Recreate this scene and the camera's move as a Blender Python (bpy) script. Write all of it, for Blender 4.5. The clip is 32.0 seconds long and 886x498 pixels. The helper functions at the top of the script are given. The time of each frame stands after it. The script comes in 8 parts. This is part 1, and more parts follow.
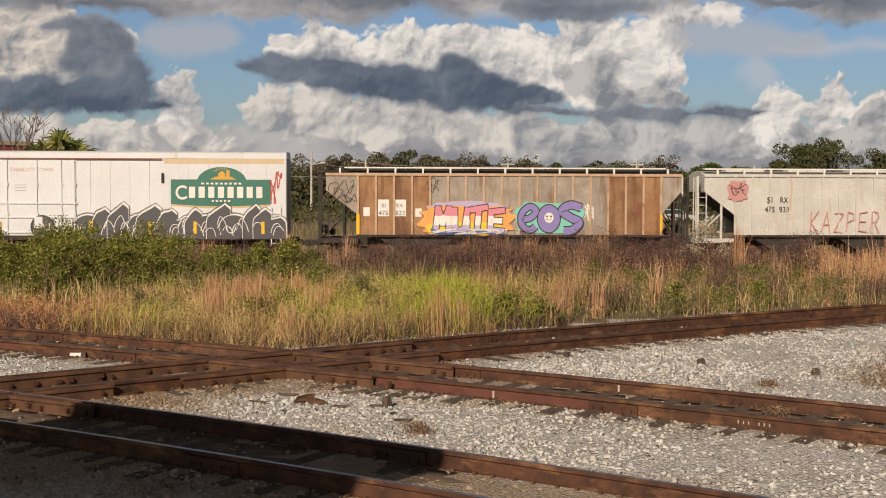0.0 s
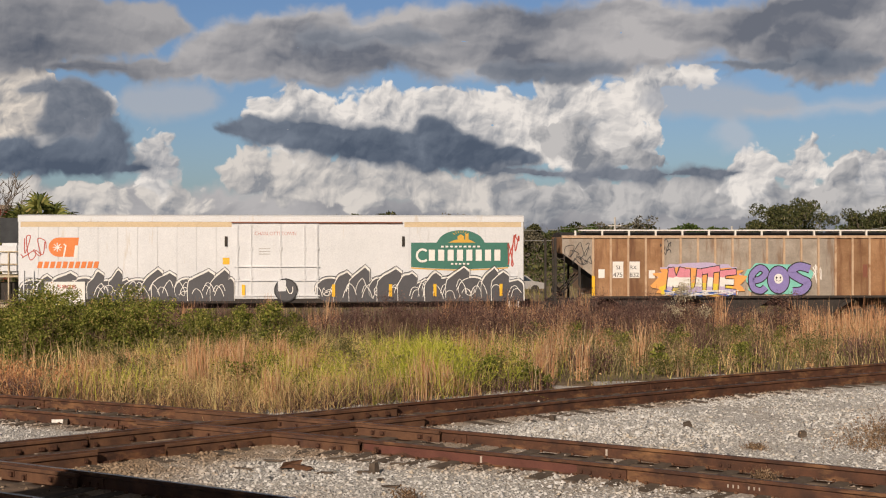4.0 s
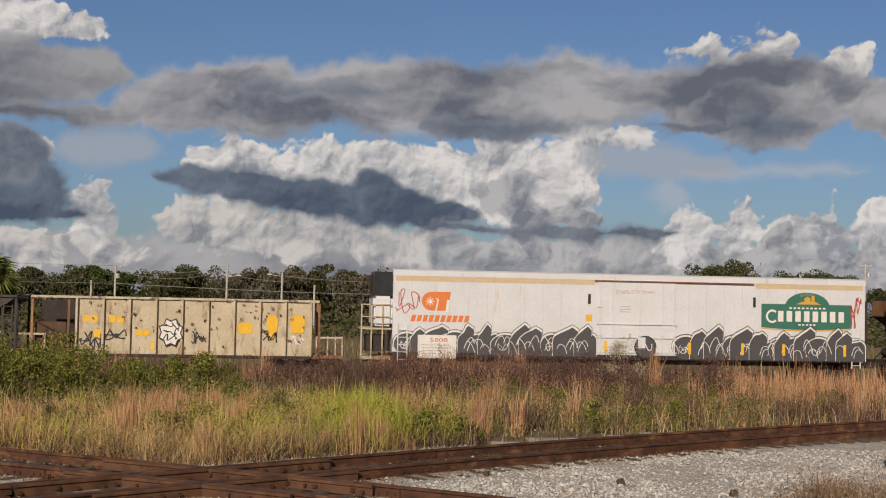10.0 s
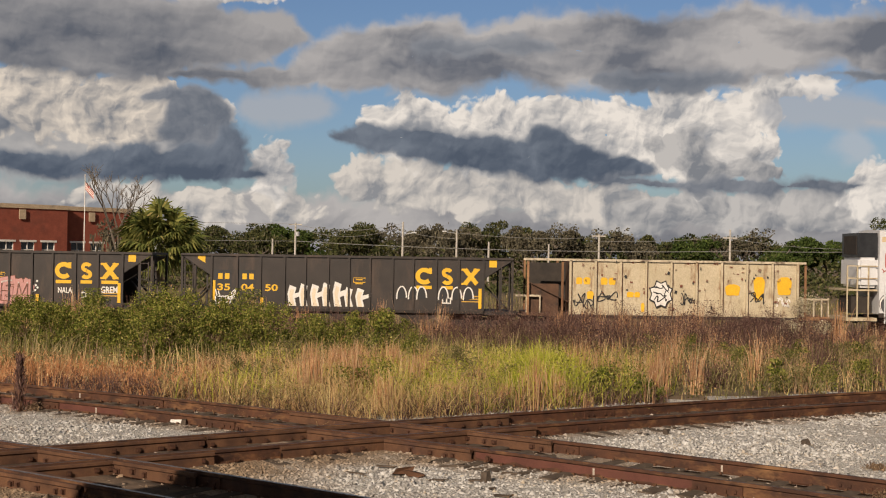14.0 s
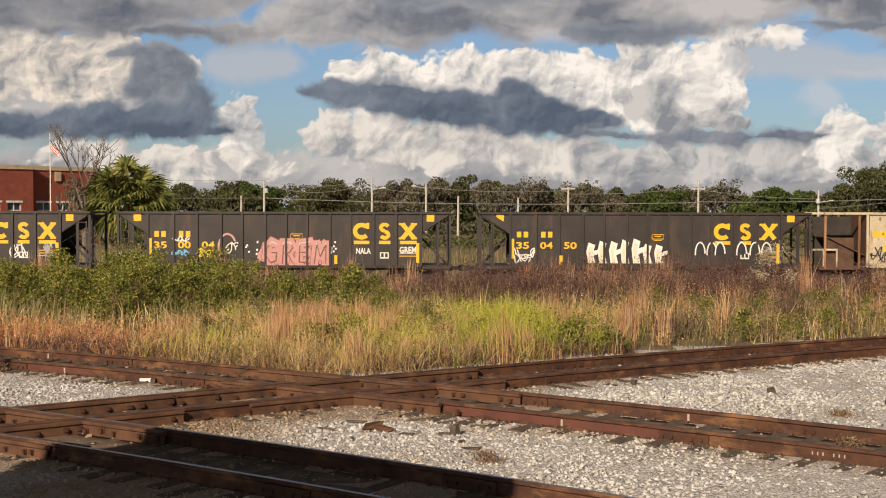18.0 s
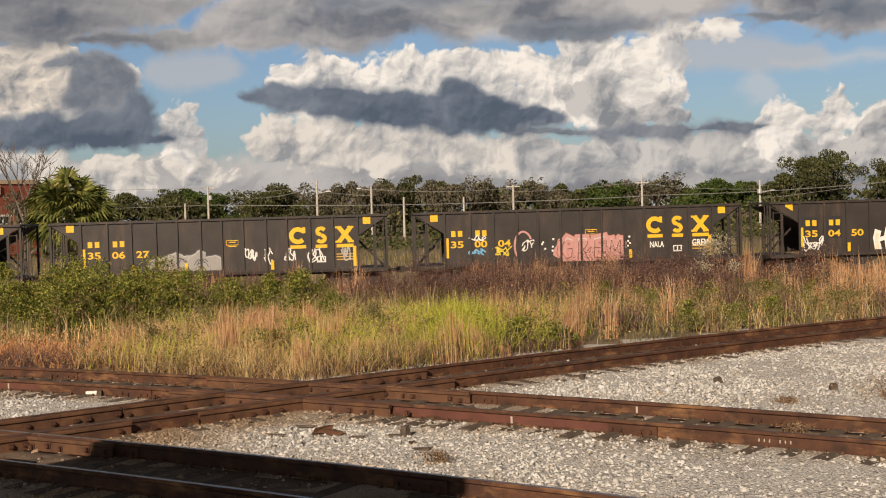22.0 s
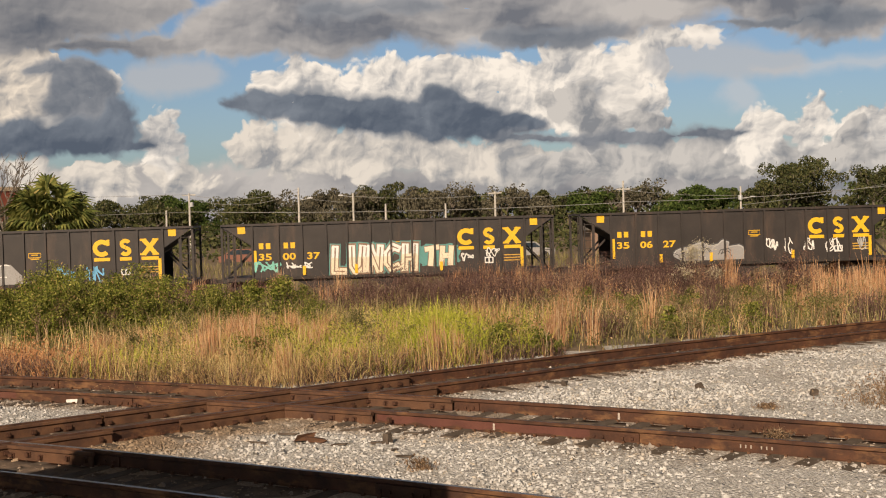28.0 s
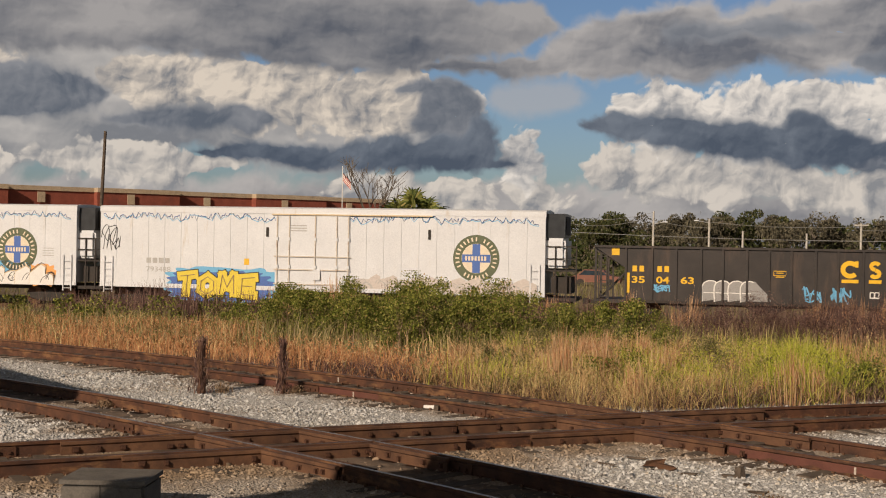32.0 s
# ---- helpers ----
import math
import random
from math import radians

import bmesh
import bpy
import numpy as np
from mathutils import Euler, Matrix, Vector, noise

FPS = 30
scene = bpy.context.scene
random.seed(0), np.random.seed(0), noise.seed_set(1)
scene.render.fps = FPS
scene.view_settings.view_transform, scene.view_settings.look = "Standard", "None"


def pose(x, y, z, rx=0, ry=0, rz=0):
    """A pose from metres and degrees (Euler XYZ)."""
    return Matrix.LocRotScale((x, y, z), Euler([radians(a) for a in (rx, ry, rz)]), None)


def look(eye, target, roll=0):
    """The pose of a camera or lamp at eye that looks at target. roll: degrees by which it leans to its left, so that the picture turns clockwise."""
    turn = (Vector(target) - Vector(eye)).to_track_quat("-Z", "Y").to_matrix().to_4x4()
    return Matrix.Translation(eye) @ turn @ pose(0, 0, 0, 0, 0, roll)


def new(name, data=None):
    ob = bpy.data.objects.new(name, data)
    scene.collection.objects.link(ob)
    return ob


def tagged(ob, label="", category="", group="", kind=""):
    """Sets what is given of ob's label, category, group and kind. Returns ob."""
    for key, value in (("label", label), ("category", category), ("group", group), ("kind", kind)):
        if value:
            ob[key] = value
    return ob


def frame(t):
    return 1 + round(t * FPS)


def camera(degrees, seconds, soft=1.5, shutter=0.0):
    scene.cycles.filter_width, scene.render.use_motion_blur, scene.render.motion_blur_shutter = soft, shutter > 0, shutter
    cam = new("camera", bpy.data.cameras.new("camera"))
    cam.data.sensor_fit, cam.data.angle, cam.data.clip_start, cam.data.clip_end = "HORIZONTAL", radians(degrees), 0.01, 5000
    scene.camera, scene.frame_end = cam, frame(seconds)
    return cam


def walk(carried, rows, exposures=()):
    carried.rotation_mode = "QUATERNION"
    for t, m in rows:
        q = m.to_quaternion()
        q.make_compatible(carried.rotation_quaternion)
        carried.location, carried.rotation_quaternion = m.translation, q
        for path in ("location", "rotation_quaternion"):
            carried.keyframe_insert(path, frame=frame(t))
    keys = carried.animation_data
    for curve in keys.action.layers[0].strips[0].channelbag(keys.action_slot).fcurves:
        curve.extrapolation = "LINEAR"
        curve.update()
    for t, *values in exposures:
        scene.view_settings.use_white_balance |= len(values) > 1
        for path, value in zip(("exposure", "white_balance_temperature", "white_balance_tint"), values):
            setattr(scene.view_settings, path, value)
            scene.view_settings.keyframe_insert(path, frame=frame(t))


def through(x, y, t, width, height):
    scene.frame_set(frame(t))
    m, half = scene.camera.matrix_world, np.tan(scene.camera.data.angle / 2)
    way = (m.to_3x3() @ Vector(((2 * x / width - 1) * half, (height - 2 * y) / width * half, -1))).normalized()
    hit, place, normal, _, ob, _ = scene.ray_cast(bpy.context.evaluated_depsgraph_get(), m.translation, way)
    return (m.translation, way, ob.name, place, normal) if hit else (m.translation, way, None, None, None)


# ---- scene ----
cam = camera(38.41, 32.0, soft=1.1)

# seconds, place, then yaw to the left, pitch up and roll in degrees: a hand-held pan from one spot
PATH = [
    (0.0, 0.104, 0.002, 2.999, -0.32, -2.82, 0.19),
    (0.5, 0.109, 0.001, 3.019, -2.80, -1.70, 0.13),
    (1.0, 0.022, 0.001, 3.029, -7.49, 0.08, 0.18),
    (1.5, 0.009, -0.000, 3.048, -8.40, 0.51, 0.35),
    (2.0, 0.003, -0.000, 3.047, -7.92, -0.04, 0.36),
    (2.5, -0.009, -0.000, 3.045, -6.38, -0.87, 0.28),
    (3.0, -0.009, -0.000, 3.042, -4.32, -0.84, 0.03),
    (3.5, 0.001, 0.000, 3.034, -2.47, -0.70, -0.30),
    (4.0, -0.012, -0.000, 3.040, -1.29, -0.06, -0.04),
    (4.5, -0.063, -0.001, 3.042, -1.44, 0.88, 0.12),
    (6.5, -0.032, 0.001, 3.021, -3.19, 2.64, -0.24),
    (7.0, 0.085, 0.001, 3.029, -1.07, 2.67, -0.49),
    (7.5, 0.073, 0.000, 3.037, -0.09, 2.57, -0.26),
    (8.0, 0.060, 0.000, 3.034, 2.10, 1.98, -0.37),
    (8.5, 0.055, 0.000, 3.037, 3.15, 1.56, -0.55),
    (9.0, 0.044, 0.001, 3.031, 1.80, 1.72, -0.17),
    (9.5, 0.011, 0.001, 3.025, -1.13, 2.24, 0.33),
    (10.0, -0.013, 0.001, 3.022, -4.06, 2.41, 1.15),
    (10.5, 0.008, 0.000, 3.031, -2.04, 1.67, 0.69),
    (11.0, 0.015, 0.001, 3.019, 0.97, 0.37, 0.61),
    (11.5, -0.002, 0.000, 3.031, -0.26, 0.18, -1.60),
    (12.0, -0.049, -0.000, 3.040, -2.88, 1.06, -1.41),
    (12.5, -0.048, -0.000, 3.036, -4.18, 0.82, 0.67),
    (13.0, -0.072, 0.000, 3.028, -0.84, 0.60, 1.13),
    (13.5, -0.082, -0.000, 3.036, 3.61, 0.48, 1.26),
    (15.5, -0.026, -0.000, 3.044, 3.32, -1.18, -0.10),
    (16.0, -0.030, -0.000, 3.037, 5.01, -2.28, -0.10),
    (16.5, -0.036, 0.000, 3.025, 5.26, -3.74, 0.68),
    (17.0, -0.044, -0.000, 3.035, 4.69, -3.51, 0.98),
    (17.5, -0.036, -0.000, 3.042, 4.32, -2.57, 0.44),
    (18.0, -0.020, -0.000, 3.043, 2.35, -1.73, 0.12),
    (18.5, -0.002, -0.000, 3.043, -1.25, -1.55, 0.25),
    (19.0, -0.003, -0.000, 3.041, -4.02, -1.73, 0.55),
    (19.5, 0.001, -0.000, 3.038, -5.21, -1.81, 0.53),
    (20.0, -0.002, -0.000, 3.042, -2.86, -1.70, -0.08),
    (20.5, 0.006, -0.000, 3.048, -1.01, -1.44, -0.73),
    (21.0, 0.001, -0.000, 3.045, -0.41, -1.42, -0.88),
    (21.5, 0.005, 0.000, 3.033, -1.39, -1.85, -1.40),
    (22.0, 0.021, -0.000, 3.041, -0.02, -1.73, -1.69),
    (22.5, 0.037, 0.000, 3.038, 0.36, -1.58, -1.53),
    (23.0, 0.038, -0.000, 3.047, -0.39, -1.35, -1.58),
    (23.5, 0.027, -0.000, 3.045, -1.20, -1.11, -1.45),
    (24.0, 0.027, 0.000, 3.040, -1.75, -1.40, -1.86),
    (24.5, 0.010, 0.000, 3.037, -1.35, -2.39, -1.82),
    (25.0, 0.006, -0.000, 3.044, -0.79, -2.48, -1.85),
    (25.5, 0.019, 0.000, 3.038, -1.34, -2.67, -1.76),
    (27.5, 0.023, 0.000, 3.037, -1.11, -1.66, -1.78),
    (28.0, 0.021, -0.000, 3.048, -0.84, -1.46, -1.76),
    (28.5, 0.014, -0.000, 3.045, -0.28, -1.30, -1.72),
    (29.0, 0.024, -0.000, 3.048, -0.17, -1.23, -1.78),
    (29.5, 0.007, -0.000, 3.048, 0.17, -1.26, -1.65),
    (30.0, -0.014, 0.000, 3.036, 2.93, -1.39, -1.09),
    (30.5, -0.044, -0.000, 3.039, 5.22, -1.15, 0.46),
    (31.0, -0.064, -0.000, 3.036, 11.10, -0.62, 0.95),
    (31.5, -0.083, -0.001, 3.043, 14.44, -0.43, 1.08),
    (32.0, -0.083, -0.001, 3.044, 14.90, -0.36, 0.99),
]


def view(x, y, z, yaw, pitch, roll):
    return Matrix.Translation((x, y, z)) @ pose(0, 0, 0, 0, 0, yaw) @ pose(0, 0, 0, 90 + pitch) @ pose(0, 0, 0, 0, 0, roll)


# the camera's own exposure and white balance drift
LIGHT_DRIFT = [(0, 0.04, 6950), (1.5, 0.03, 6850), (4.0, 0.05, 6750), (7.0, -0.18, 6450), (9.0, -0.22, 6500), (11.0, -0.15, 6700), (13.0, -0.02, 6950), (16.0, 0.16, 7050), (16.5, 0.28, 7050), (17.0, 0.38, 7100),
               (18.0, 0.28, 7100), (19.0, 0.2, 7150), (23.0, 0.2, 7250), (25.0, 0.22, 7400), (28.0, 0.22, 7350), (30.0, 0.22, 7250), (31.0, 0.15, 7150), (32.0, -0.08, 7050)]
walk(cam, [(t, view(*row)) for t, *row in PATH], [(t, stops, kelvin, 12) for t, stops, kelvin in LIGHT_DRIFT])

# ---- light ----
SUN_EL, SUN_TURN = 27.0, -18.0  # degrees: above the horizon; the light heads this far to the left of straight ahead (minus: to the right)
world = bpy.data.worlds.new("sky")
scene.world = world
world.use_nodes = True
wn, wl = world.node_tree.nodes, world.node_tree.links
wn.clear()


def wmath(op, a, b=None, c=None):
    n = wn.new("ShaderNodeMath")
    n.operation = op
    for sock, v in zip(n.inputs, (a, b, c)):
        if v is None:
            continue
        if isinstance(v, (int, float)):
            sock.default_value = v
        else:
            wl.new(v, sock)
    return n.outputs[0]


def wvec(op, a, b=None, c=None):
    n = wn.new("ShaderNodeVectorMath")
    n.operation = op
    for sock, v in zip(n.inputs, (a, b, c)):
        if v is None:
            continue
        if isinstance(v, tuple):
            sock.default_value = v
        else:
            wl.new(v, sock)
    return n


def wnoise(vec, scale, detail, rough=0.55):
    n = wn.new("ShaderNodeTexNoise")
    n.inputs["Scale"].default_value, n.inputs["Detail"].default_value, n.inputs["Roughness"].default_value = scale, detail, rough
    wl.new(vec, n.inputs["Vector"])
    return n


def wmix(fac, a, b, mode="MIX"):
    n = wn.new("ShaderNodeMix")
    n.data_type, n.blend_type = "RGBA", mode
    for sock, v in ((n.inputs[0], fac), (n.inputs[6], a), (n.inputs[7], b)):
        if isinstance(v, (int, float)):
            sock.default_value = v
        elif isinstance(v, tuple):
            sock.default_value = (*v, 1)
        else:
            wl.new(v, sock)
    return n.outputs[2]


def wrange(v, a, b, smooth=True):
    n = wn.new("ShaderNodeMapRange")
    n.interpolation_type = "SMOOTHSTEP" if smooth else "LINEAR"
    n.inputs[1].default_value, n.inputs[2].default_value = a, b
    wl.new(v, n.inputs[0])
    return n.outputs[0]


w_sky = wn.new("ShaderNodeTexSky")
w_sky.sky_type, w_sky.sun_disc = "NISHITA", False
w_sky.sun_elevation, w_sky.sun_rotation = radians(SUN_EL), radians(180 - SUN_TURN)
SKY_STRENGTH = 0.055
blue = wmix(1.0, w_sky.outputs[0], (SKY_STRENGTH * 0.80, SKY_STRENGTH * 1.0, SKY_STRENGTH * 1.34), "MULTIPLY")
way = wn.new("ShaderNodeTexCoord").outputs["Generated"]
sep = wn.new("ShaderNodeSeparateXYZ")
wl.new(way, sep.inputs[0])
az = wmath("MULTIPLY", wmath("ARCTAN2", sep.outputs[0], sep.outputs[1]), 57.296)
el = wmath("MULTIPLY", wmath("ARCSINE", sep.outputs[2]), 57.296)
comb = wn.new("ShaderNodeCombineXYZ")
wl.new(az, comb.inputs[0]), wl.new(el, comb.inputs[1])
flatdir = comb.outputs[0]
def wfbm(vec, scale, detail, rough=0.5):
    return wvec("SUBTRACT", wnoise(vec, scale, detail, rough).outputs["Color"], (0.5, 0.5, 0.5)).outputs[0]


def puffs(vec, scale):
    """Heaped round domes within domes, about -0.5 to 0.5."""
    n = wn.new("ShaderNodeTexVoronoi")
    n.feature = "SMOOTH_F1"
    n.inputs["Scale"].default_value, n.inputs["Detail"].default_value, n.inputs["Roughness"].default_value = scale, 2.2, 0.5
    n.inputs["Lacunarity"].default_value, n.inputs["Smoothness"].default_value = 2.1, 0.35
    wl.new(vec, n.inputs["Vector"])
    return wmath("SUBTRACT", 0.84, n.outputs["Distance"])


# the air's slow swirls, then finer ones
swirl = wvec("MULTIPLY_ADD", wfbm(flatdir, 0.28, 2), (2.2, 1.1, 0), flatdir).outputs[0]
swirl = wvec("MULTIPLY_ADD", wfbm(flatdir, 1.3, 3), (0.6, 0.5, 0), swirl).outputs[0]
LIGHT = (-0.16, 0.20, 0)
dome, small = puffs(swirl, 0.62), puffs(swirl, 1.9)
dome_lit = wmath("SUBTRACT", dome, puffs(wvec("ADD", swirl, LIGHT).outputs[0], 0.62))
small_lit = wmath("SUBTRACT", small, puffs(wvec("ADD", swirl, (-0.06, 0.075, 0)).outputs[0], 1.9))
relief = wmath("ADD", wmath("MULTIPLY", dome_lit, 1.5), wmath("MULTIPLY", small_lit, 0.5))
heap = wmath("ADD", wmath("MULTIPLY", dome, 1.0), wmath("MULTIPLY", small, 0.28))
patches = wmath("SUBTRACT", wnoise(swirl, 0.36, 4, 0.5).outputs["Fac"], 0.5)
streaks = wmath("SUBTRACT", wnoise(wvec("MULTIPLY", swirl, (0.4, 1.0, 1.0)).outputs[0], 0.36, 4, 0.5).outputs["Fac"], 0.5)
up = wn.new("ShaderNodeSeparateXYZ")
wl.new(swirl, up.inputs[0])
height = up.outputs[1]

# lit and shaded colours
WHITE, CREAM, MIDGREY = ((0.78, 0.75, 0.715), (0.30, 0.32, 0.355)), ((0.70, 0.64, 0.57), (0.22, 0.235, 0.265)), ((0.50, 0.495, 0.495), (0.20, 0.22, 0.255))
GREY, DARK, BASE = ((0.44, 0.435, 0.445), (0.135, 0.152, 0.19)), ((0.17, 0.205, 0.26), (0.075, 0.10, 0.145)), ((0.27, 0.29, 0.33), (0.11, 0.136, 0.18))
PALE = ((0.64, 0.61, 0.575), (0.25, 0.268, 0.30))
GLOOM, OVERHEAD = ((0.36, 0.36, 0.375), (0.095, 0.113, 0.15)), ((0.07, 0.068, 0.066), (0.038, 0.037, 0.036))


def reach(base, lobes):
    """Degrees inside the joined outline of ovals, each (to the right, up, half width, half height)."""
    d = None
    for cx, cy, rx, ry in lobes:
        k1 = wvec("LENGTH", wvec("MULTIPLY_ADD", base, (1 / rx, 1 / ry, 0), (-cx / rx, -cy / ry, 0)).outputs[0]).outputs["Value"]
        k2 = wvec("LENGTH", wvec("MULTIPLY_ADD", base, (1 / rx ** 2, 1 / ry ** 2, 0), (-cx / rx ** 2, -cy / ry ** 2, 0)).outputs[0]).outputs["Value"]
        e = wmath("DIVIDE", wmath("MULTIPLY", k1, wmath("SUBTRACT", k1, 1.0)), wmath("MAXIMUM", k2, 0.02))
        d = e if d is None else wmath("SMOOTH_MIN", d, e, 0.35)
    return wmath("MULTIPLY", d, -1.0)


def span(lobes):
    low, high = min(cy - ry for cx, cy, rx, ry in lobes), max(cy + ry for cx, cy, rx, ry in lobes)
    return low, high - low


def laid(under, mask, tone, colours):
    c = wn.new("ShaderNodeClamp")
    wl.new(tone, c.inputs[0])
    return wmix(mask, under, wmix(c.outputs[0], colours[1], colours[0]))


def heap_cloud(under, colours, shade, *lobes):
    """A heaped cloud with crisp billowing edges, lit from the upper left; shade deepens its foot."""
    d = wmath("MULTIPLY_ADD", heap, 1.15, reach(swirl, lobes))
    low, tall = span(lobes)
    tone = wmath("MULTIPLY_ADD", height, shade / tall, 0.64 - shade * 0.4 - shade * (low + 0.15 * tall) / tall)
    tone = wmath("MULTIPLY_ADD", relief, 1.0, tone)
    tone = wmath("MULTIPLY_ADD", patches, 3.2, tone)
    return laid(under, wrange(d, -0.04, 0.22), tone, colours)


def wedge(under, colours, *lobes):
    """A dark flat-footed cloud in its own shade."""
    d = wmath("MULTIPLY_ADD", heap, 0.55, reach(swirl, lobes))
    low, tall = span(lobes)
    tone = wmath("MULTIPLY_ADD", height, 0.5 / tall, 0.12 - 0.5 * low / tall)
    tone = wmath("MULTIPLY_ADD", relief, 0.5, wmath("MULTIPLY_ADD", patches, 2.2, tone))
    tone = wmath("MULTIPLY_ADD", wrange(d, 0.5, 0.0), 0.3, tone)
    return laid(under, wrange(d, -0.12, 0.42), tone, colours)


def bank(under, colours, edge, bumps, *lobes):
    """A wide soft layer: thin bright rims, dark streaks within."""
    d = wmath("MULTIPLY_ADD", patches, 1.6, reach(swirl, lobes))
    d = wmath("MULTIPLY_ADD", heap, 0.5, d)
    low, tall = span(lobes)
    tone = wmath("MULTIPLY_ADD", height, 0.55 / tall, 0.2 - 0.55 * low / tall)
    tone = wmath("MULTIPLY_ADD", streaks, bumps * 5.5, tone)
    tone = wmath("MULTIPLY_ADD", relief, 0.22, tone)
    tone = wmath("MULTIPLY_ADD", wrange(d, 0.9, 0.0), 0.28, tone)
    return laid(under, wrange(d, -0.1, edge * 0.45), tone, colours)


def wisp(under, colour, *lobes):
    """A thin veil."""
    d = wmath("MULTIPLY_ADD", streaks, 1.2, reach(swirl, lobes))
    return wmix(wmath("MULTIPLY", wrange(d, -0.2, 0.5), 0.7), under, colour)


sky = blue
# haze and grey cloud along the horizon
sky = bank(sky, GREY, 1.4, 0.5, (0.0, 0.60, 150.00, 2.40))
sky = bank(sky, MIDGREY, 1.6, 0.6, (-36.6, 5.90, 16.03, 3.44), (-20.9, 5.13, 6.36, 2.67))
sky = heap_cloud(sky, PALE, 0.5, (-28.5, 3.20, 4.84, 0.99), (-40.7, 2.97, 6.87, 1.02))
sky = heap_cloud(sky, PALE, 0.5, (-18.1, 2.28, 2.29, 1.12), (-14.2, 2.18, 1.91, 1.02), (-10.6, 2.12, 1.40, 0.95))
# low cumulus under the dark wedge
sky = heap_cloud(sky, PALE, 0.5, (-6.0, 3.30, 2.93, 1.37), (-1.8, 3.05, 3.31, 1.37), (2.8, 2.37, 3.82, 1.21))
sky = heap_cloud(sky, MIDGREY, 0.6, (10.4, 2.12, 6.87, 1.21), (18.7, 1.86, 5.73, 1.21))
# the great white cumulus ahead
sky = heap_cloud(sky, WHITE, 0.45, (-5.0, 5.62, 2.39, 1.78), (-1.6, 5.36, 3.05, 2.16), (3.1, 5.36, 3.69, 2.16), (6.8, 5.75, 3.31, 2.04), (9.8, 6.55, 1.65, 1.44), (11.2, 7.30, 1.53, 0.79), (12.6, 7.57, 1.02, 0.67), (8.3, 4.35, 2.99, 1.40))
sky = heap_cloud(sky, MIDGREY, 0.5, (7.1, 4.83, 2.04, 1.12), (9.1, 3.77, 2.54, 0.70))
# the cumulus row to the right
sky = heap_cloud(sky, WHITE, 0.4, (14.9, 3.01, 1.34, 1.46), (17.2, 3.31, 1.27, 1.76), (20.1, 2.85, 2.16, 1.55), (21.0, 4.73, 0.57, 0.89), (23.8, 3.23, 2.29, 1.68), (25.2, 5.81, 1.40, 1.72), (28.0, 5.05, 2.16, 0.95))
sky = heap_cloud(sky, MIDGREY, 0.5, (19.1, 3.08, 0.66, 0.56), (18.5, 1.87, 3.05, 1.08), (23.2, 2.38, 1.91, 1.34), (27.1, 2.89, 3.05, 1.59), (29.2, 4.86, 2.54, 0.76))
sky = wisp(sky, (0.42, 0.47, 0.54), (18.5, 6.07, 3.82, 0.45), (14.1, 4.99, 0.83, 0.89))
# its dark foot
sky = wedge(sky, DARK, (-5.8, 5.11, 3.24, 0.84), (-3.4, 4.75, 2.80, 1.09), (0.1, 4.45, 3.69, 1.25), (1.1, 5.16, 1.27, 0.94), (2.3, 3.94, 3.37, 0.84))
sky = wedge(sky, BASE, (7.1, 3.33, 4.07, 0.43), (11.4, 3.18, 3.56, 0.48))
# clouds to the left
sky = heap_cloud(sky, WHITE, 0.35, (-11.3, 4.09, 0.87, 1.40), (-13.7, 6.26, 0.47, 0.76))
sky = heap_cloud(sky, CREAM, 0.5, (-27.3, 6.85, 3.18, 1.46), (-22.1, 6.34, 3.56, 1.85), (-17.7, 6.15, 2.93, 1.91), (-37.9, 7.11, 4.58, 1.34))
sky = wedge(sky, BASE, (-14.8, 5.56, 1.65, 1.85), (-15.7, 6.83, 1.65, 0.57))
sky = wedge(sky, DARK, (-19.0, 3.66, 7.51, 0.76), (-16.3, 3.96, 4.10, 1.02), (-13.4, 4.40, 1.23, 1.40))
sky = wedge(sky, BASE, (-35.2, 6.20, 6.24, 1.35), (-25.9, 5.11, 3.82, 0.76), (-38.4, 5.34, 6.62, 0.69))
# upper banks
sky = heap_cloud(sky, WHITE, 0.4, (-18.9, 12.49, 2.32, 1.40), (-14.7, 11.92, 2.10, 1.34), (-12.0, 11.36, 1.18, 0.90))
sky = bank(sky, GLOOM, 1.2, 0.6, (-20.2, 9.47, 9.42, 2.25), (-12.3, 9.75, 2.80, 0.95))
sky = bank(sky, GLOOM, 1.4, 0.6, (-34.9, 9.91, 12.72, 2.48), (-19.2, 9.52, 8.02, 1.85))
sky = bank(sky, GLOOM, 1.0, 0.5, (-8.8, 8.07, 4.20, 0.85), (-12.3, 7.88, 4.07, 0.66))
sky = heap_cloud(sky, WHITE, 0.35, (15.7, 11.19, 1.53, 0.61), (18.2, 11.12, 1.21, 0.79), (21.6, 10.73, 1.27, 0.92))
sky = heap_cloud(sky, WHITE, 0.4, (17.5, 10.61, 2.04, 0.92), (27.0, 10.97, 3.69, 1.78))
sky = bank(sky, GREY, 1.5, 0.8, (-5.0, 8.93, 5.47, 1.96), (-8.4, 8.38, 2.80, 1.31), (2.2, 9.28, 5.85, 2.16), (9.1, 9.39, 5.09, 2.16), (17.5, 9.40, 5.85, 2.00))
sky = bank(sky, GREY, 0.9, 0.7, (18.0, 8.61, 4.07, 1.59), (26.5, 8.55, 5.22, 1.65), (29.2, 6.89, 3.05, 1.27))
sky = wisp(sky, (0.40, 0.42, 0.46), (-10.9, 6.45, 2.67, 0.95), (13.6, 6.45, 3.69, 0.95))
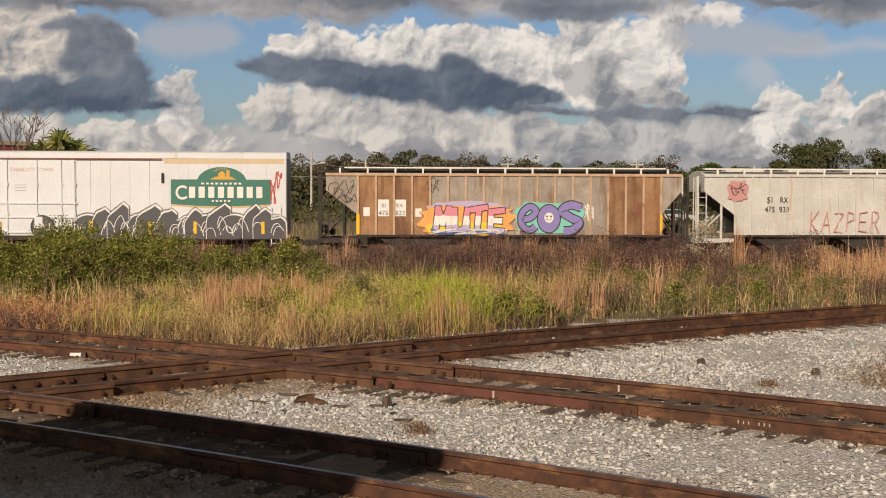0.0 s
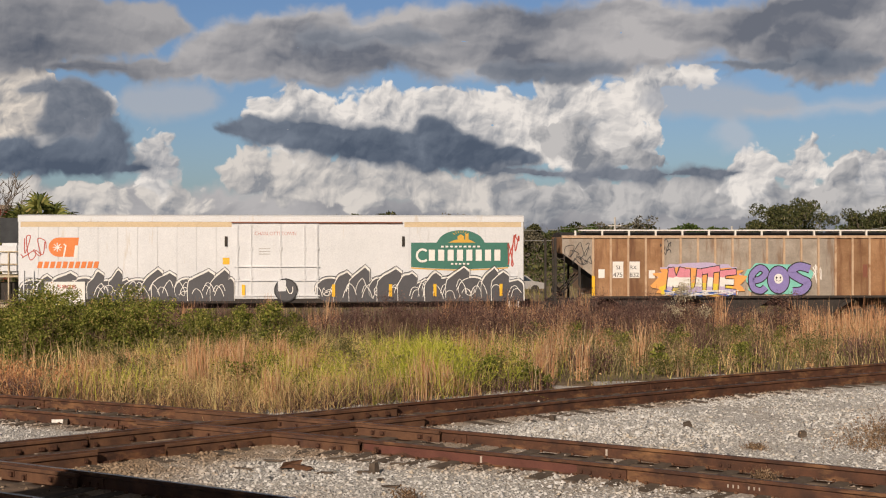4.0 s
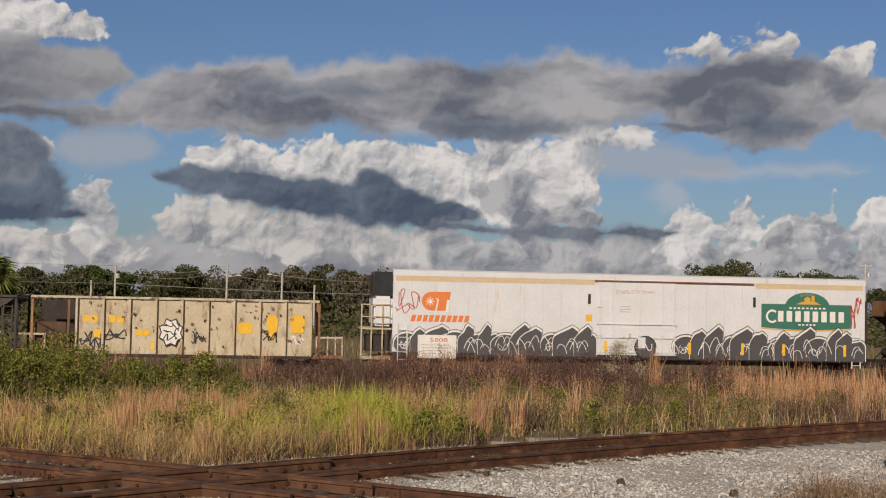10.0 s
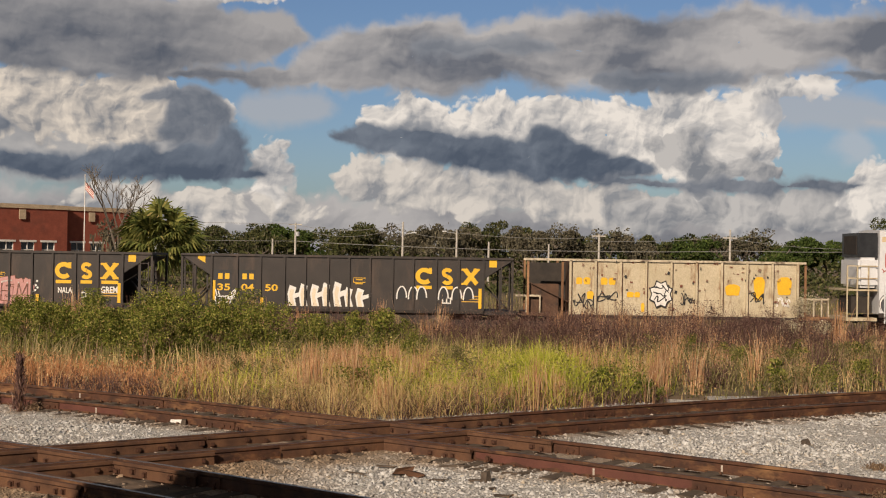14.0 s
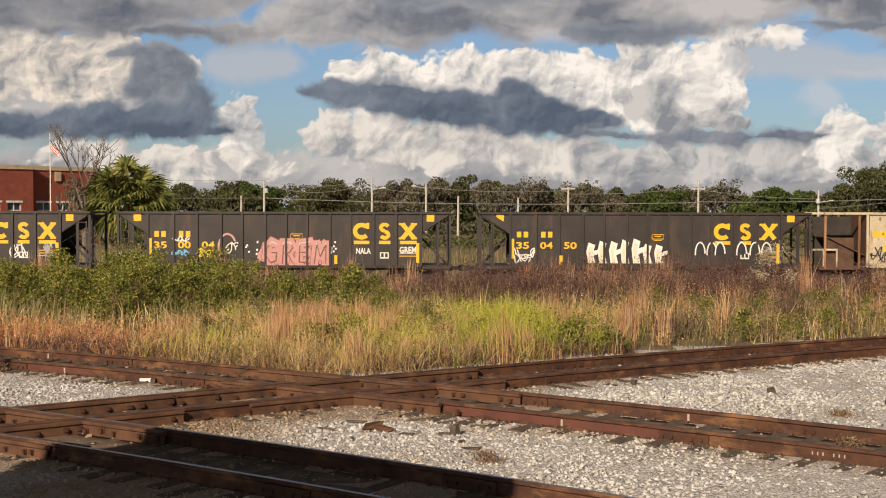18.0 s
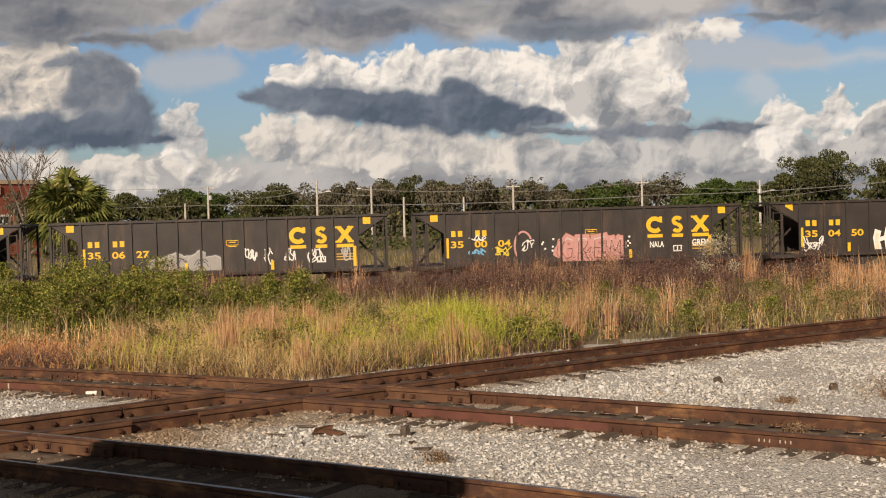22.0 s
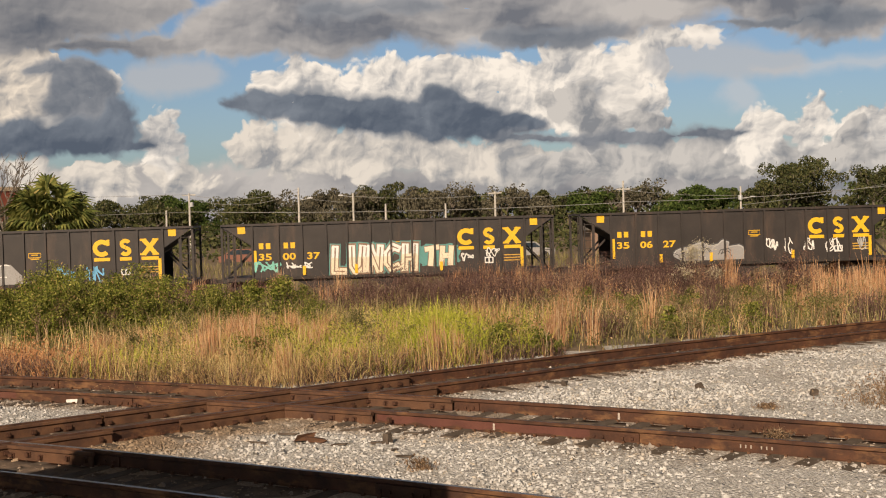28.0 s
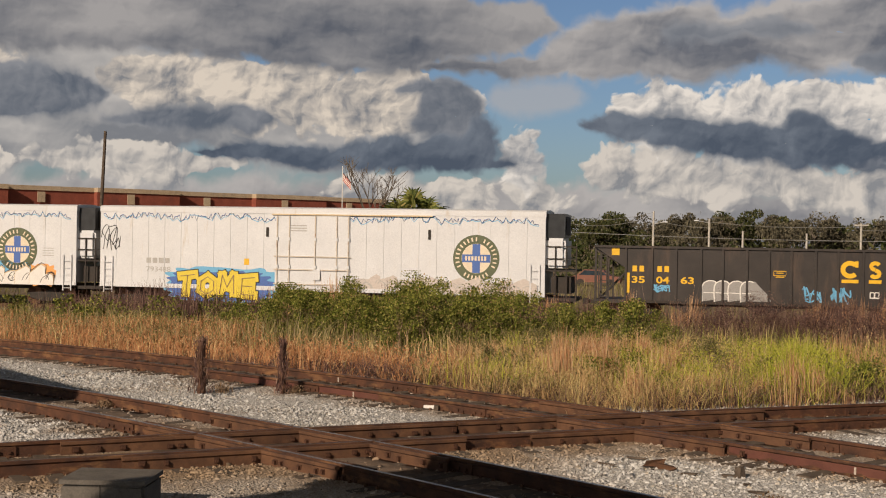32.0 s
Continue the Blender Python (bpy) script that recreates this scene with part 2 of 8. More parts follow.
sky = bank(sky, BASE, 0.9, 0.4, (-1.8, 9.37, 3.31, 0.70), (5.9, 7.95, 3.44, 0.73), (16.9, 8.07, 3.94, 0.60))
# out of view: added cloud banks, the overhead one kept dark to deepen shade
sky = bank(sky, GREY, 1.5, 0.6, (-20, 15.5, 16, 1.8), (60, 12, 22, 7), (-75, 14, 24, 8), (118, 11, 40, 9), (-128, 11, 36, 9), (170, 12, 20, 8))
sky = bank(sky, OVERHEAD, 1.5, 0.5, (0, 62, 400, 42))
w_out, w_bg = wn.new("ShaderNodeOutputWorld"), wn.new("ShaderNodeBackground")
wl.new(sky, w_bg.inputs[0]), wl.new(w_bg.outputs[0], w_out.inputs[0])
sun = new("sun", bpy.data.lights.new("sun", "SUN"))
sun.data.energy, sun.data.angle, sun.data.color = 4.5, radians(0.53), (1.0, 0.855, 0.71)
sun.matrix_basis = look((0, 0, 0), (-math.sin(radians(SUN_TURN)) * math.cos(radians(SUN_EL)),
                                    math.cos(radians(SUN_TURN)) * math.cos(radians(SUN_EL)), -math.sin(radians(SUN_EL))))

# ---- materials ----
def nodes_of(name):
    m = bpy.data.materials.new(name)
    m.use_nodes = True
    return m, m.node_tree.nodes, m.node_tree.links, m.node_tree.nodes["Principled BSDF"]


def noise_node(n, l, coord, scale, detail=4.0, rough=0.6, stretch=None):
    tex = n.new("ShaderNodeTexNoise")
    tex.inputs["Scale"].default_value, tex.inputs["Detail"].default_value = scale, detail
    tex.inputs["Roughness"].default_value = rough
    if stretch:
        mp = n.new("ShaderNodeMapping")
        mp.inputs["Scale"].default_value = stretch
        l.new(coord, mp.inputs[0])
        coord = mp.outputs[0]
    l.new(coord, tex.inputs["Vector"])
    return tex.outputs["Fac"]


def ramp(n, l, fac, stops):
    r = n.new("ShaderNodeValToRGB")
    while len(r.color_ramp.elements) < len(stops):
        r.color_ramp.elements.new(0.5)
    for e, (at, col) in zip(r.color_ramp.elements, stops):
        e.position = at
        e.color = (*col, 1) if len(col) == 3 else col
    l.new(fac, r.inputs[0])
    return r.outputs[0]


def mix(n, l, fac, a, b, mode="MIX"):
    m = n.new("ShaderNodeMix")
    m.data_type, m.blend_type = "RGBA", mode
    for sock, v in ((m.inputs[0], fac), (m.inputs[6], a), (m.inputs[7], b)):
        if hasattr(v, "default_value") or hasattr(v, "is_linked"):
            l.new(v, sock)
        elif isinstance(v, (int, float)):
            sock.default_value = v
        else:
            sock.default_value = (*v, 1)
    return m.outputs[2]


def bump(n, l, bsdf, height, strength=0.3, dist=0.01):
    b = n.new("ShaderNodeBump")
    b.inputs["Strength"].default_value, b.inputs["Distance"].default_value = strength, dist
    l.new(height, b.inputs["Height"])
    l.new(b.outputs[0], bsdf.inputs["Normal"])


def surface(name, a, b, scale=3.0, rough=0.6, metal=0.0, grain=40.0, relief=0.2, stain=None, stain_scale=0.8,
            stain_from=0.55, streak=None, vary=0.0):
    """A worn surface: two tones in patches, fine grain, and stains of another colour; streak stretches the stains."""
    m, n, l, p = nodes_of(name)
    co = n.new("ShaderNodeTexCoord").outputs["Object"]
    col = ramp(n, l, noise_node(n, l, co, scale, 6), [(0.3, a), (0.7, b)])
    fine = noise_node(n, l, co, grain, 3)
    col = mix(n, l, 0.35, col, ramp(n, l, fine, [(0.3, (0.25,) * 3), (0.7, (0.75,) * 3)]), "OVERLAY")
    if stain:
        fac = ramp(n, l, noise_node(n, l, co, stain_scale, 8, 0.68, streak), [(stain_from, (0, 0, 0)), (stain_from + 0.16, (1, 1, 1))])
        col = mix(n, l, fac, col, stain)
    if vary:
        r = n.new("ShaderNodeObjectInfo").outputs["Random"]
        col = mix(n, l, vary, col, ramp(n, l, r, [(0, (0.15,) * 3), (1, (0.85,) * 3)]), "OVERLAY")
    l.new(col, p.inputs["Base Color"])
    p.inputs["Roughness"].default_value, p.inputs["Metallic"].default_value = rough, metal
    if relief:
        bump(n, l, p, fine, relief)
    return m


M = {
    "tie": surface("weathered_tie", (0.05, 0.035, 0.025), (0.13, 0.10, 0.075), 4, 0.9, grain=30, relief=0.5),
    "black": surface("hopper_black", (0.020, 0.0155, 0.0135), (0.037, 0.0285, 0.0245), 1.2, 0.6, grain=30, relief=0.08, stain=(0.075, 0.048, 0.034), stain_scale=0.9, streak=(1, 1, 0.25)),
    "white": surface("reefer_white", (0.585, 0.60, 0.62), (0.655, 0.67, 0.69), 0.7, 0.45, grain=25, relief=0.05, stain=(0.50, 0.43, 0.34), stain_scale=1.4, stain_from=0.60, streak=(1.5, 1, 0.2)),
    "cream": surface("gondola_cream", (0.42, 0.355, 0.235), (0.56, 0.485, 0.345), 1, 0.6, grain=25, relief=0.1, stain=(0.22, 0.12, 0.06), stain_scale=1.8, stain_from=0.54, streak=(1.5, 1, 0.4)),
    "pale": surface("pale_grey", (0.45, 0.44, 0.405), (0.56, 0.55, 0.515), 0.8, 0.6, grain=25, relief=0.08, stain=(0.40, 0.25, 0.12), stain_scale=1.3, stain_from=0.58, streak=(1.6, 1, 0.22)),
}

# ---- helpers for building ----
def obj(name, bm, material, parent=None, at=None, smooth=False):
    me = bpy.data.meshes.new(name)
    bm.to_mesh(me)
    bm.free()
    for mt in (material if isinstance(material, (list, tuple)) else [material]):
        me.materials.append(mt)
    if smooth:
        for f in me.polygons:
            f.use_smooth = True
    ob = new(name, me)
    ob.parent = parent
    if at is not None:
        ob.matrix_basis = at
    return ob


def part(name, bm, material, parent, label="", at=None, smooth=False):
    ob = obj(name, bm, material, parent, at, smooth)
    return tagged(ob, label) if label else ob


def box(bm, x0, x1, y0, y1, z0, z1, slot=0):
    v = [bm.verts.new((x, y, z)) for z in (z0, z1) for y in (y0, y1) for x in (x0, x1)]
    for ids in ((0, 2, 3, 1), (4, 5, 7, 6), (0, 1, 5, 4), (1, 3, 7, 5), (3, 2, 6, 7), (2, 0, 4, 6)):
        bm.faces.new([v[i] for i in ids]).material_index = slot
    return v


def boxes(*dims):
    bm = bmesh.new()
    for d in dims:
        box(bm, *d)
    return bm


# ---- ground and tracks ----
TRACKS = {"near": (12.64, -0.691, -0.0083), "far": (19.30, -0.652, -0.0080), "cross": (22.46, 0.741, -0.0068)}


def track_y(kind, x):
    a, b, c = TRACKS[kind]
    return a + b * x + c * x * x


def ground_z(x, y):
    s = min(max((y - 26) / 26, 0), 1)
    return -0.65 * s * s * (3 - 2 * s)



def field_edge(x):
    """Where the weeds begin behind the tracks."""
    return max(track_y("far", x) + 1.75, track_y("cross", x) + (2.5 if x > -3.5 else 1.75)) if x > -30 else 37.0


def sandy(n, l, co, col):
    """Sandy brown fines washed round the crossing and along the near rails."""
    rough_co = n.new("ShaderNodeVectorMath")
    rough_co.operation = "MULTIPLY_ADD"
    nz = n.new("ShaderNodeTexNoise")
    nz.inputs["Scale"].default_value, nz.inputs["Detail"].default_value = 0.9, 6
    l.new(co, nz.inputs["Vector"])
    l.new(nz.outputs["Color"], rough_co.inputs[0])
    rough_co.inputs[1].default_value = (3.0, 3.0, 0)
    l.new(co, rough_co.inputs[2])
    for x, y, r in ((-4.4, 17.6, 1.9), (-7.4, 15.6, 2.3), (-2.6, 19.6, 1.5), (-4.2, 13.6, 2.0), (-1.4, 11.6, 2.0), (-8.6, 14.6, 2.0), (9.2, 19.2, 1.8)):
        d = n.new("ShaderNodeVectorMath")
        d.operation = "DISTANCE"
        l.new(rough_co.outputs[0], d.inputs[0])
        d.inputs[1].default_value = (x + 1.5, y + 1.5, 0)
        f = n.new("ShaderNodeMapRange")
        f.inputs[1].default_value, f.inputs[2].default_value, f.inputs[4].default_value = r * 1.25, r * 0.3, 0.85
        l.new(d.outputs["Value"], f.inputs[0])
        col = mix(n, l, f.outputs[0], col, (0.29, 0.205, 0.125))
    # rust dust and sand beside every rail
    def calc(op, *vals):
        m = n.new("ShaderNodeMath")
        m.operation = op
        for sock, v in zip(m.inputs, vals):
            if isinstance(v, (int, float)):
                sock.default_value = v
            else:
                l.new(v, sock)
        return m.outputs[0]

    xyz = n.new("ShaderNodeSeparateXYZ")
    l.new(rough_co.outputs[0], xyz.inputs[0])
    x, y = calc("SUBTRACT", xyz.outputs[0], 1.5), calc("SUBTRACT", xyz.outputs[1], 1.5)
    for a, b, c in TRACKS.values():
        line = calc("MULTIPLY_ADD", calc("MULTIPLY_ADD", x, c, b), x, a)
        f = n.new("ShaderNodeMapRange")
        f.inputs[1].default_value, f.inputs[2].default_value, f.inputs[4].default_value = 2.0, 0.8, 0.7
        l.new(calc("ABSOLUTE", calc("SUBTRACT", y, line)), f.inputs[0])
        col = mix(n, l, f.outputs[0], col, (0.27, 0.185, 0.115))
    return col


def ground_tone():
    """Crushed stone near the tracks, sandy dirt under the weeds and round the rails."""
    m, n, l, p = nodes_of("ballast_ground")
    co = n.new("ShaderNodeTexCoord").outputs["Object"]
    vor = n.new("ShaderNodeTexVoronoi")
    vor.inputs["Scale"].default_value = 28
    l.new(co, vor.inputs["Vector"])
    stone = ramp(n, l, vor.outputs["Color"], [(0.1, (0.42, 0.40, 0.375)), (0.5, (0.57, 0.55, 0.52)), (0.9, (0.70, 0.68, 0.655))])
    stone = mix(n, l, ramp(n, l, vor.outputs["Distance"], [(0.5, (0, 0, 0)), (0.85, (1, 1, 1))]), stone, (0.31, 0.295, 0.275))
    dirt = ramp(n, l, noise_node(n, l, co, 0.35, 6, 0.65), [(0.52, (0, 0, 0)), (0.68, (1, 1, 1))])
    col = mix(n, l, mix(n, l, 0.6, (0, 0, 0), dirt), stone, (0.27, 0.20, 0.13))
    col = sandy(n, l, co, col)
    col = mix(n, l, 0.25, col, ramp(n, l, noise_node(n, l, co, 1.6, 5), [(0.3, (0.3,) * 3), (0.7, (0.7,) * 3)]), "OVERLAY")
    l.new(col, p.inputs["Base Color"])
    p.inputs["Roughness"].default_value = 0.95
    bump(n, l, p, vor.outputs["Distance"], 0.9, 0.03)
    return m


M["ballast"] = ground_tone()
M["soil"] = surface("dry_field_soil", (0.12, 0.085, 0.05), (0.22, 0.16, 0.10), 1.4, 0.95, grain=20, relief=0.6, stain=(0.10, 0.10, 0.04), stain_scale=0.5)
bm = bmesh.new()
xs = [-3000, -600, -200, -90] + list(range(-60, 61, 1)) + [90, 200, 600, 3000]
ys = [-400, -60, -10] + list(range(0, 80, 1)) + [100, 160, 300, 800, 4000]
grid = [[bm.verts.new((x, y, ground_z(x, y) + (0.03 * noise.noise((x * 0.6, y * 0.6, 0)) if abs(x) < 60 and 0 < y < 80 else 0))) for x in xs] for y in ys]
for j, (r0, r1) in enumerate(zip(grid, grid[1:])):
    for i in range(len(xs) - 1):
        f = bm.faces.new((r0[i], r0[i + 1], r1[i + 1], r1[i]))
        cx, cy = (xs[i] + xs[i + 1]) / 2, (ys[j] + ys[j + 1]) / 2
        f.material_index = 1 if cy > field_edge(max(min(cx, 40), -40)) + 0.6 else 0
        f.smooth = True
tagged(obj("ground", bm, [M["ballast"], M["soil"]]), "pale grey crushed-stone ballast running out into dry field soil", "ground", kind="structure")


def at_track(kind, x, off, z=0.0):
    """A place beside a track, and the track's direction there in degrees."""
    t = TRACKS[kind][1] + 2 * TRACKS[kind][2] * x
    c = 1 / math.hypot(1, t)
    return x - t * c * off, track_y(kind, x) + c * off, z, math.degrees(math.atan(t))


def sweep(kind, offset, x0, x1, profile, step=0.5, slots=None, lift=0.0):
    """A profile of (across, up) drawn along a track."""
    bm = bmesh.new()
    rings = []
    n = max(2, int((x1 - x0) / step))
    for i in range(n + 1):
        x = x0 + (x1 - x0) * i / n
        t = TRACKS[kind][1] + 2 * TRACKS[kind][2] * x
        c = 1 / math.hypot(1, t)
        nx, ny = -t * c, c
        rings.append([bm.verts.new((x + nx * (offset + a), track_y(kind, x) + ny * (offset + a), z + lift)) for a, z in profile])
    for r0, r1 in zip(rings, rings[1:]):
        for j in range(len(profile)):
            k = (j + 1) % len(profile)
            f = bm.faces.new((r0[j], r1[j], r1[k], r0[k]))
            f.material_index = slots[j] if slots else 0
    bm.faces.new(rings[0]), bm.faces.new(rings[-1][::-1])
    return bm


M["rail"] = surface("rusty_rail", (0.034, 0.0145, 0.009), (0.115, 0.046, 0.022), 3.5, 0.75, 0.1, 60, 0.4, stain=(0.23, 0.115, 0.05), stain_scale=1.6, stain_from=0.52, streak=(1, 1, 2.5))
M["plate"] = surface("rusted_plate", (0.06, 0.027, 0.015), (0.155, 0.074, 0.037), 3.5, 0.8, 0.1, 60, 0.4, stain=(0.06, 0.028, 0.02), stain_scale=2.2)
M["polish"] = surface("worn_rail_head", (0.075, 0.042, 0.028), (0.14, 0.09, 0.065), 3, 0.5, 0.4, 80, 0.08)
M["bright"] = surface("running_rail_head", (0.22, 0.20, 0.18), (0.32, 0.30, 0.28), 3, 0.35, 0.8, 80, 0.03)
M["red"] = surface("red_lead_rail", (0.085, 0.028, 0.02), (0.14, 0.05, 0.034), 2.5, 0.7, 0.1, 60, 0.25, stain=(0.12, 0.05, 0.03), stain_scale=1.5)
M["ballast_dirt"] = surface("dark_oily_dirt", (0.08, 0.056, 0.04), (0.22, 0.155, 0.11), 3.5, 0.95, grain=30, relief=1.0, stain=(0.05, 0.034, 0.025), stain_scale=2.5)
M["dirt"] = surface("sandy_dirt", (0.13, 0.09, 0.06), (0.26, 0.19, 0.13), 2.5, 0.95, grain=25, relief=0.8, stain=(0.14, 0.09, 0.055), stain_scale=1.5)

RAIL = [(-0.075, -0.03), (0.075, -0.03), (0.075, -0.012), (0.014, 0.015), (0.010, 0.14), (0.037, 0.158), (0.036, 0.192), (0.028, 0.2), (-0.028, 0.2), (-0.036, 0.192), (-0.037, 0.158), (-0.010, 0.14), (-0.014, 0.015), (-0.075, -0.012)]
SLOTS = [0] * 7 + [1] + [0] * 6
LIFT = {"near": 0.0, "far": -0.003, "cross": 0.004}
CROSSINGS = {"near": (-6.9,), "far": (-2.26,), "cross": (-6.9, -2.26)}
RNG = random.Random(4)


def shared(name, bm, mats):
    me = bpy.data.meshes.new(name)
    bm.to_mesh(me)
    bm.free()
    for m in mats:
        me.materials.append(m)
    return me


bm = bmesh.new()
box(bm, -0.36, 0.36, -0.028, 0.0, 0.0, 0.14)
for disc_x in (-0.29, -0.16, 0.13, 0.27):
    box(bm, disc_x - 0.017, disc_x + 0.017, -0.055, -0.028, 0.05, 0.085)
JOINT_BAR = shared("joint_bar", bm, [M["rail"]])
bm = bmesh.new()
box(bm, -0.115, 0.115, -1.32, 1.32, -0.2, -0.02)
bmesh.ops.bevel(bm, geom=bm.edges[:], offset=0.015, segments=1, affect="EDGES")
TIE = shared("tie", bm, [M["tie"]])
bm = bmesh.new()
box(bm, -0.18, 0.18, -0.10, 0.10, -0.03, -0.012)
for spike_x, spike_y in ((-0.12, -0.088), (0.1, -0.088), (-0.06, 0.088), (0.13, 0.088)):
    box(bm, spike_x - 0.018, spike_x + 0.018, spike_y - 0.018, spike_y + 0.018, -0.012, 0.03)
PLATE = shared("tie_plate", bm, [M["plate"]])
bm = bmesh.new()
box(bm, -0.024, 0.024, -0.045, 0.0, 0.045, 0.092)
box(bm, -0.035, 0.035, -0.012, 0.0, 0.035, 0.102)
BLOCK = shared("bolt_head", bm, [M["rail"]])

tracks = {}
for kind, x0, x1, label in (("near", -40, 14, "rusty railway track with bright worn rails"), ("far", -40, 20, "rusty brown railway track on pale ballast"), ("cross", -16, 42, "rusty brown railway track crossing two others")):
    tr = tracks[kind] = tagged(new("railway_track"), label, "railway track", "tracks of the crossing", )
    for side in (-0.75, 0.75):
        rail = part("rail", sweep(kind, side, x0, x1, RAIL, slots=SLOTS, lift=LIFT[kind]), [M["rail"], M["bright"] if kind == "near" else M["polish"]], tr)
        # joint bars with their bolts, on the side that faces the viewer
        for k in range(5):
            x = {"near": -9.6, "far": -8.8, "cross": -11.0}[kind] + 3.9 * k + (1.1 if side > 0 else 0)
            px, py, pz, turn = at_track(kind, x, side - 0.012)
            o = new("joint_bar", JOINT_BAR)
            o.parent, o.matrix_basis = rail, pose(px, py, pz + LIFT[kind], 0, 0, turn)
    # guard rails, filler and bolts at the crossings
    for cx in CROSSINGS[kind]:
        for side in (-0.75, 0.75):
            s = -1 if side > 0 else 1
            for a, b, d in ((cx - 2.3, cx + 2.3, 0.125 * s), (cx - 1.9, cx + 1.9, -0.105 * s)):
                part("guard_rail", sweep(kind, side + d, a, b, RAIL, slots=[0] * 14, lift=LIFT[kind] - 0.012 - (0.006 if d * s < 0 else 0)), [M["plate"]], tr)
            for k in range(19):
                x = cx - 2.2 + 4.4 * k / 18 + RNG.uniform(-0.09, 0.09)
                if RNG.random() < 0.7:
                    px, py, pz, turn = at_track(kind, x, side + min(0.125 * s, -0.105 * s) - 0.013)
                    o = new("bolt_head", BLOCK)
                    o.parent, o.matrix_basis = tr, pose(px, py, pz + RNG.uniform(-0.015, 0.015), 0, 0, turn) @ Matrix.Diagonal((RNG.uniform(0.7, 1.5), 1, RNG.uniform(0.8, 1.15), 1))
    # wooden ties and their plates
    x = x0
    while x < x1:
        t = TRACKS[kind][1] + 2 * TRACKS[kind][2] * x
        near_cross = any(abs(x - c) < 0.9 for c in CROSSINGS[kind])
        if -24 < x < 22 and not near_cross:
            px, py, pz, turn = at_track(kind, x, RNG.uniform(-0.12, 0.12))
            o = new("tie", TIE)
            o.parent, o.matrix_basis = tr, pose(px, py, {"near": 0.026, "far": 0.038, "cross": 0.032}[kind] + RNG.uniform(-0.012, 0.008), RNG.uniform(-0.4, 0.4), RNG.uniform(-0.4, 0.4), turn + RNG.uniform(-2.5, 2.5))
            if -16 < x < 14:
                for side in (-0.75, 0.75):
                    qx, qy, qz, turn = at_track(kind, x, side)
                    o = new("tie_plate", PLATE)
                    o.parent, o.matrix_basis = tr, pose(qx, qy, 0.006, 0, 0, turn)
        x += 0.5 / math.hypot(1, t) + RNG.uniform(-0.03, 0.03)
# the red-painted rail length and white paint ticks on the far track
part("painted_web", sweep("far", -0.75 - 0.0135, -0.35, 2.6, [(0, 0.02), (0.002, 0.02), (0.006, 0.135), (0.002, 0.135)], slots=None), M["red"], tracks["far"], "red-painted rail web")
part("painted_web", sweep("far", -0.75 - 0.0135, -10.6, -7.0, [(0, 0.02), (0.002, 0.02), (0.006, 0.135), (0.002, 0.135)], slots=None), M["red"], tracks["far"], "red-painted rail web")
M["chalk"] = surface("chalk_mark", (0.34, 0.28, 0.23), (0.52, 0.46, 0.40), 20, 0.9, grain=80)
for kind, x, side in (("far", 1.35, -0.75), ("far", 2.35, 0.75), ("far", -7.6, -0.75), ("far", -9.4, 0.75), ("far", -8.0, 0.75)):
    px, py, pz, turn = at_track(kind, x, side - 0.02)
    part("paint_tick", boxes((-0.016, 0.016, -0.004, 0.0, 0.03, 0.125)), M["chalk"], tracks[kind], at=pose(px, py, pz, 0, 0, turn))
for k in range(7):
    if k != 3:
        px, py, pz, turn = at_track("far", 4.33 + 0.055 * k, -0.77)
        part("chalk_writing", boxes((-0.008, 0.008, -0.004, 0.0, 0.06, 0.10)), M["chalk"], tracks["far"], at=pose(px, py, pz, 0, 0, turn))
# the dirt between the near rails and round the crossings
for kind, a, b, w in (("near", -20, 12, 0.66), ("cross", -15.5, 0.2, 0.6), ("far", -5, 0.6, 0.6), ("far", 0.62, 16, 0.64), ("far", -20, -5.02, 0.64), ("cross", 0.22, 30, 0.64)):
    bm = sweep(kind, 0, a, b, [(-w, -0.1), (w, -0.1), (w, -0.004), (w * 0.5, 0.0), (-w * 0.5, -0.002), (-w, -0.004)], lift={"near": 0.005, "cross": 0.012, "far": 0.007}[kind])
    tagged(obj("track_dirt", bm, M["ballast_dirt"] if kind == "near" else M["dirt"], smooth=True), "dark oily dirt packed between the rails" if kind == "near" else "sandy brown dirt packed between the rails", "dirt", kind="stuff")



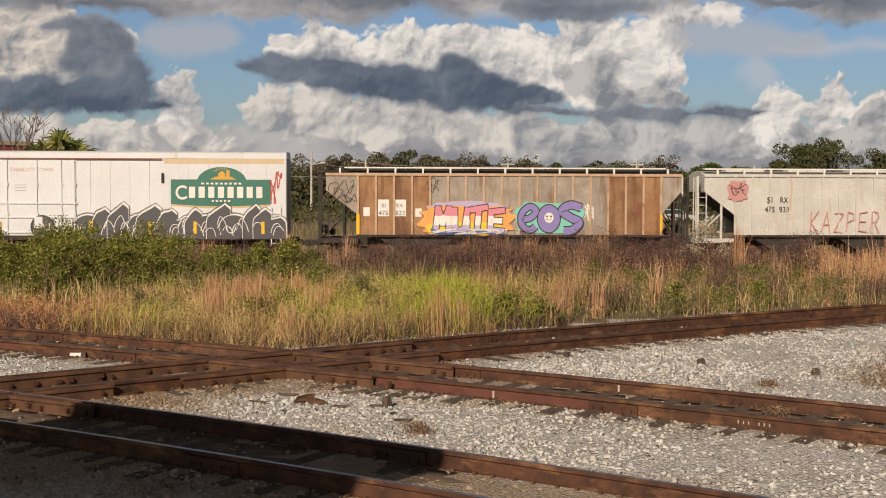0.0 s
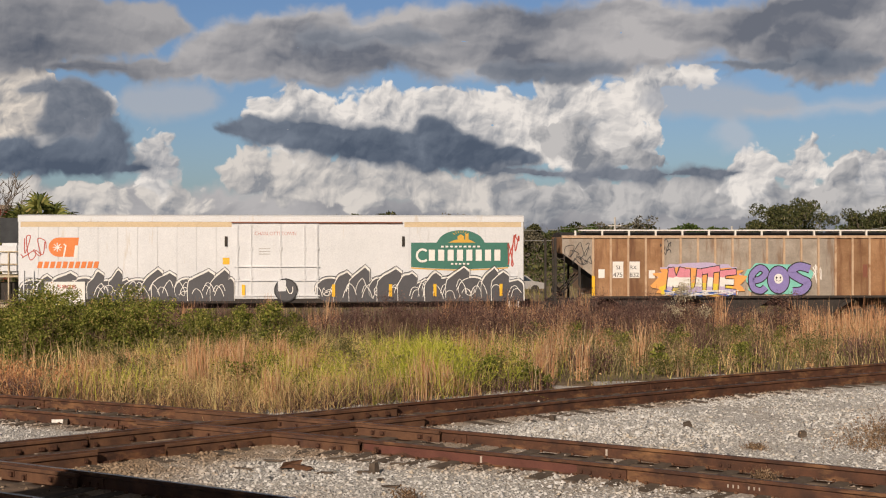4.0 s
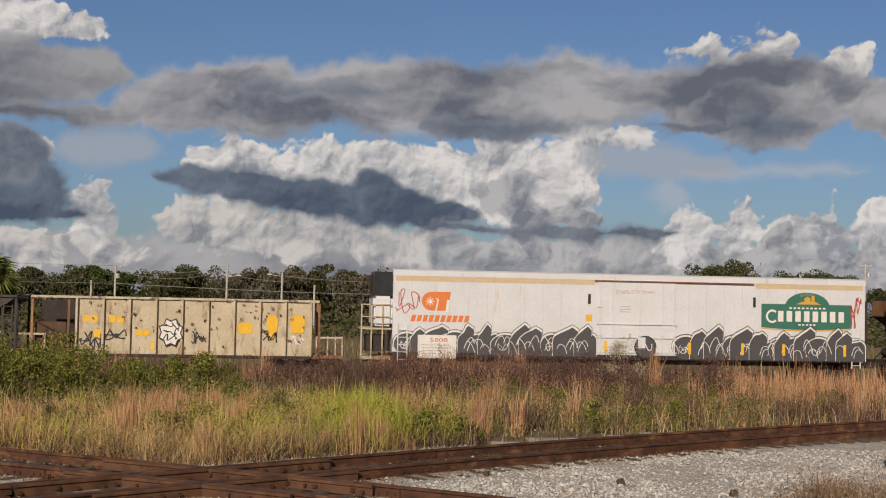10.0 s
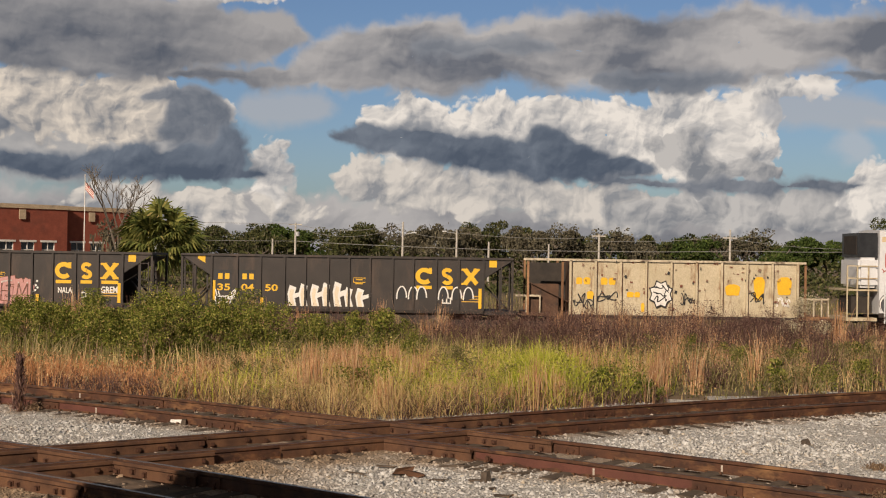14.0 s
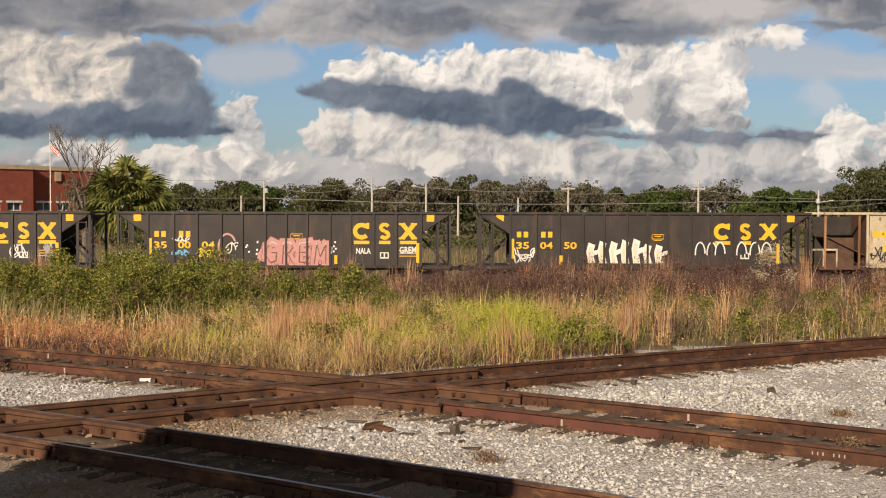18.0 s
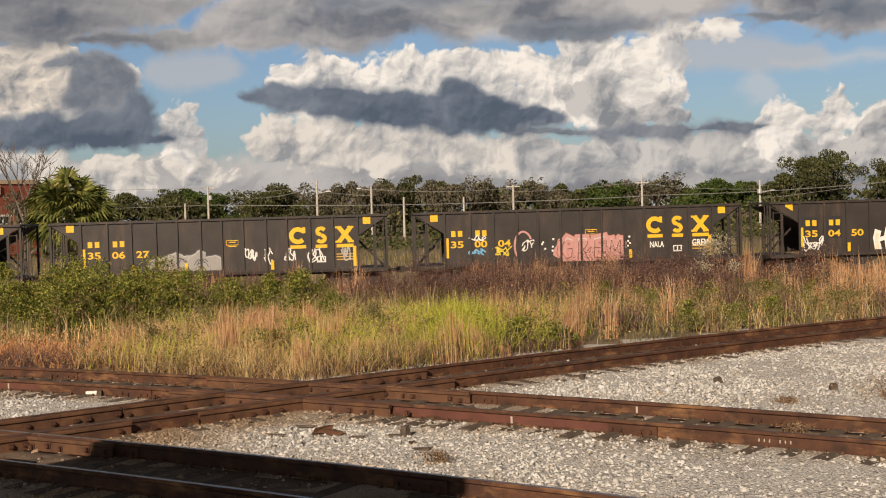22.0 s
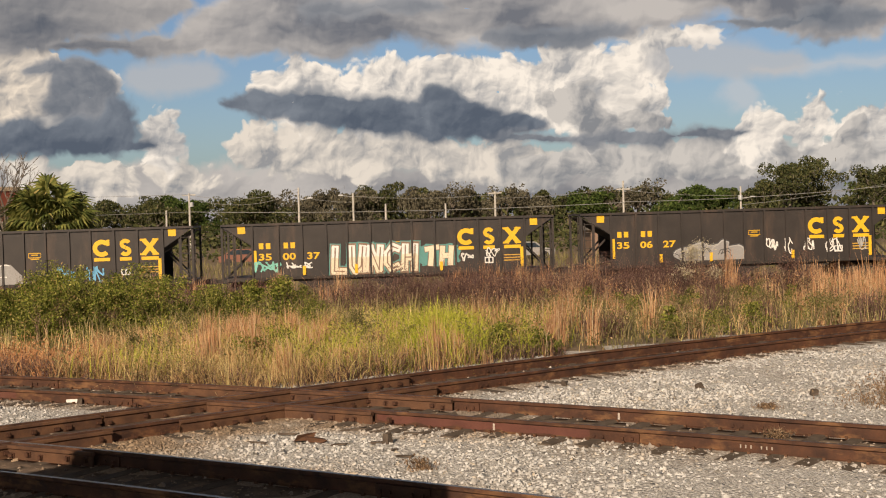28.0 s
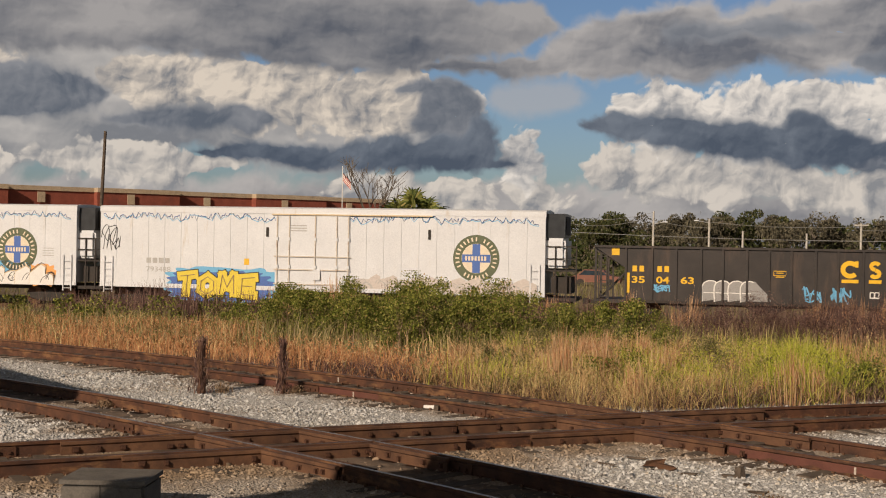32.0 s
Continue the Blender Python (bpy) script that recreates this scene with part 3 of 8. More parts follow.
# loose crushed stone: real pieces where the viewer is near
def scatter_stones(name, spots, sizes, material, label):
    rng = np.random.default_rng(7)
    base = np.array([[-1, -1, -1], [1, -1, -1], [1, 1, -1], [-1, 1, -1], [-0.7, -0.7, 1], [0.7, -0.6, 1], [0.6, 0.7, 1], [-0.7, 0.6, 1]], float) * 0.5
    quads = np.array([[4, 5, 6, 7], [0, 1, 5, 4], [1, 2, 6, 5], [2, 3, 7, 6], [3, 0, 4, 7]])
    n = len(spots)
    v = base[None] + rng.uniform(-0.16, 0.16, (n, 8, 3))
    v *= (sizes[:, None] * rng.uniform(0.6, 1.25, (n, 3)))[:, None, :]
    q = rng.normal(size=(n, 4))
    q /= np.linalg.norm(q, axis=1)[:, None]
    w, x, y, z = q.T
    rot = np.stack([np.stack([1 - 2 * (y * y + z * z), 2 * (x * y - z * w), 2 * (x * z + y * w)], -1), np.stack([2 * (x * y + z * w), 1 - 2 * (x * x + z * z), 2 * (y * z - x * w)], -1),
                    np.stack([2 * (x * z - y * w), 2 * (y * z + x * w), 1 - 2 * (x * x + y * y)], -1)], 1)
    v = np.einsum("nij,nkj->nki", rot, v) + spots[:, None, :]
    return tagged(raw_mesh(name, v.reshape(-1, 3), (quads[None] + 8 * np.arange(n)[:, None, None]).reshape(-1, 4), material), label, "gravel", kind="stuff")


def raw_mesh(name, verts, quads, material):
    me = bpy.data.meshes.new(name)
    me.vertices.add(len(verts))
    me.vertices.foreach_set("co", np.ascontiguousarray(verts, np.float32).ravel())
    me.loops.add(quads.size)
    me.loops.foreach_set("vertex_index", np.ascontiguousarray(quads, np.int32).ravel())
    me.polygons.add(len(quads))
    me.polygons.foreach_set("loop_start", np.arange(0, quads.size, 4, dtype=np.int32))
    me.update(calc_edges=True)
    me.materials.append(material)
    return new(name, me)


def stone_material():
    m, n, l, p = nodes_of("crushed_stone")
    r = n.new("ShaderNodeNewGeometry").outputs["Random Per Island"]
    col = ramp(n, l, r, [(0.0, (0.25, 0.24, 0.23)), (0.12, (0.42, 0.41, 0.395)), (0.5, (0.51, 0.505, 0.49)), (0.85, (0.58, 0.575, 0.56)), (0.95, (0.45, 0.39, 0.31)), (1.0, (0.66, 0.655, 0.64))])
    co = n.new("ShaderNodeTexCoord").outputs["Object"]
    patch = ramp(n, l, noise_node(n, l, co, 0.45, 6, 0.65), [(0.54, (0, 0, 0)), (0.70, (1, 1, 1))])
    col = mix(n, l, mix(n, l, 0.55, (0, 0, 0), patch), col, (0.36, 0.26, 0.15))
    col = sandy(n, l, co, col)
    l.new(col, p.inputs["Base Color"])
    p.inputs["Roughness"].default_value = 0.9
    return m


M["stone"] = stone_material()
rng = np.random.default_rng(3)
spots = rng.uniform((-19, 9.5, 0), (17, 27, 0), (192000, 3))
dist = np.hypot(spots[:, 0], spots[:, 1])
edge = np.array([field_edge(float(v)) for v in np.arange(-40, 41)])
keep = (spots[:, 1] < np.interp(spots[:, 0], np.arange(-40, 41), edge) + 0.5) & (np.abs(spots[:, 0] / np.maximum(spots[:, 1], 1)) < 0.7)
for kind in TRACKS:
    a, b, c = TRACKS[kind]
    d = (spots[:, 1] - (a + b * spots[:, 0] + c * spots[:, 0] ** 2)) / np.hypot(1, b)
    keep &= ~((np.abs(d) < 0.68) & (rng.random(len(d)) < (0.8 if kind == "near" else 0.93)))
    for side in (-0.75, 0.75):
        keep &= np.abs(d - side) > 0.1
spots = spots[keep]
spots[:, 2] = -0.012 + rng.uniform(-0.02, 0.012, len(spots))
scatter_stones("ballast_stones", spots, rng.uniform(0.024, 0.052, len(spots)) * np.where(rng.random(len(spots)) < 0.04, 1.5, 1.0), M["stone"], "loose pale grey and tan crushed stones between the tracks")

# ---- train ----
TRAIN_TURN, TRAIN_AT, TRAIN_Z = 3.16, 58.75, -0.45


def car_pose(c):
    a = radians(TRAIN_TURN)
    return Matrix.Translation((c * math.cos(a) - TRAIN_AT * math.sin(a), c * math.sin(a) + TRAIN_AT * math.cos(a), TRAIN_Z)) @ pose(0, 0, 0, 0, 0, TRAIN_TURN)


def paint(name, col, rough=0.55, fade=0.12):
    dark = tuple(c * (1 - fade) for c in col)
    return surface(name, dark, col, 3, rough, grain=30, relief=0.04, stain=tuple(c * 0.55 + 0.03 for c in col), stain_scale=2.5, stain_from=0.62)


P = {k: paint("paint_" + k, c) for k, c in {
    "yellow": (0.80, 0.46, 0.02), "gold": (0.62, 0.36, 0.05), "white": (0.76, 0.74, 0.70), "black": (0.02, 0.02, 0.022), "grey": (0.07, 0.07, 0.078), "orange": (0.72, 0.20, 0.04), "red": (0.45, 0.07, 0.05),
    "green": (0.035, 0.16, 0.12), "blue": (0.06, 0.14, 0.42), "sky": (0.14, 0.42, 0.66), "pink": (0.66, 0.24, 0.30), "rose": (0.52, 0.26, 0.24), "purple": (0.24, 0.20, 0.45),
    "teal": (0.20, 0.55, 0.46), "pine": (0.09, 0.27, 0.25), "tan": (0.60, 0.47, 0.30), "brown": (0.20, 0.07, 0.04), "olive": (0.10, 0.12, 0.06), "cream": (0.74, 0.64, 0.48), "dull": (0.42, 0.41, 0.39), "steel": (0.30, 0.29, 0.28),
    "flame": (0.80, 0.36, 0.10), "lilac": (0.48, 0.40, 0.58), "lemon": (0.72, 0.55, 0.05), "haze": (0.56, 0.50, 0.46), "umber": (0.24, 0.15, 0.10)}.items()}
M["roofwhite"] = surface("running_board", (0.62, 0.60, 0.56), (0.74, 0.72, 0.68), 2, 0.55, grain=30)
M["rust_panel"] = surface("rusted_panel", (0.19, 0.088, 0.036), (0.33, 0.19, 0.098), 1.2, 0.75, grain=25, relief=0.12, stain=(0.15, 0.065, 0.03), stain_scale=1.4, stain_from=0.5, streak=(2, 1, 0.2), vary=0.25)
M["grey_panel"] = surface("weathered_panel", (0.25, 0.212, 0.172), (0.37, 0.32, 0.265), 1.6, 0.7, grain=25, relief=0.08, stain=(0.20, 0.115, 0.065), stain_scale=1.5, stain_from=0.52, streak=(2, 1, 0.25), vary=0.15)
M["rib_rust"] = surface("rusted_rib", (0.40, 0.26, 0.16), (0.52, 0.38, 0.26), 2.5, 0.7, grain=25, stain=(0.25, 0.11, 0.05), stain_scale=2)
M["rod"] = surface("rust_streaked_rod", (0.50, 0.44, 0.36), (0.62, 0.57, 0.50), 4, 0.6, grain=30, stain=(0.30, 0.17, 0.09), stain_scale=3, stain_from=0.52)
# underframe black, also laid on slope sheets and one roof style for shade
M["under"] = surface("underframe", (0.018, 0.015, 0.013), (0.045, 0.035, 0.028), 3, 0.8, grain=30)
M["chipped"] = surface("chipped_cream", (0.42, 0.36, 0.26), (0.58, 0.50, 0.37), 2, 0.65, grain=30, relief=0.15, stain=(0.07, 0.04, 0.025), stain_scale=2.2, stain_from=0.5)
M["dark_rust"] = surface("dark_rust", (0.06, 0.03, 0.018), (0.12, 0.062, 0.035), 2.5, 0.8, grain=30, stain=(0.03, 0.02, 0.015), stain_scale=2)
M["cab"] = surface("dark_glass_fibre", (0.012, 0.013, 0.016), (0.03, 0.032, 0.036), 3, 0.3, grain=40, relief=0.02)

SIDE = -1.5  # the face of the sheets on the near side of a car


def flat(bm, pts, y, slot=0):
    """A flat coloured patch on the near side of a car: (along, up) points."""
    bm.faces.new([bm.verts.new((u, y, w)) for u, w in pts]).material_index = slot


def ribbon(bm, pts, width, y, slot=0):
    """A sprayed line of even width along (along, up) points."""
    if len(pts) < 2:
        return
    left, right = [], []
    for i, (u, w) in enumerate(pts):
        a, b = pts[max(i - 1, 0)], pts[min(i + 1, len(pts) - 1)]
        d = math.hypot(b[0] - a[0], b[1] - a[1]) or 1
        nx, nz = -(b[1] - a[1]) / d * width / 2, (b[0] - a[0]) / d * width / 2
        left.append(bm.verts.new((u + nx, y, w + nz)))
        right.append(bm.verts.new((u - nx, y, w - nz)))
    for i in range(len(pts) - 1):
        bm.faces.new((right[i], right[i + 1], left[i + 1], left[i])).material_index = slot


def oval(u, w, a, b, n=28, start=0.0, turn=6.2832):
    full = turn > 6.28
    return [(u + a * math.cos(start + turn * i / (n if full else n - 1)), w + b * math.sin(start + turn * i / (n if full else n - 1))) for i in range(n)]


def cloud(u0, u1, w0, w1, rng, bumps=9, rough=0.12):
    """An uneven sprayed cloud."""
    n = bumps * 5
    out = []
    for i in range(n):
        t = 6.2832 * i / n
        k = 1 + rough * math.sin(bumps * t + rng.uniform(-0.3, 0.3)) + rng.uniform(-0.03, 0.03)
        c, s = math.cos(t), math.sin(t)
        c, s = math.copysign(abs(c) ** 0.45, c), math.copysign(abs(s) ** 0.6, s)
        out.append(((u0 + u1) / 2 + (u1 - u0) / 2 * c * k, (w0 + w1) / 2 + (w1 - w0) / 2 * s * k))
    return out


def letters(txt, u, w, height, material, parent, y, name="lettering", wide=1.0, bold=0.0, lean=0.0, label="", fit=0.0):
    """Painted words with their lower left corner at (u, w)."""
    cu = bpy.data.curves.new(name, "FONT")
    cu.body, cu.size, cu.offset, cu.shear, cu.resolution_u = txt, height / 0.7, bold, lean, 3
    tmp = new("text", cu)
    me = bpy.data.meshes.new_from_object(tmp.evaluated_get(bpy.context.evaluated_depsgraph_get()))
    bpy.data.objects.remove(tmp)
    if fit and len(me.vertices):
        xs = [v.co.x for v in me.vertices]
        wide = fit / max(max(xs) - min(xs), 1e-3)
    for v in me.vertices:
        v.co = (u + v.co.x * wide, y, w + v.co.y)
    me.materials.clear()
    me.materials.append(material)
    ob = new(name, me)
    ob.parent = parent
    return tagged(ob, label) if label else ob


def decal(name, patches, parent, y, label=""):
    """One painted sign of several colours: (material key, kind, points[, width]) from the back to the front, a hair apart."""
    bm, mats, step = bmesh.new(), [], min(0.0015, 0.07 / len(patches))
    for i, item in enumerate(patches):
        key = item[0]
        if key not in mats:
            mats.append(key)
        if item[1] == "fill":
            flat(bm, item[2], y - step * i, mats.index(key))
        else:
            ribbon(bm, item[2], item[3], y - step * i, mats.index(key))
    return tagged(part(name, bm, [P[k] for k in mats], parent, label), kind="stuff" if len(patches) > 3 else "")


def bars_row(u0, u1, w, h, n, gap=0.3, lean=0.0):
    """Stand-ins for letters: n upright blocks in a row."""
    step = (u1 - u0) / n
    return [[(u0 + step * i, w), (u0 + step * (i + 1 - gap), w), (u0 + step * (i + 1 - gap) + lean * h, w + h), (u0 + step * i + lean * h, w + h)] for i in range(n)]


def spline(pts, n=5, closed=False):
    """A smooth curve through (along, up) points."""
    out, m = [], len(pts)
    for i in range(m if closed else m - 1):
        a, b, c, d = [pts[(i + j) % m] if closed else pts[min(max(i + j, 0), m - 1)] for j in (-1, 0, 1, 2)]
        for k in range(n):
            t = k / n
            out.append(tuple(0.5 * (2 * b[j] + (c[j] - a[j]) * t + (2 * a[j] - 5 * b[j] + 4 * c[j] - d[j]) * t * t + (3 * b[j] - a[j] - 3 * c[j] + d[j]) * t ** 3) for j in (0, 1)))
    return out


def scribble(u0, u1, w0, w1, rng, n=9):
    """A crossing, looping hand-sprayed line."""
    pts = []
    for i in range(n):
        t = i / (n - 1)
        pts.append((u0 + (u1 - u0) * min(max(t + rng.uniform(-0.22, 0.22), 0), 1), rng.choice((w0, w1, (w0 + w1) / 2)) + rng.uniform(-0.2, 0.2) * (w1 - w0)))
    return spline(pts, 5)


def wildstyle(u0, u1, w0, w1, rng, fill, line, back=None, count=6):
    """A row of interlocking sprayed letterforms: round blobs between jagged peaked ones, in a pale edge, with curled inner strokes."""
    out, step, m = [], (u1 - u0) / count, w1 - w0
    shapes = []
    for i in range(count):
        c, half = u0 + step * (i + 0.5 + rng.uniform(-0.15, 0.15)), step * rng.uniform(0.62, 1.05)
        if i % 3 == 0:
            tall = rng.uniform(0.6, 0.72)
            body = oval(c, w0 + m * tall * 0.5, half * 0.95, m * tall * 0.52, 22)
        else:
            peak, lean, notch = rng.uniform(0.78, 1.0), rng.uniform(-0.3, 0.3), rng.uniform(0.5, 0.66)
            body = [(c - half, w0), (c - half * 1.02, w0 + m * 0.42)] + spline([(c - half * 0.95, w0 + m * rng.uniform(0.5, 0.62)), (c - half * 0.6, w0 + m * 0.72), (c + half * (lean - 0.2), w0 + m * (peak - 0.05))], 4) + [
                (c + half * (lean - 0.05), w0 + m * peak), (c + half * (lean + 0.32), w0 + m * (peak - 0.13)), (c + half * (lean + 0.3), w0 + m * notch)] + spline(
                [(c + half * 0.7, w0 + m * (notch + 0.06)), (c + half * 1.0, w0 + m * (notch - 0.06)), (c + half * 1.05, w0 + m * 0.25)], 4) + [(c + half * 1.05, w0)]
        shapes.append((c, half, body))
    if back:
        for c, half, body in shapes:
            out.append(("grey", "line", [(c + (p[0] - c) * 1.1, w0 + (p[1] - w0) * 1.07 + 0.04) for p in body[1:-1]], 0.03))
            out.append((back, "fill", [(c + (p[0] - c) * 1.07, w0 + (p[1] - w0) * 1.045 + 0.02) for p in body]))
    for i, (c, half, body) in enumerate(shapes):
        if back:
            out.append((back, "fill", [(c + (p[0] - c) * 1.035, w0 + (p[1] - w0) * 1.025 + 0.008) for p in body]))
        out.append((fill, "fill", body))
        if i % 3 == 0:
            out.append((line, "line", oval(c - 0.2 * half, w0 + 0.3 * m, 0.3 * half, 0.13 * m, 12, rng.uniform(0, 3), 4.4), 0.03))
            out.append((line, "line", scribble(c - 0.4 * half, c + 0.2 * half, w0 + 0.2 * m, w0 + 0.36 * m, rng, 6), 0.02))
        for _ in range(3):
            a, z = c + rng.uniform(-0.7, 0.5) * half, w0 + m * rng.uniform(0.05, 0.3)
            turn_ = rng.choice((-1, 1))
            out.append((line, "line", spline([(a, z), (a + 0.12 * turn_, z + 0.22 * m), (a + 0.34 * turn_, z + rng.uniform(0.22, 0.42) * m), (a + 0.5 * turn_, z + 0.1 * m)], 4), 0.028))
    return out


# strokes of sprayed capitals in a unit box
STROKES = {"M": [[(0, 0), (0.1, 1), (0.48, 0.35), (0.9, 1), (1, 0)]], "U": [[(0, 1), (0.08, 0.25), (0.4, 0.02), (0.85, 0.2), (0.95, 1)], [(0.95, 0.5), (1, 0)]],
           "T": [[(0, 0.9), (1, 1)], [(0.5, 0.95), (0.45, 0)]], "E": [[(0.95, 1), (0.08, 0.93), (0.1, 0.06), (1, 0.0)], [(0.1, 0.52), (0.8, 0.5)]],
           "L": [[(0.1, 1), (0.1, 0.02), (0.95, 0.0)]], "I": [[(0.5, 1), (0.5, 0)]], "N": [[(0.05, 0), (0.08, 1), (0.9, 0.05), (0.95, 1)]],
           "C": [[(0.95, 0.9), (0.5, 1), (0.08, 0.7), (0.08, 0.3), (0.5, 0), (0.98, 0.12)]], "H": [[(0.08, 1), (0.08, 0)], [(0.92, 1), (0.92, 0)], [(0.08, 0.5), (0.92, 0.5)]],
           "G": [[(0.95, 0.88), (0.5, 1), (0.08, 0.7), (0.08, 0.3), (0.5, 0), (0.95, 0.1), (0.95, 0.5), (0.55, 0.48)]], "R": [[(0.08, 0), (0.08, 1), (0.7, 1), (0.9, 0.76), (0.6, 0.5), (0.1, 0.48)], [(0.45, 0.48), (1, 0)]],
           "O": [[(0.5, 1), (0.05, 0.75), (0.05, 0.25), (0.5, 0), (0.95, 0.25), (0.95, 0.75), (0.5, 1)]], "K": [[(0.08, 1), (0.12, 0)], [(0.95, 1), (0.1, 0.45), (1, 0)]],
           "A": [[(0, 0), (0.5, 1), (1, 0)], [(0.2, 0.38), (0.85, 0.38)]], "Z": [[(0, 1), (1, 0.96), (0.05, 0.05), (1, 0)]], "P": [[(0.1, 0), (0.1, 1), (0.8, 0.9), (0.85, 0.6), (0.1, 0.45)]],
           "B": [[(0.1, 0), (0.1, 1), (0.8, 0.85), (0.2, 0.52), (0.95, 0.3), (0.1, 0)]], "S": [[(0.95, 0.9), (0.3, 1), (0.08, 0.72), (0.85, 0.35), (0.7, 0.02), (0.02, 0.1)]]}


def brushed(word, u0, u1, w0, w1, rng, gap=0.22, tilt=0.06):
    """The strokes of a sprayed word, each a list of (along, up) points, a little uneven from letter to letter."""
    out, cell = [], (u1 - u0) / len(word)
    for i, ch in enumerate(word):
        a, wide = u0 + cell * (i + gap / 2), cell * (1 - gap)
        lift, tall = rng.uniform(-0.04, 0.04) * (w1 - w0), (w1 - w0) * rng.uniform(0.93, 1.05)
        for stroke in STROKES[ch]:
            out.append([(a + wide * x + tilt * y, w0 + lift + tall * y) for x, y in stroke])
    return out


def piece(word, u0, u1, w0, w1, rng, layers, gap=0.22):
    """Patches for a sprayed word: layers of (colour, stroke width, lowest, highest share of the height), square-ended."""
    strokes, out = brushed(word, u0, u1, w0, w1, rng, gap), []
    for col, width, lo, hi in layers:
        za, zb = w0 + (w1 - w0) * lo - 0.08, w0 + (w1 - w0) * hi + 0.08
        for st in strokes:
            for (ax, az_), (bx, bz) in zip(st, st[1:]):
                d = math.hypot(bx - ax, bz - az_) or 1
                ex, ez = (bx - ax) / d * width * 0.4, (bz - az_) / d * width * 0.4
                seg = [(ax - ex, az_ - ez), (bx + ex, bz + ez)]
                if lo > 0 or hi < 1:
                    (ax2, az2), (bx2, bz2) = seg
                    if max(az2, bz2) < za or min(az2, bz2) > zb:
                        continue
                    f = lambda z: min(max((z - az2) / (bz2 - az2), 0), 1) if abs(bz2 - az2) > 1e-4 else None
                    t0, t1 = f(za), f(zb)
                    if t0 is not None:
                        t0, t1 = min(t0, t1), max(t0, t1)
                        seg = [(ax2 + (bx2 - ax2) * t, az2 + (bz2 - az2) * t) for t in (t0, t1)]
                out.append((col, "line", seg, width))
    return out


def slab(bm, pts, y0, y1):
    """A plate cut to an outline of (along, up) points."""
    a = [bm.verts.new((u, y0, w)) for u, w in pts]
    b = [bm.verts.new((u, y1, w)) for u, w in pts]
    bm.faces.new(a), bm.faces.new(b[::-1])
    for i in range(len(pts)):
        j = (i + 1) % len(pts)
        bm.faces.new((a[j], a[i], b[i], b[j]))


# trucks: shared meshes
def disc(bm, x, y0, y1, z, r, n=20):
    a = [bm.verts.new((x + r * math.cos(6.2832 * i / n), y0, z + r * math.sin(6.2832 * i / n))) for i in range(n)]
    b = [bm.verts.new((x + r * math.cos(6.2832 * i / n), y1, z + r * math.sin(6.2832 * i / n))) for i in range(n)]
    bm.faces.new(a), bm.faces.new(b[::-1])
    for i in range(n):
        bm.faces.new((a[i], b[i], b[(i + 1) % n], a[(i + 1) % n]))


def mesh_of(name, bm, mats):
    me = bpy.data.meshes.new(name)
    bm.to_mesh(me)
    bm.free()
    for m in mats:
        me.materials.append(m)
    return me


bm = bmesh.new()
box(bm, -0.22, 0.22, -0.88, 0.88, 0.45, 0.78)
TRUCK = mesh_of("truck", bm, [M["under"]])
bm = bmesh.new()
slab(bm, [(-1.2, 0.42), (-0.5, 0.2), (0.5, 0.2), (1.2, 0.42), (1.2, 0.58), (0.5, 0.64), (-0.5, 0.64), (-1.2, 0.58)], -0.05, 0.05)
SIDE_FRAME = mesh_of("side_frame", bm, [M["under"]])
bm = bmesh.new()
disc(bm, 0, -0.79, -0.66, 0, 0.455), disc(bm, 0, 0.66, 0.79, 0, 0.455), disc(bm, 0, -0.86, 0.86, 0, 0.085, 10)
WHEELSET = mesh_of("wheelset", bm, [M["rail"]])


def underframe(car, half, inset=1.6, sill=0.95):
    part("centre_sill", boxes((-half + 0.1, half - 0.1, -0.3, 0.3, 0.75, sill)), M["under"], car)
    for s in (-1, 1):
        t = new("truck", TRUCK)
        t.parent, t.location = car, (s * (half - inset), 0, 0)
        for y in (-0.93, 0.93):
            f = new("side_frame", SIDE_FRAME)
            f.parent, f.location = t, (0, y, 0)
        for dx in (-0.88, 0.88):
            w = new("wheelset", WHEELSET)
            w.parent, w.location = t, (dx, 0, 0.455)
        bm = boxes((s * half - 0.1, s * half + 0.1, -0.13, 0.13, 0.7, 1.0), (min(s * half, s * (half + 0.62)), max(s * half, s * (half + 0.62)), -0.07, 0.07, 0.76, 0.92))
        box(bm, s * (half + 0.5) - 0.12, s * (half + 0.5) + 0.12, -0.14, 0.14, 0.7, 0.98)
        part("coupler", bm, M["under"], car)


def ladder(car, x, y, z0, z1, mat_, width=0.42, step=0.36, along=True):
    bm = bmesh.new()
    for s in (-width / 2, width / 2):
        box(bm, x + (s if along else 0) - 0.025, x + (s if along else 0) + 0.025, y + (0 if along else s) - 0.025, y + (0 if along else s) + 0.025, z0, z1)
    z = z0 + 0.12
    while z < z1:
        if along:
            box(bm, x - width / 2, x + width / 2, y - 0.015, y + 0.015, z, z + 0.03)
        else:
            box(bm, x - 0.015, x + 0.015, y - width / 2, y + width / 2, z, z + 0.03)
        z += step
    part("ladder", bm, mat_, car)


def sheet(bm, p, q, y0, y1, t=0.05):
    """A sloping plate across the car from (along, up) p to q."""
    v = [bm.verts.new((x, y, z)) for (x, z) in (p, q) for y in (y0, y1)] + [bm.verts.new((x, y, z - t)) for (x, z) in (p, q) for y in (y0, y1)]
    for ids in ((0, 2, 3, 1), (4, 5, 7, 6), (0, 1, 5, 4), (2, 6, 7, 3), (0, 4, 6, 2), (1, 3, 7, 5)):
        bm.faces.new([v[i] for i in ids])


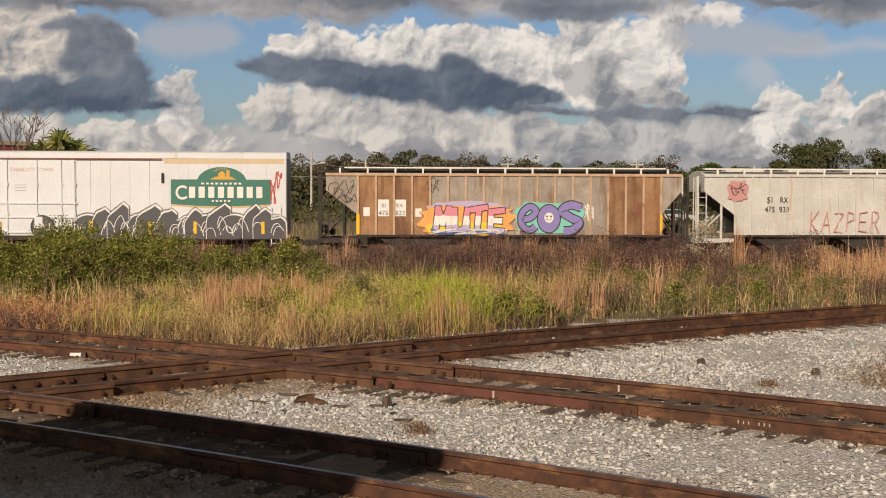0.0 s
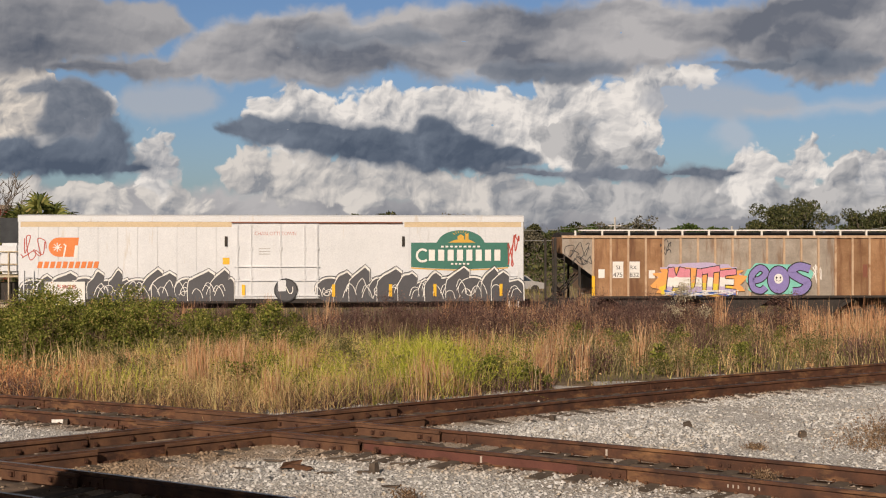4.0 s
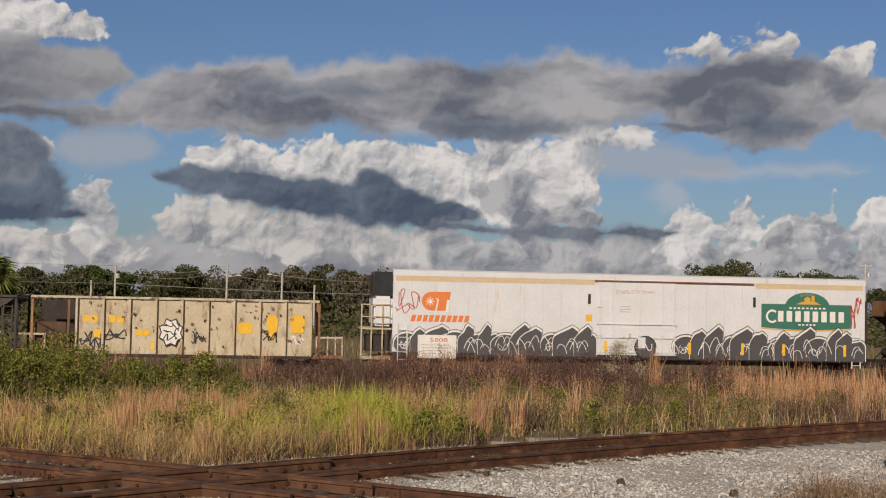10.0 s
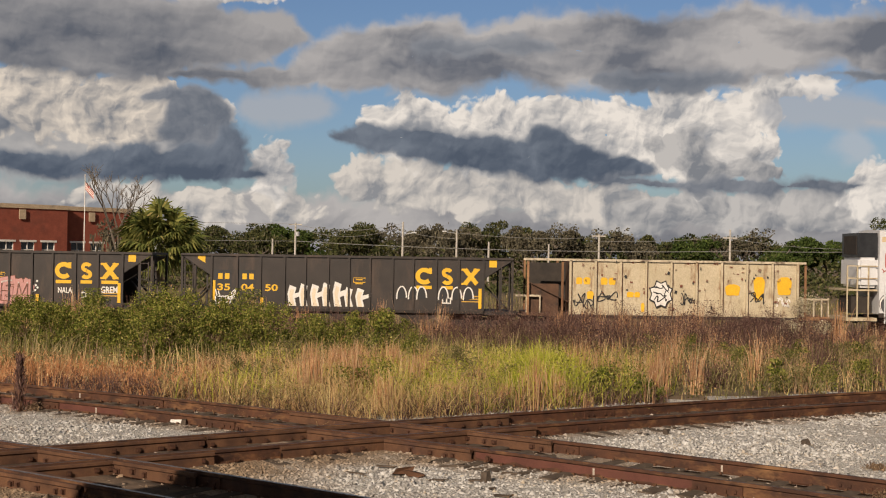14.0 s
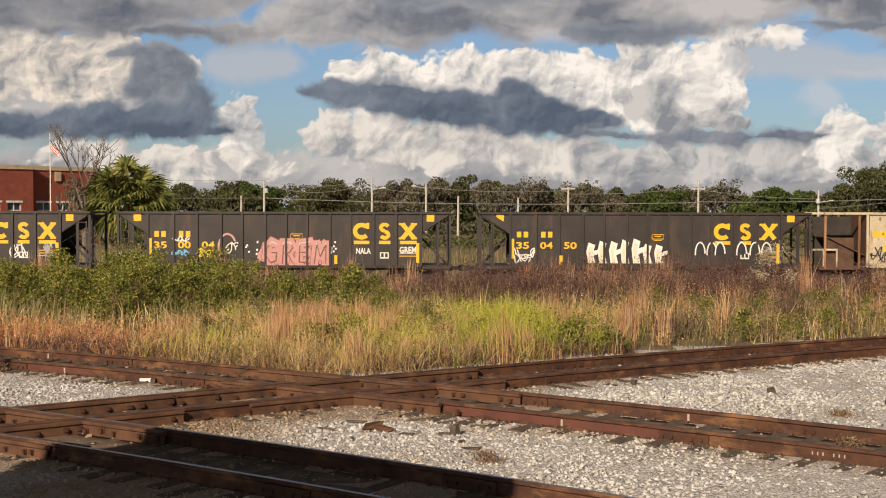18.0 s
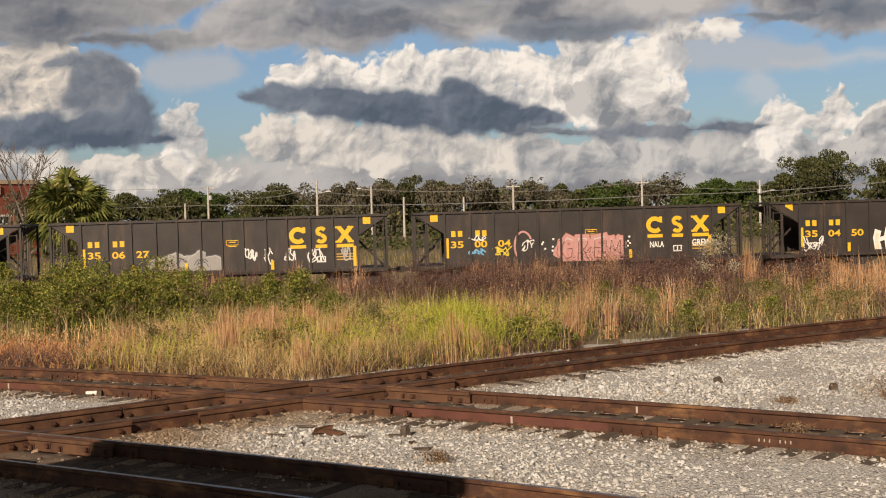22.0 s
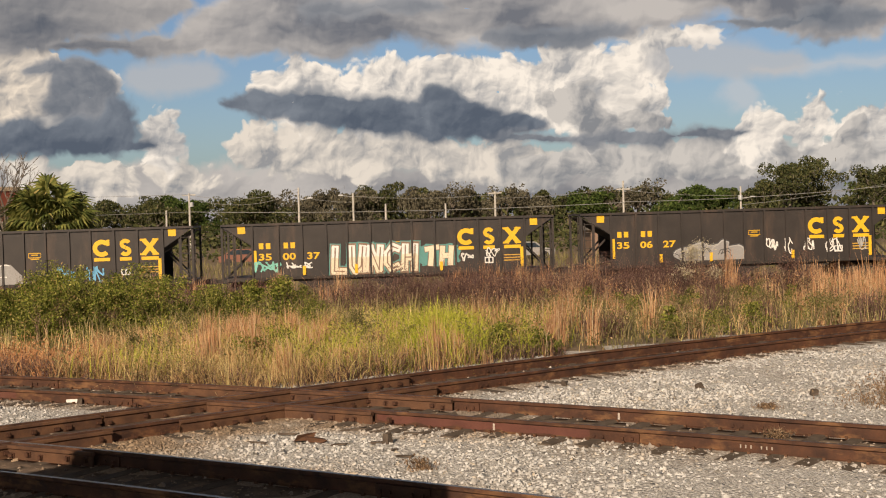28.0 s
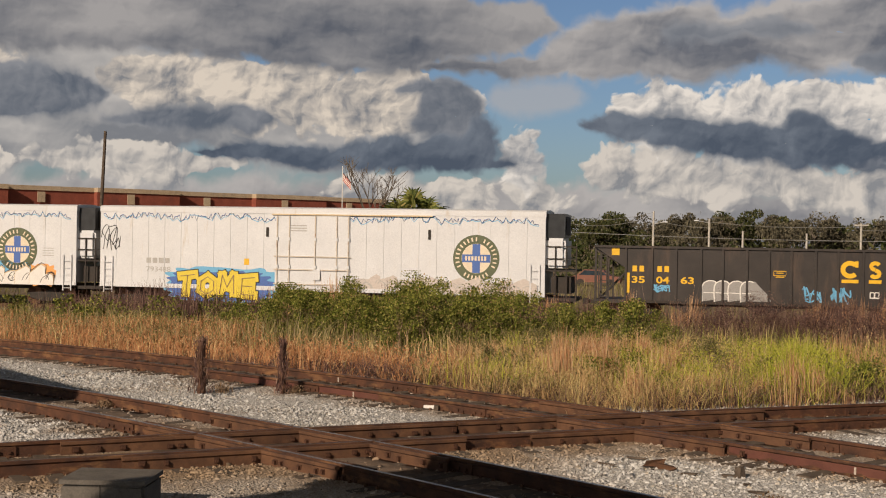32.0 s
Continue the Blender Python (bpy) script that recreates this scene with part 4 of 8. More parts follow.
def open_hopper(c0, digits, rng, extras, label, torn=False):
    L, top, low, mid = 15.0, 3.43, 1.02, 2.42
    h = L / 2
    car = tagged(new("open_hopper"), label, "railway wagon", "black open hoppers of the train")
    X = lambda f: -h + f * L
    fr = [0.093, 0.17, 0.24, 0.312, 0.375, 0.444, 0.506, 0.569, 0.637, 0.699, 0.768, 0.836, 0.910]
    for a, b in zip(fr, fr[1:]):
        part("panel", boxes((X(a), X(b), SIDE, SIDE + 0.03, low, top - 0.1)), M["black"], car)
    for s in (-1, 1):
        xe, xi = s * (h - 0.05), s * (h - 0.093 * L)
        bm = bmesh.new()
        slab(bm, [(xi, mid), (xi, top - 0.1), (xe, top - 0.1)], SIDE, SIDE + 0.03)
        part("end_gusset", bm, M["black"], car)
        bm = bmesh.new()
        sheet(bm, (xe, top - 0.15), (s * (h - 4.2), 0.75), -1.4, 1.4)
        # underframe black here puts the slope sheet's shade into its colour
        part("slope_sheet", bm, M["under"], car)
        for y in (SIDE + 0.02, 1.44):
            part("corner_post", boxes((xe - 0.05, xe + 0.05, y, y + 0.08, 0.9, top)), M["black"], car)
            part("end_brace", boxes((s * (h - 0.62) - 0.04, s * (h - 0.62) + 0.04, y + 0.02, y + 0.09, 0.9, top - 0.55)), M["black"], car)
        for y in (-0.55, 0.55):
            bm = bmesh.new()
            sheet(bm, (xe - s * 0.1, 1.05), (s * (h - 1.3), 2.25), y - 0.05, y + 0.05, 0.1)
            part("diagonal_brace", bm, M["black"], car)
        part("end_sill", boxes((min(xe, xi), max(xe, xi), -1.45, 1.45, 0.85, 1.02)), M["black"], car)
        ladder(car, xe - s * 0.32, SIDE + 0.02, 1.0, 3.0, M["black"], 0.36)
        ladder(car, xe + s * 0.03, -0.95, 1.0, 3.3, M["black"], 0.4, along=False)
    for i, f in enumerate(fr):
        part("rib", boxes((X(f) - 0.045, X(f) + 0.045, SIDE - 0.07, SIDE, low, top - 0.1)), M["black"], car)
    part("top_chord", boxes((-h, h, SIDE - 0.08, SIDE + 0.08, top - 0.1, top), (-h, h, 1.42, 1.58, top - 0.1, top), (-h, -h + 0.12, -1.42, 1.42, top - 0.1, top), (h - 0.12, h, -1.42, 1.42, top - 0.1, top)), M["black"], car)
    part("side_sill", boxes((X(fr[0]), X(fr[-1]), SIDE - 0.05, SIDE + 0.1, low - 0.12, low)), M["under"], car)
    part("far_side", boxes((X(fr[0]), X(fr[-1]), 1.47, 1.5, low, top - 0.1)), M["black"], car)
    for k in range(3):
        x = -3.2 + 3.2 * k
        bm = bmesh.new()
        slab(bm, [(x - 1.5, 1.1), (x - 0.25, 0.45), (x + 0.25, 0.45), (x + 1.5, 1.1)], -1.35, 1.35)
        part("discharge_hopper", bm, M["under"], car)
    underframe(car, h)
    y = SIDE - 0.006
    # the two yellow squares and the big yellow emblem: an open ring, a stepped stack and a cross, each over a bar
    for f in (0.062, 0.938):
        a = X(f)
        pts = [(a - 0.17, top - 0.43), (a + 0.17, top - 0.43), (a + 0.17, top - 0.1), (a - 0.17, top - 0.1)]
        if torn and f < 0.5:
            pts = [(a - 0.05, top - 0.3), (a + 0.17, top - 0.43), (a + 0.17, top - 0.1), (a - 0.17, top - 0.1), (a - 0.17, top - 0.22)]
        decal("reflector_square", [("yellow", "fill", pts)], car, y, "yellow painted square")
    em = []
    u, w, r = X(0.732), top - 0.87, 0.30
    em.append(("yellow", "line", oval(u, w, r, r - 0.02, 18, 0.75, 4.78), 0.2))
    em += [("yellow", "fill", [(u + 0.2, w + 0.1), (u + 0.34, w + 0.1), (u + 0.34, w + 0.37), (u + 0.2, w + 0.37)])]
    u = X(0.801)
    em += [("yellow", "line", oval(u, w + 0.16, 0.17, 0.14, 12, 0.4, 4.3), 0.17), ("yellow", "line", oval(u, w - 0.16, 0.17, 0.14, 12, -2.74, 4.3), 0.17)]
    u = X(0.872)
    em += [("yellow", "line", [(u - 0.27, w - 0.33), (u + 0.27, w + 0.33)], 0.2), ("yellow", "line", [(u - 0.27, w + 0.33), (u + 0.27, w - 0.33)], 0.2)]
    for s in (-1, 1):
        for q in (-1, 1):
            if not (torn and s > 0 and q < 0):
                em.append(("yellow", "line", [(u + s * 0.27 - 0.16, w + q * 0.32), (u + s * 0.27 + 0.12, w + q * 0.32)], 0.09))
    for f, half in ((0.732, 0.35), (0.801, 0.26), (0.872, 0.38)):
        if not (torn and f > 0.85):
            u = X(f)
            em.append(("yellow", "fill", [(u - half, w - 0.58), (u + half, w - 0.58), (u + half, w - 0.43), (u - half, w - 0.43)]))
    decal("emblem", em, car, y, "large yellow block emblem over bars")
    for f in (0.129, 0.202):
        if torn:
            decal("number_patch", [("black", "fill", [(X(f) - 0.45, top - 1.72), (X(f) + 0.35, top - 1.72), (X(f) + 0.35, top - 0.72), (X(f) - 0.45, top - 0.72)])], car, y + 0.003)
        decal("reporting_mark", [("yellow", "fill", [(X(f) + q, top - 1.14), (X(f) + q + 0.2, top - 1.14), (X(f) + q + 0.2, top - 0.88), (X(f) + q, top - 0.88)]) for q in (-0.25, 0.06)], car, y)
    for f, d in zip((0.129, 0.202, 0.273), digits):
        letters(d, X(f) - 0.3, top - 1.64, 0.29, P["yellow"], car, y, "number", fit=0.58, bold=0.01)
    for f, a, b in ((0.1, 1.2, 2.1), (0.9, 1.4, 2.3), (0.245, 1.95, 2.35), (0.40, 1.95, 2.35), (0.655, 1.95, 2.35)):
        if f in (0.1, 0.9) or rng.random() < 0.6:
            decal("reflector_strip", [("yellow", "fill", [(X(f) - 0.07, top - b), (X(f) + 0.07, top - b), (X(f) + 0.07, top - a), (X(f) - 0.07, top - a)])], car, SIDE - 0.078 if f not in (0.1, 0.9) else y - 0.012)
    u, w = X(0.537), top - 1.2
    decal("data_plate", [("yellow", "line", [(u - 0.26, w), (u + 0.26, w), (u + 0.26, w + 0.2), (u - 0.26, w + 0.2), (u - 0.26, w)], 0.03), ("yellow", "line", [(u - 0.15, w + 0.12), (u + 0.15, w + 0.12)], 0.04), ("yellow", "line", [(u - 0.18, w - 0.06), (u + 0.18, w - 0.06)], 0.04)], car, y)
    u, w = X(0.80), top - 2.1
    decal("data_plate", [("white", "fill", [(u - 0.2, w), (u + 0.2, w), (u + 0.2, w + 0.28), (u - 0.2, w + 0.28)]), ("black", "fill", [(u - 0.15, w + 0.06), (u - 0.03, w + 0.06), (u - 0.03, w + 0.24), (u - 0.15, w + 0.24)]), ("black", "fill", [(u + 0.03, w + 0.06), (u + 0.15, w + 0.06), (u + 0.15, w + 0.24), (u + 0.03, w + 0.24)])], car, y)
    decal("stencil", [("gold", "line", [(X(0.845), top - 1.75 - 0.12 * k), (X(0.895), top - 1.75 - 0.12 * k)], 0.045) for k in range(3)], car, y)
    extras(car, X, top, y, rng)
    CARS.append((car, c0 + h))
    return car


def outlined(word, u, w, tall, fit, car, y, label, layers, halo=None, gap=0.22):
    """A sprayed word in layered strokes, with a cloud of another colour behind."""
    rng = random.Random(len(word) * 7 + int(u * 10))
    back = [(halo, "fill", cloud(u - 0.25, u + fit + 0.3, w - 0.1, w + tall + 0.18, rng, 11, 0.07))] if halo else []
    decal("graffiti", back + piece(word, u, u + fit, w, w + tall, rng, layers, gap), car, y, label)


def tag(car, u, w, width, height, col, y, rng, lines=2, thick=0.045):
    decal("graffiti_tag", [(col, "line", scribble(u, u + width, w, w + height, rng), thick) for _ in range(lines)], car, y, "sprayed scribble tag")


CARS = []


def extras_450(car, X, top, y, rng):
    e = []
    for i in range(7):
        a, tall = X(0.335 + 0.034 * i), rng.uniform(0.8, 1.15)
        e.append(("white", "fill", [(a - 0.12, top - 2.3), (a - 0.2, top - 2.3 + tall * 0.6), (a - 0.1, top - 2.25 + tall), (a + 0.2, top - 2.3 + tall * 0.93), (a + 0.1, top - 2.3 + tall * 0.5), (a + 0.22, top - 2.3)]))
        e.append(("cream", "fill", [(a - 0.06, top - 2.3), (a - 0.12, top - 2.3 + tall * 0.55), (a - 0.05, top - 2.3 + tall * 0.85), (a + 0.1, top - 2.3 + tall * 0.8), (a + 0.03, top - 2.3 + tall * 0.45), (a + 0.13, top - 2.3)]))
        if i % 2 == 0:
            e.append(("white", "fill", [(a + 0.05, top - 2.3 + tall * 0.35), (a + 0.5, top - 2.3 + tall * 0.55), (a + 0.5, top - 2.3 + tall * 0.75), (a + 0.05, top - 2.3 + tall * 0.6)]))
    decal("graffiti", e, car, y, "cream and white sprayed lettering")
    e = []
    for a in (0.665, 0.70, 0.725, 0.79, 0.83, 0.865):
        pts = oval(X(a), top - 1.85, 0.22, 0.5, 12, 0, 3.3)
        e += [("black", "fill", pts), ("white", "line", pts, 0.06)]
    decal("graffiti", e, car, y - 0.01, "white-edged black sprayed loops")
    tag(car, X(0.105), top - 2.25, 0.9, 0.55, "white", y - 0.02, rng, 3, 0.05)


def extras_004(car, X, top, y, rng):
    decal("graffiti", [("rose", "fill", cloud(X(0.425), X(0.64), top - 2.4, top - 1.3, rng, 6, 0.05)), ("rose", "line", oval(X(0.33), top - 1.65, 0.4, 0.65, 14, 0.5, 3.4), 0.09)], car, y, "dusky pink sprayed cloud")
    outlined("GREM", X(0.435), top - 2.3, 0.92, 2.95, car, y - 0.004, "dusky pink sprayed bubble word", [("brown", 0.42, 0, 1), ("rose", 0.37, 0, 1), ("haze", 0.05, 0.4, 1), ("brown", 0.035, 0, 0.8)], None, 0.3)
    letters("GREM", X(0.845), top - 1.85, 0.28, P["white"], car, y - 0.012, "graffiti_tag", fit=0.75, bold=0.01)
    letters("NALA", X(0.715), top - 1.88, 0.25, P["white"], car, y - 0.012, "graffiti_tag", fit=0.65, bold=0.01)
    tag(car, X(0.165), top - 1.95, 0.8, 0.22, "sky", y - 0.01, rng, 2, 0.05)
    tag(car, X(0.24), top - 2.0, 0.8, 0.3, "lemon", y - 0.01, rng, 3, 0.05)
    tag(car, X(0.165), top - 1.32, 0.75, 0.18, "white", y - 0.02, rng, 2, 0.05)
    tag(car, X(0.325), top - 1.8, 0.55, 0.35, "white", y - 0.02, rng, 2, 0.045)
    dots = []
    for _ in range(14):
        u, w = X(rng.choice((0.39, 0.42, 0.635, 0.645))) + rng.uniform(-0.15, 0.15), top - rng.uniform(1.25, 1.9)
        dots.append(("white", "fill", oval(u, w, 0.05, 0.05, 8)))
    decal("spray_dots", dots, car, y - 0.02)


def extras_627(car, X, top, y, rng):
    decal("graffiti", wildstyle(X(0.305), X(0.475), top - 2.3, top - 1.35, rng, "steel", "black", "dull", 3), car, y, "chalky white sprayed letters")
    for a, wd in ((0.575, 0.5), (0.63, 0.4), (0.69, 0.5), (0.76, 0.8), (0.86, 0.4)):
        tag(car, X(a), top - 2.0, wd, 0.55, "white" if a < 0.8 else "dull", y - 0.01, rng, 2, 0.05)


def extras_037(car, X, top, y, rng):
    outlined("LUNCH", X(0.322), top - 2.25, 1.08, 3.95, car, y, "cream and brown sprayed word on a teal cloud", [("pine", 0.5, 0, 1), ("umber", 0.4, 0, 1), ("white", 0.31, 0.3, 1), ("cream", 0.3, 0, 0.5), ("umber", 0.05, 0, 1)], None, 0.34)
    outlined("TH", X(0.602), top - 2.05, 0.72, 1.35, car, y, "cream sprayed letters on a teal cloud", [("umber", 0.28, 0, 1), ("cream", 0.22, 0, 1)], "pine", 0.3)
    tag(car, X(0.10), top - 2.1, 1.1, 0.35, "teal", y - 0.02, rng, 3, 0.07)
    tag(car, X(0.19), top - 2.0, 1.3, 0.2, "white", y - 0.02, rng, 2, 0.05)
    tag(car, X(0.715), top - 1.95, 0.55, 0.35, "white", y - 0.02, rng, 2, 0.045)
    tag(car, X(0.79), top - 1.75, 0.75, 0.3, "white", y - 0.02, rng, 2, 0.04)


def extras_463(car, X, top, y, rng):
    e = []
    for a in (0.34, 0.375, 0.415, 0.45):
        pts = spline([(X(a) - 0.34, top - 2.4), (X(a) - 0.36, top - 1.75), (X(a) - 0.15, top - 1.5), (X(a) + 0.2, top - 1.52), (X(a) + 0.34, top - 1.8), (X(a) + 0.32, top - 2.4)], 4)
        e += [("steel", "fill", pts), ("white", "line", pts, 0.05), ("white", "line", [(X(a) - 0.3, top - 2.0), (X(a) + 0.28, top - 2.02)], 0.035)]
    e += [("steel", "fill", [(X(0.45), top - 2.35), (X(0.515), top - 2.35), (X(0.5), top - 2.0), (X(0.465), top - 1.45)])]
    decal("graffiti", e, car, y, "silver-grey sprayed block letters")
    for a in (0.6, 0.68):
        tag(car, X(a), top - 2.25, 0.8, 0.5, "sky", y - 0.02, rng, 3, 0.06)
    tag(car, X(0.175), top - 2.0, 0.7, 0.25, "sky", y - 0.02, rng, 3, 0.05)


def covered_hopper(c0, digits, style, label):
    L, eave, low, rng = 16.9, 3.98, 1.27, random.Random(int(c0))
    h = L / 2
    car = tagged(new("covered_hopper"), label, "railway wagon", "covered hoppers of the train")
    pm, rm = (M["grey_panel"], M["rib_rust"]) if style == "rusty" else (M["pale"], M["pale"])
    S = lambda px: (px - 412) * 0.02624 - h
    r0, r1, n = S(480.7), S(1005.5), 17
    step = (r1 - r0) / n
    for i in range(n):
        m = M["rust_panel"] if style == "rusty" and (i < 4 or i > 13) else pm
        part("panel", boxes((r0 + step * i, r0 + step * (i + 1), SIDE, SIDE + 0.03, low, eave)), m, car)
        part("rib", boxes((r0 + step * i - 0.045, r0 + step * i + 0.045, SIDE - 0.06, SIDE, low, eave - 0.05)), rm, car)
    part("rib", boxes((r1 - 0.045, r1 + 0.045, SIDE - 0.06, SIDE, low, eave - 0.05)), rm, car)
    endm = M["rust_panel"] if style == "rusty" else pm
    for s, xi in ((-1, r0), (1, r1)):
        xe = s * (h - 0.38)
        bm = bmesh.new()
        slab(bm, [(xi, 2.17), (xi, eave), (xe, eave), (xe, 3.25)], SIDE, SIDE + 0.03)
        part("end_gusset", bm, pm if style == "rusty" else endm, car)
        bm = bmesh.new()
        sheet(bm, (xe, 3.25), (xi - s * 2.2, 0.9), -1.42, 1.42)
        # near-black in both styles: the shade under the slope is coloured in
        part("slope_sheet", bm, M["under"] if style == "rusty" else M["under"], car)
        part("end_wall", boxes((min(xe, xe - s * 0.05), max(xe, xe - s * 0.05), -1.45, 1.45, 3.22, eave)), endm, car)
        for x in (xe + s * 0.3, xi + s * 0.62):
            for y in (SIDE + 0.03, 1.42):
                part("corner_post", boxes((x - 0.05, x + 0.05, y, y + 0.07, 0.95, 3.3 if x != xe + s * 0.3 else 3.95)), M["under"] if style == "rusty" else pm, car)
        part("end_sill", boxes((min(xi, s * h), max(xi, s * h), -1.45, 1.45, 0.9, 1.1)), M["under"] if style == "rusty" else pm, car)
        ladder(car, xe + s * 0.32, -1.0, 1.05, 3.9, M["under"] if style == "rusty" else pm, 0.42, along=False)
        ladder(car, xe + s * 0.08, SIDE + 0.05, 1.05, 3.2, M["under"] if style == "rusty" else pm, 0.36)
        for y in (-0.7, 0.1, 0.8):
            bm = bmesh.new()
            sheet(bm, (xe + s * 0.2, 1.15), (xi + s * 0.4, 2.3), y - 0.04, y + 0.04, 0.08)
            part("diagonal_brace", bm, M["under"] if style == "rusty" else pm, car)
        bm = bmesh.new()
        disc(bm, xe + s * 0.1, -0.5, -0.1, 1.5, 0.2), disc(bm, xe - s * 0.25, 0.0, 0.5, 1.35, 0.16)
        part("brake_cylinder", bm, M["under"], car)
    part("side_sill", boxes((r0 - 0.05, r1 + 0.05, SIDE - 0.04, SIDE + 0.1, low - 0.1, low)), M["under"], car)
    part("eave_rail", boxes((-h + 0.35, h - 0.35, SIDE - 0.07, SIDE, eave - 0.06, eave + 0.06)), rm, car)
    bm = bmesh.new()
    k = [(SIDE, eave), (-0.8, eave + 0.16), (0, eave + 0.22), (0.8, eave + 0.16), (1.5, eave)]
    va = [bm.verts.new((-h + 0.38, y, z)) for y, z in k]
    vb = [bm.verts.new((h - 0.38, y, z)) for y, z in k]
    for i in range(4):
        bm.faces.new((va[i], vb[i], vb[i + 1], va[i + 1]))
    bm.faces.new(va), bm.faces.new(vb[::-1])
    # rusty style: roof coloured near-black for the shade below the running board
    part("roof", bm, M["under"] if style == "rusty" else pm, car)
    lo, hi = (-h + 1.2, h - 1.1) if style == "rusty" else (-h + 0.4, h - 0.3)
    part("running_board", boxes((lo, hi, -1.42, -0.95, eave + 0.27, eave + 0.33)), M["roofwhite"], car)
    for i in range(13):
        x = -h + 1.0 + (L - 2.0) * i / 12
        part("bracket", boxes((x - 0.04, x + 0.04, -1.45, -1.35, eave + 0.02, eave + 0.28)), M["roofwhite"], car)
    for i in range(5):
        x = -h + 2.6 + (L - 5.2) * i / 4
        bm = bmesh.new()
        box(bm, x - 0.9, x + 0.9, -0.38, 0.38, eave + 0.18, eave + 0.34)
        part("hatch", bm, M["under"] if style == "rusty" else pm, car)
    part("far_side", boxes((r0, r1, 1.47, 1.5, low, eave)), pm, car)
    for i in range(3):
        x = -4.0 + 4.0 * i
        bm = bmesh.new()
        slab(bm, [(x - 1.9, low - 0.05), (x - 0.4, 0.3), (x + 0.4, 0.3), (x + 1.9, low - 0.05)], -1.35, 1.35)
        part("discharge_hopper", bm, M["under"], car)
    underframe(car, h, 1.75, 1.1)
    y = SIDE - 0.006
    if style == "rusty":
        for u0, u1, w0, w1 in ((S(515), S(534), 2.1, 2.85), (S(544), S(563), 2.1, 2.85), (S(490), S(501), 2.1, 2.5), (S(579), S(590), 2.08, 2.45)):
            decal("white_patch", [("white", "fill", [(u0, w0), (u1, w0), (u1, w1), (u0, w1)])], car, y)
        letters("SI", S(520.5), 2.5, 0.17, P["black"], car, y - 0.004, fit=0.18)
        letters("RX", S(546), 2.5, 0.17, P["black"], car, y - 0.004, fit=0.28)
        letters(digits[0], S(516), 2.15, 0.2, P["black"], car, y - 0.004, "number", fit=0.42)
        letters(digits[1], S(545), 2.15, 0.2, P["black"], car, y - 0.004, "number", fit=0.42)
        decal("reflector_strip", [("yellow", "fill", [(S(478), 1.3), (S(483.5), 1.3), (S(483.5), 2.2), (S(478), 2.2)]), ("yellow", "fill", [(S(1004), 1.4), (S(1008), 1.4), (S(1008), 2.2), (S(1004), 2.2)])], car, SIDE - 0.068)
        rn = random.Random(5)
        y -= 0.062
        decal("spray_cloud", [("lilac", "fill", cloud(S(596), S(738), 1.3, 2.75, rn, 13, 0.06)), ("flame", "fill", cloud(S(588), S(748), 1.28, 2.55, rn, 12, 0.08)), ("lemon", "fill", cloud(S(598), S(725), 1.28, 1.85, rn, 9, 0.05))], car, y, "orange and lilac sprayed cloud")
        decal("graffiti", piece("MUTE", S(610), S(732), 1.42, 2.42, rn, [("black", 0.33, 0, 1), ("pink", 0.25, 0, 1), ("white", 0.25, 0, 0.62), ("lilac", 0.25, 0, 0.2)], 0.24), car, y - 0.006, "pink and white sprayed word with a dark edge")
        y -= 0.07
        decal("graffiti", [("blue", "line", scribble(S(605), S(735), 1.32, 1.52, rn, 24), 0.06), ("white", "line", scribble(S(605), S(735), 1.34, 1.5, rn, 24), 0.035)], car, y - 0.013)
        y += 0.07
        decal("spray_cloud", [("teal", "fill", cloud(S(752), S(869), 1.35, 2.75, rn, 7, 0.06))], car, y, "sea-green sprayed cloud")
        e = []
        small_e = spline([(S(763), 1.95), (S(778), 2.05), (S(787), 2.35), (S(776), 2.55), (S(762), 2.2), (S(764), 1.65), (S(778), 1.5), (S(788), 1.7)], 5)
        fish_s = spline([(S(866), 2.5), (S(846), 2.62), (S(832), 2.35), (S(848), 2.05), (S(862), 1.85), (S(852), 1.5), (S(832), 1.45)], 5)
        for col, extra in (("black", 0.1), ("purple", 0.0)):
            e += [(col, "line", small_e, 0.26 + extra), (col, "line", fish_s, 0.34 + extra), (col, "fill", oval(S(809.5), 2.0, 0.5 + extra / 2, 0.62 + extra / 2, 26))]
        e += [("white", "fill", oval(S(809.5), 2.05, 0.21, 0.23, 18)), ("black", "fill", oval(S(806), 2.1, 0.045, 0.05, 10)), ("black", "fill", oval(S(813), 2.1, 0.045, 0.05, 10)), ("black", "line", oval(S(809.5), 2.04, 0.12, 0.1, 8, 3.4, 2.6), 0.025)]
        decal("graffiti", e, car, y - 0.004, "purple sprayed bubble letters with a small white face")
        y += 0.062
        for u, wd, w, hh in ((S(432), 1.1, 3.05, 0.55), (S(445), 1.0, 2.75, 0.3), (S(600), 0.5, 3.25, 0.5)):
            tag(car, u, w, wd, hh, "black", y, rn, 2, 0.03)
        tag(car, S(872), 2.0, 0.4, 0.6, "white", y, rn, 3, 0.03)
        decal("door_plate", [("brown", "fill", [(S(963), 2.1), (S(971), 2.1), (S(971), 2.7), (S(963), 2.7)])], car, y)
    else:
        q = lambda px: (px - 1065) * 0.02624 - h
        y -= 0.062
        letters("SI", q(1189), 2.75, 0.26, P["black"], car, y, fit=0.25)
        letters("RX", q(1212), 2.75, 0.26, P["black"], car, y, fit=0.38)
        letters(digits[0], q(1186), 2.33, 0.25, P["black"], car, y, "number", fit=0.45)
        letters(digits[1], q(1211), 2.33, 0.25, P["black"], car, y, "number", fit=0.45)
        rn = random.Random(8)
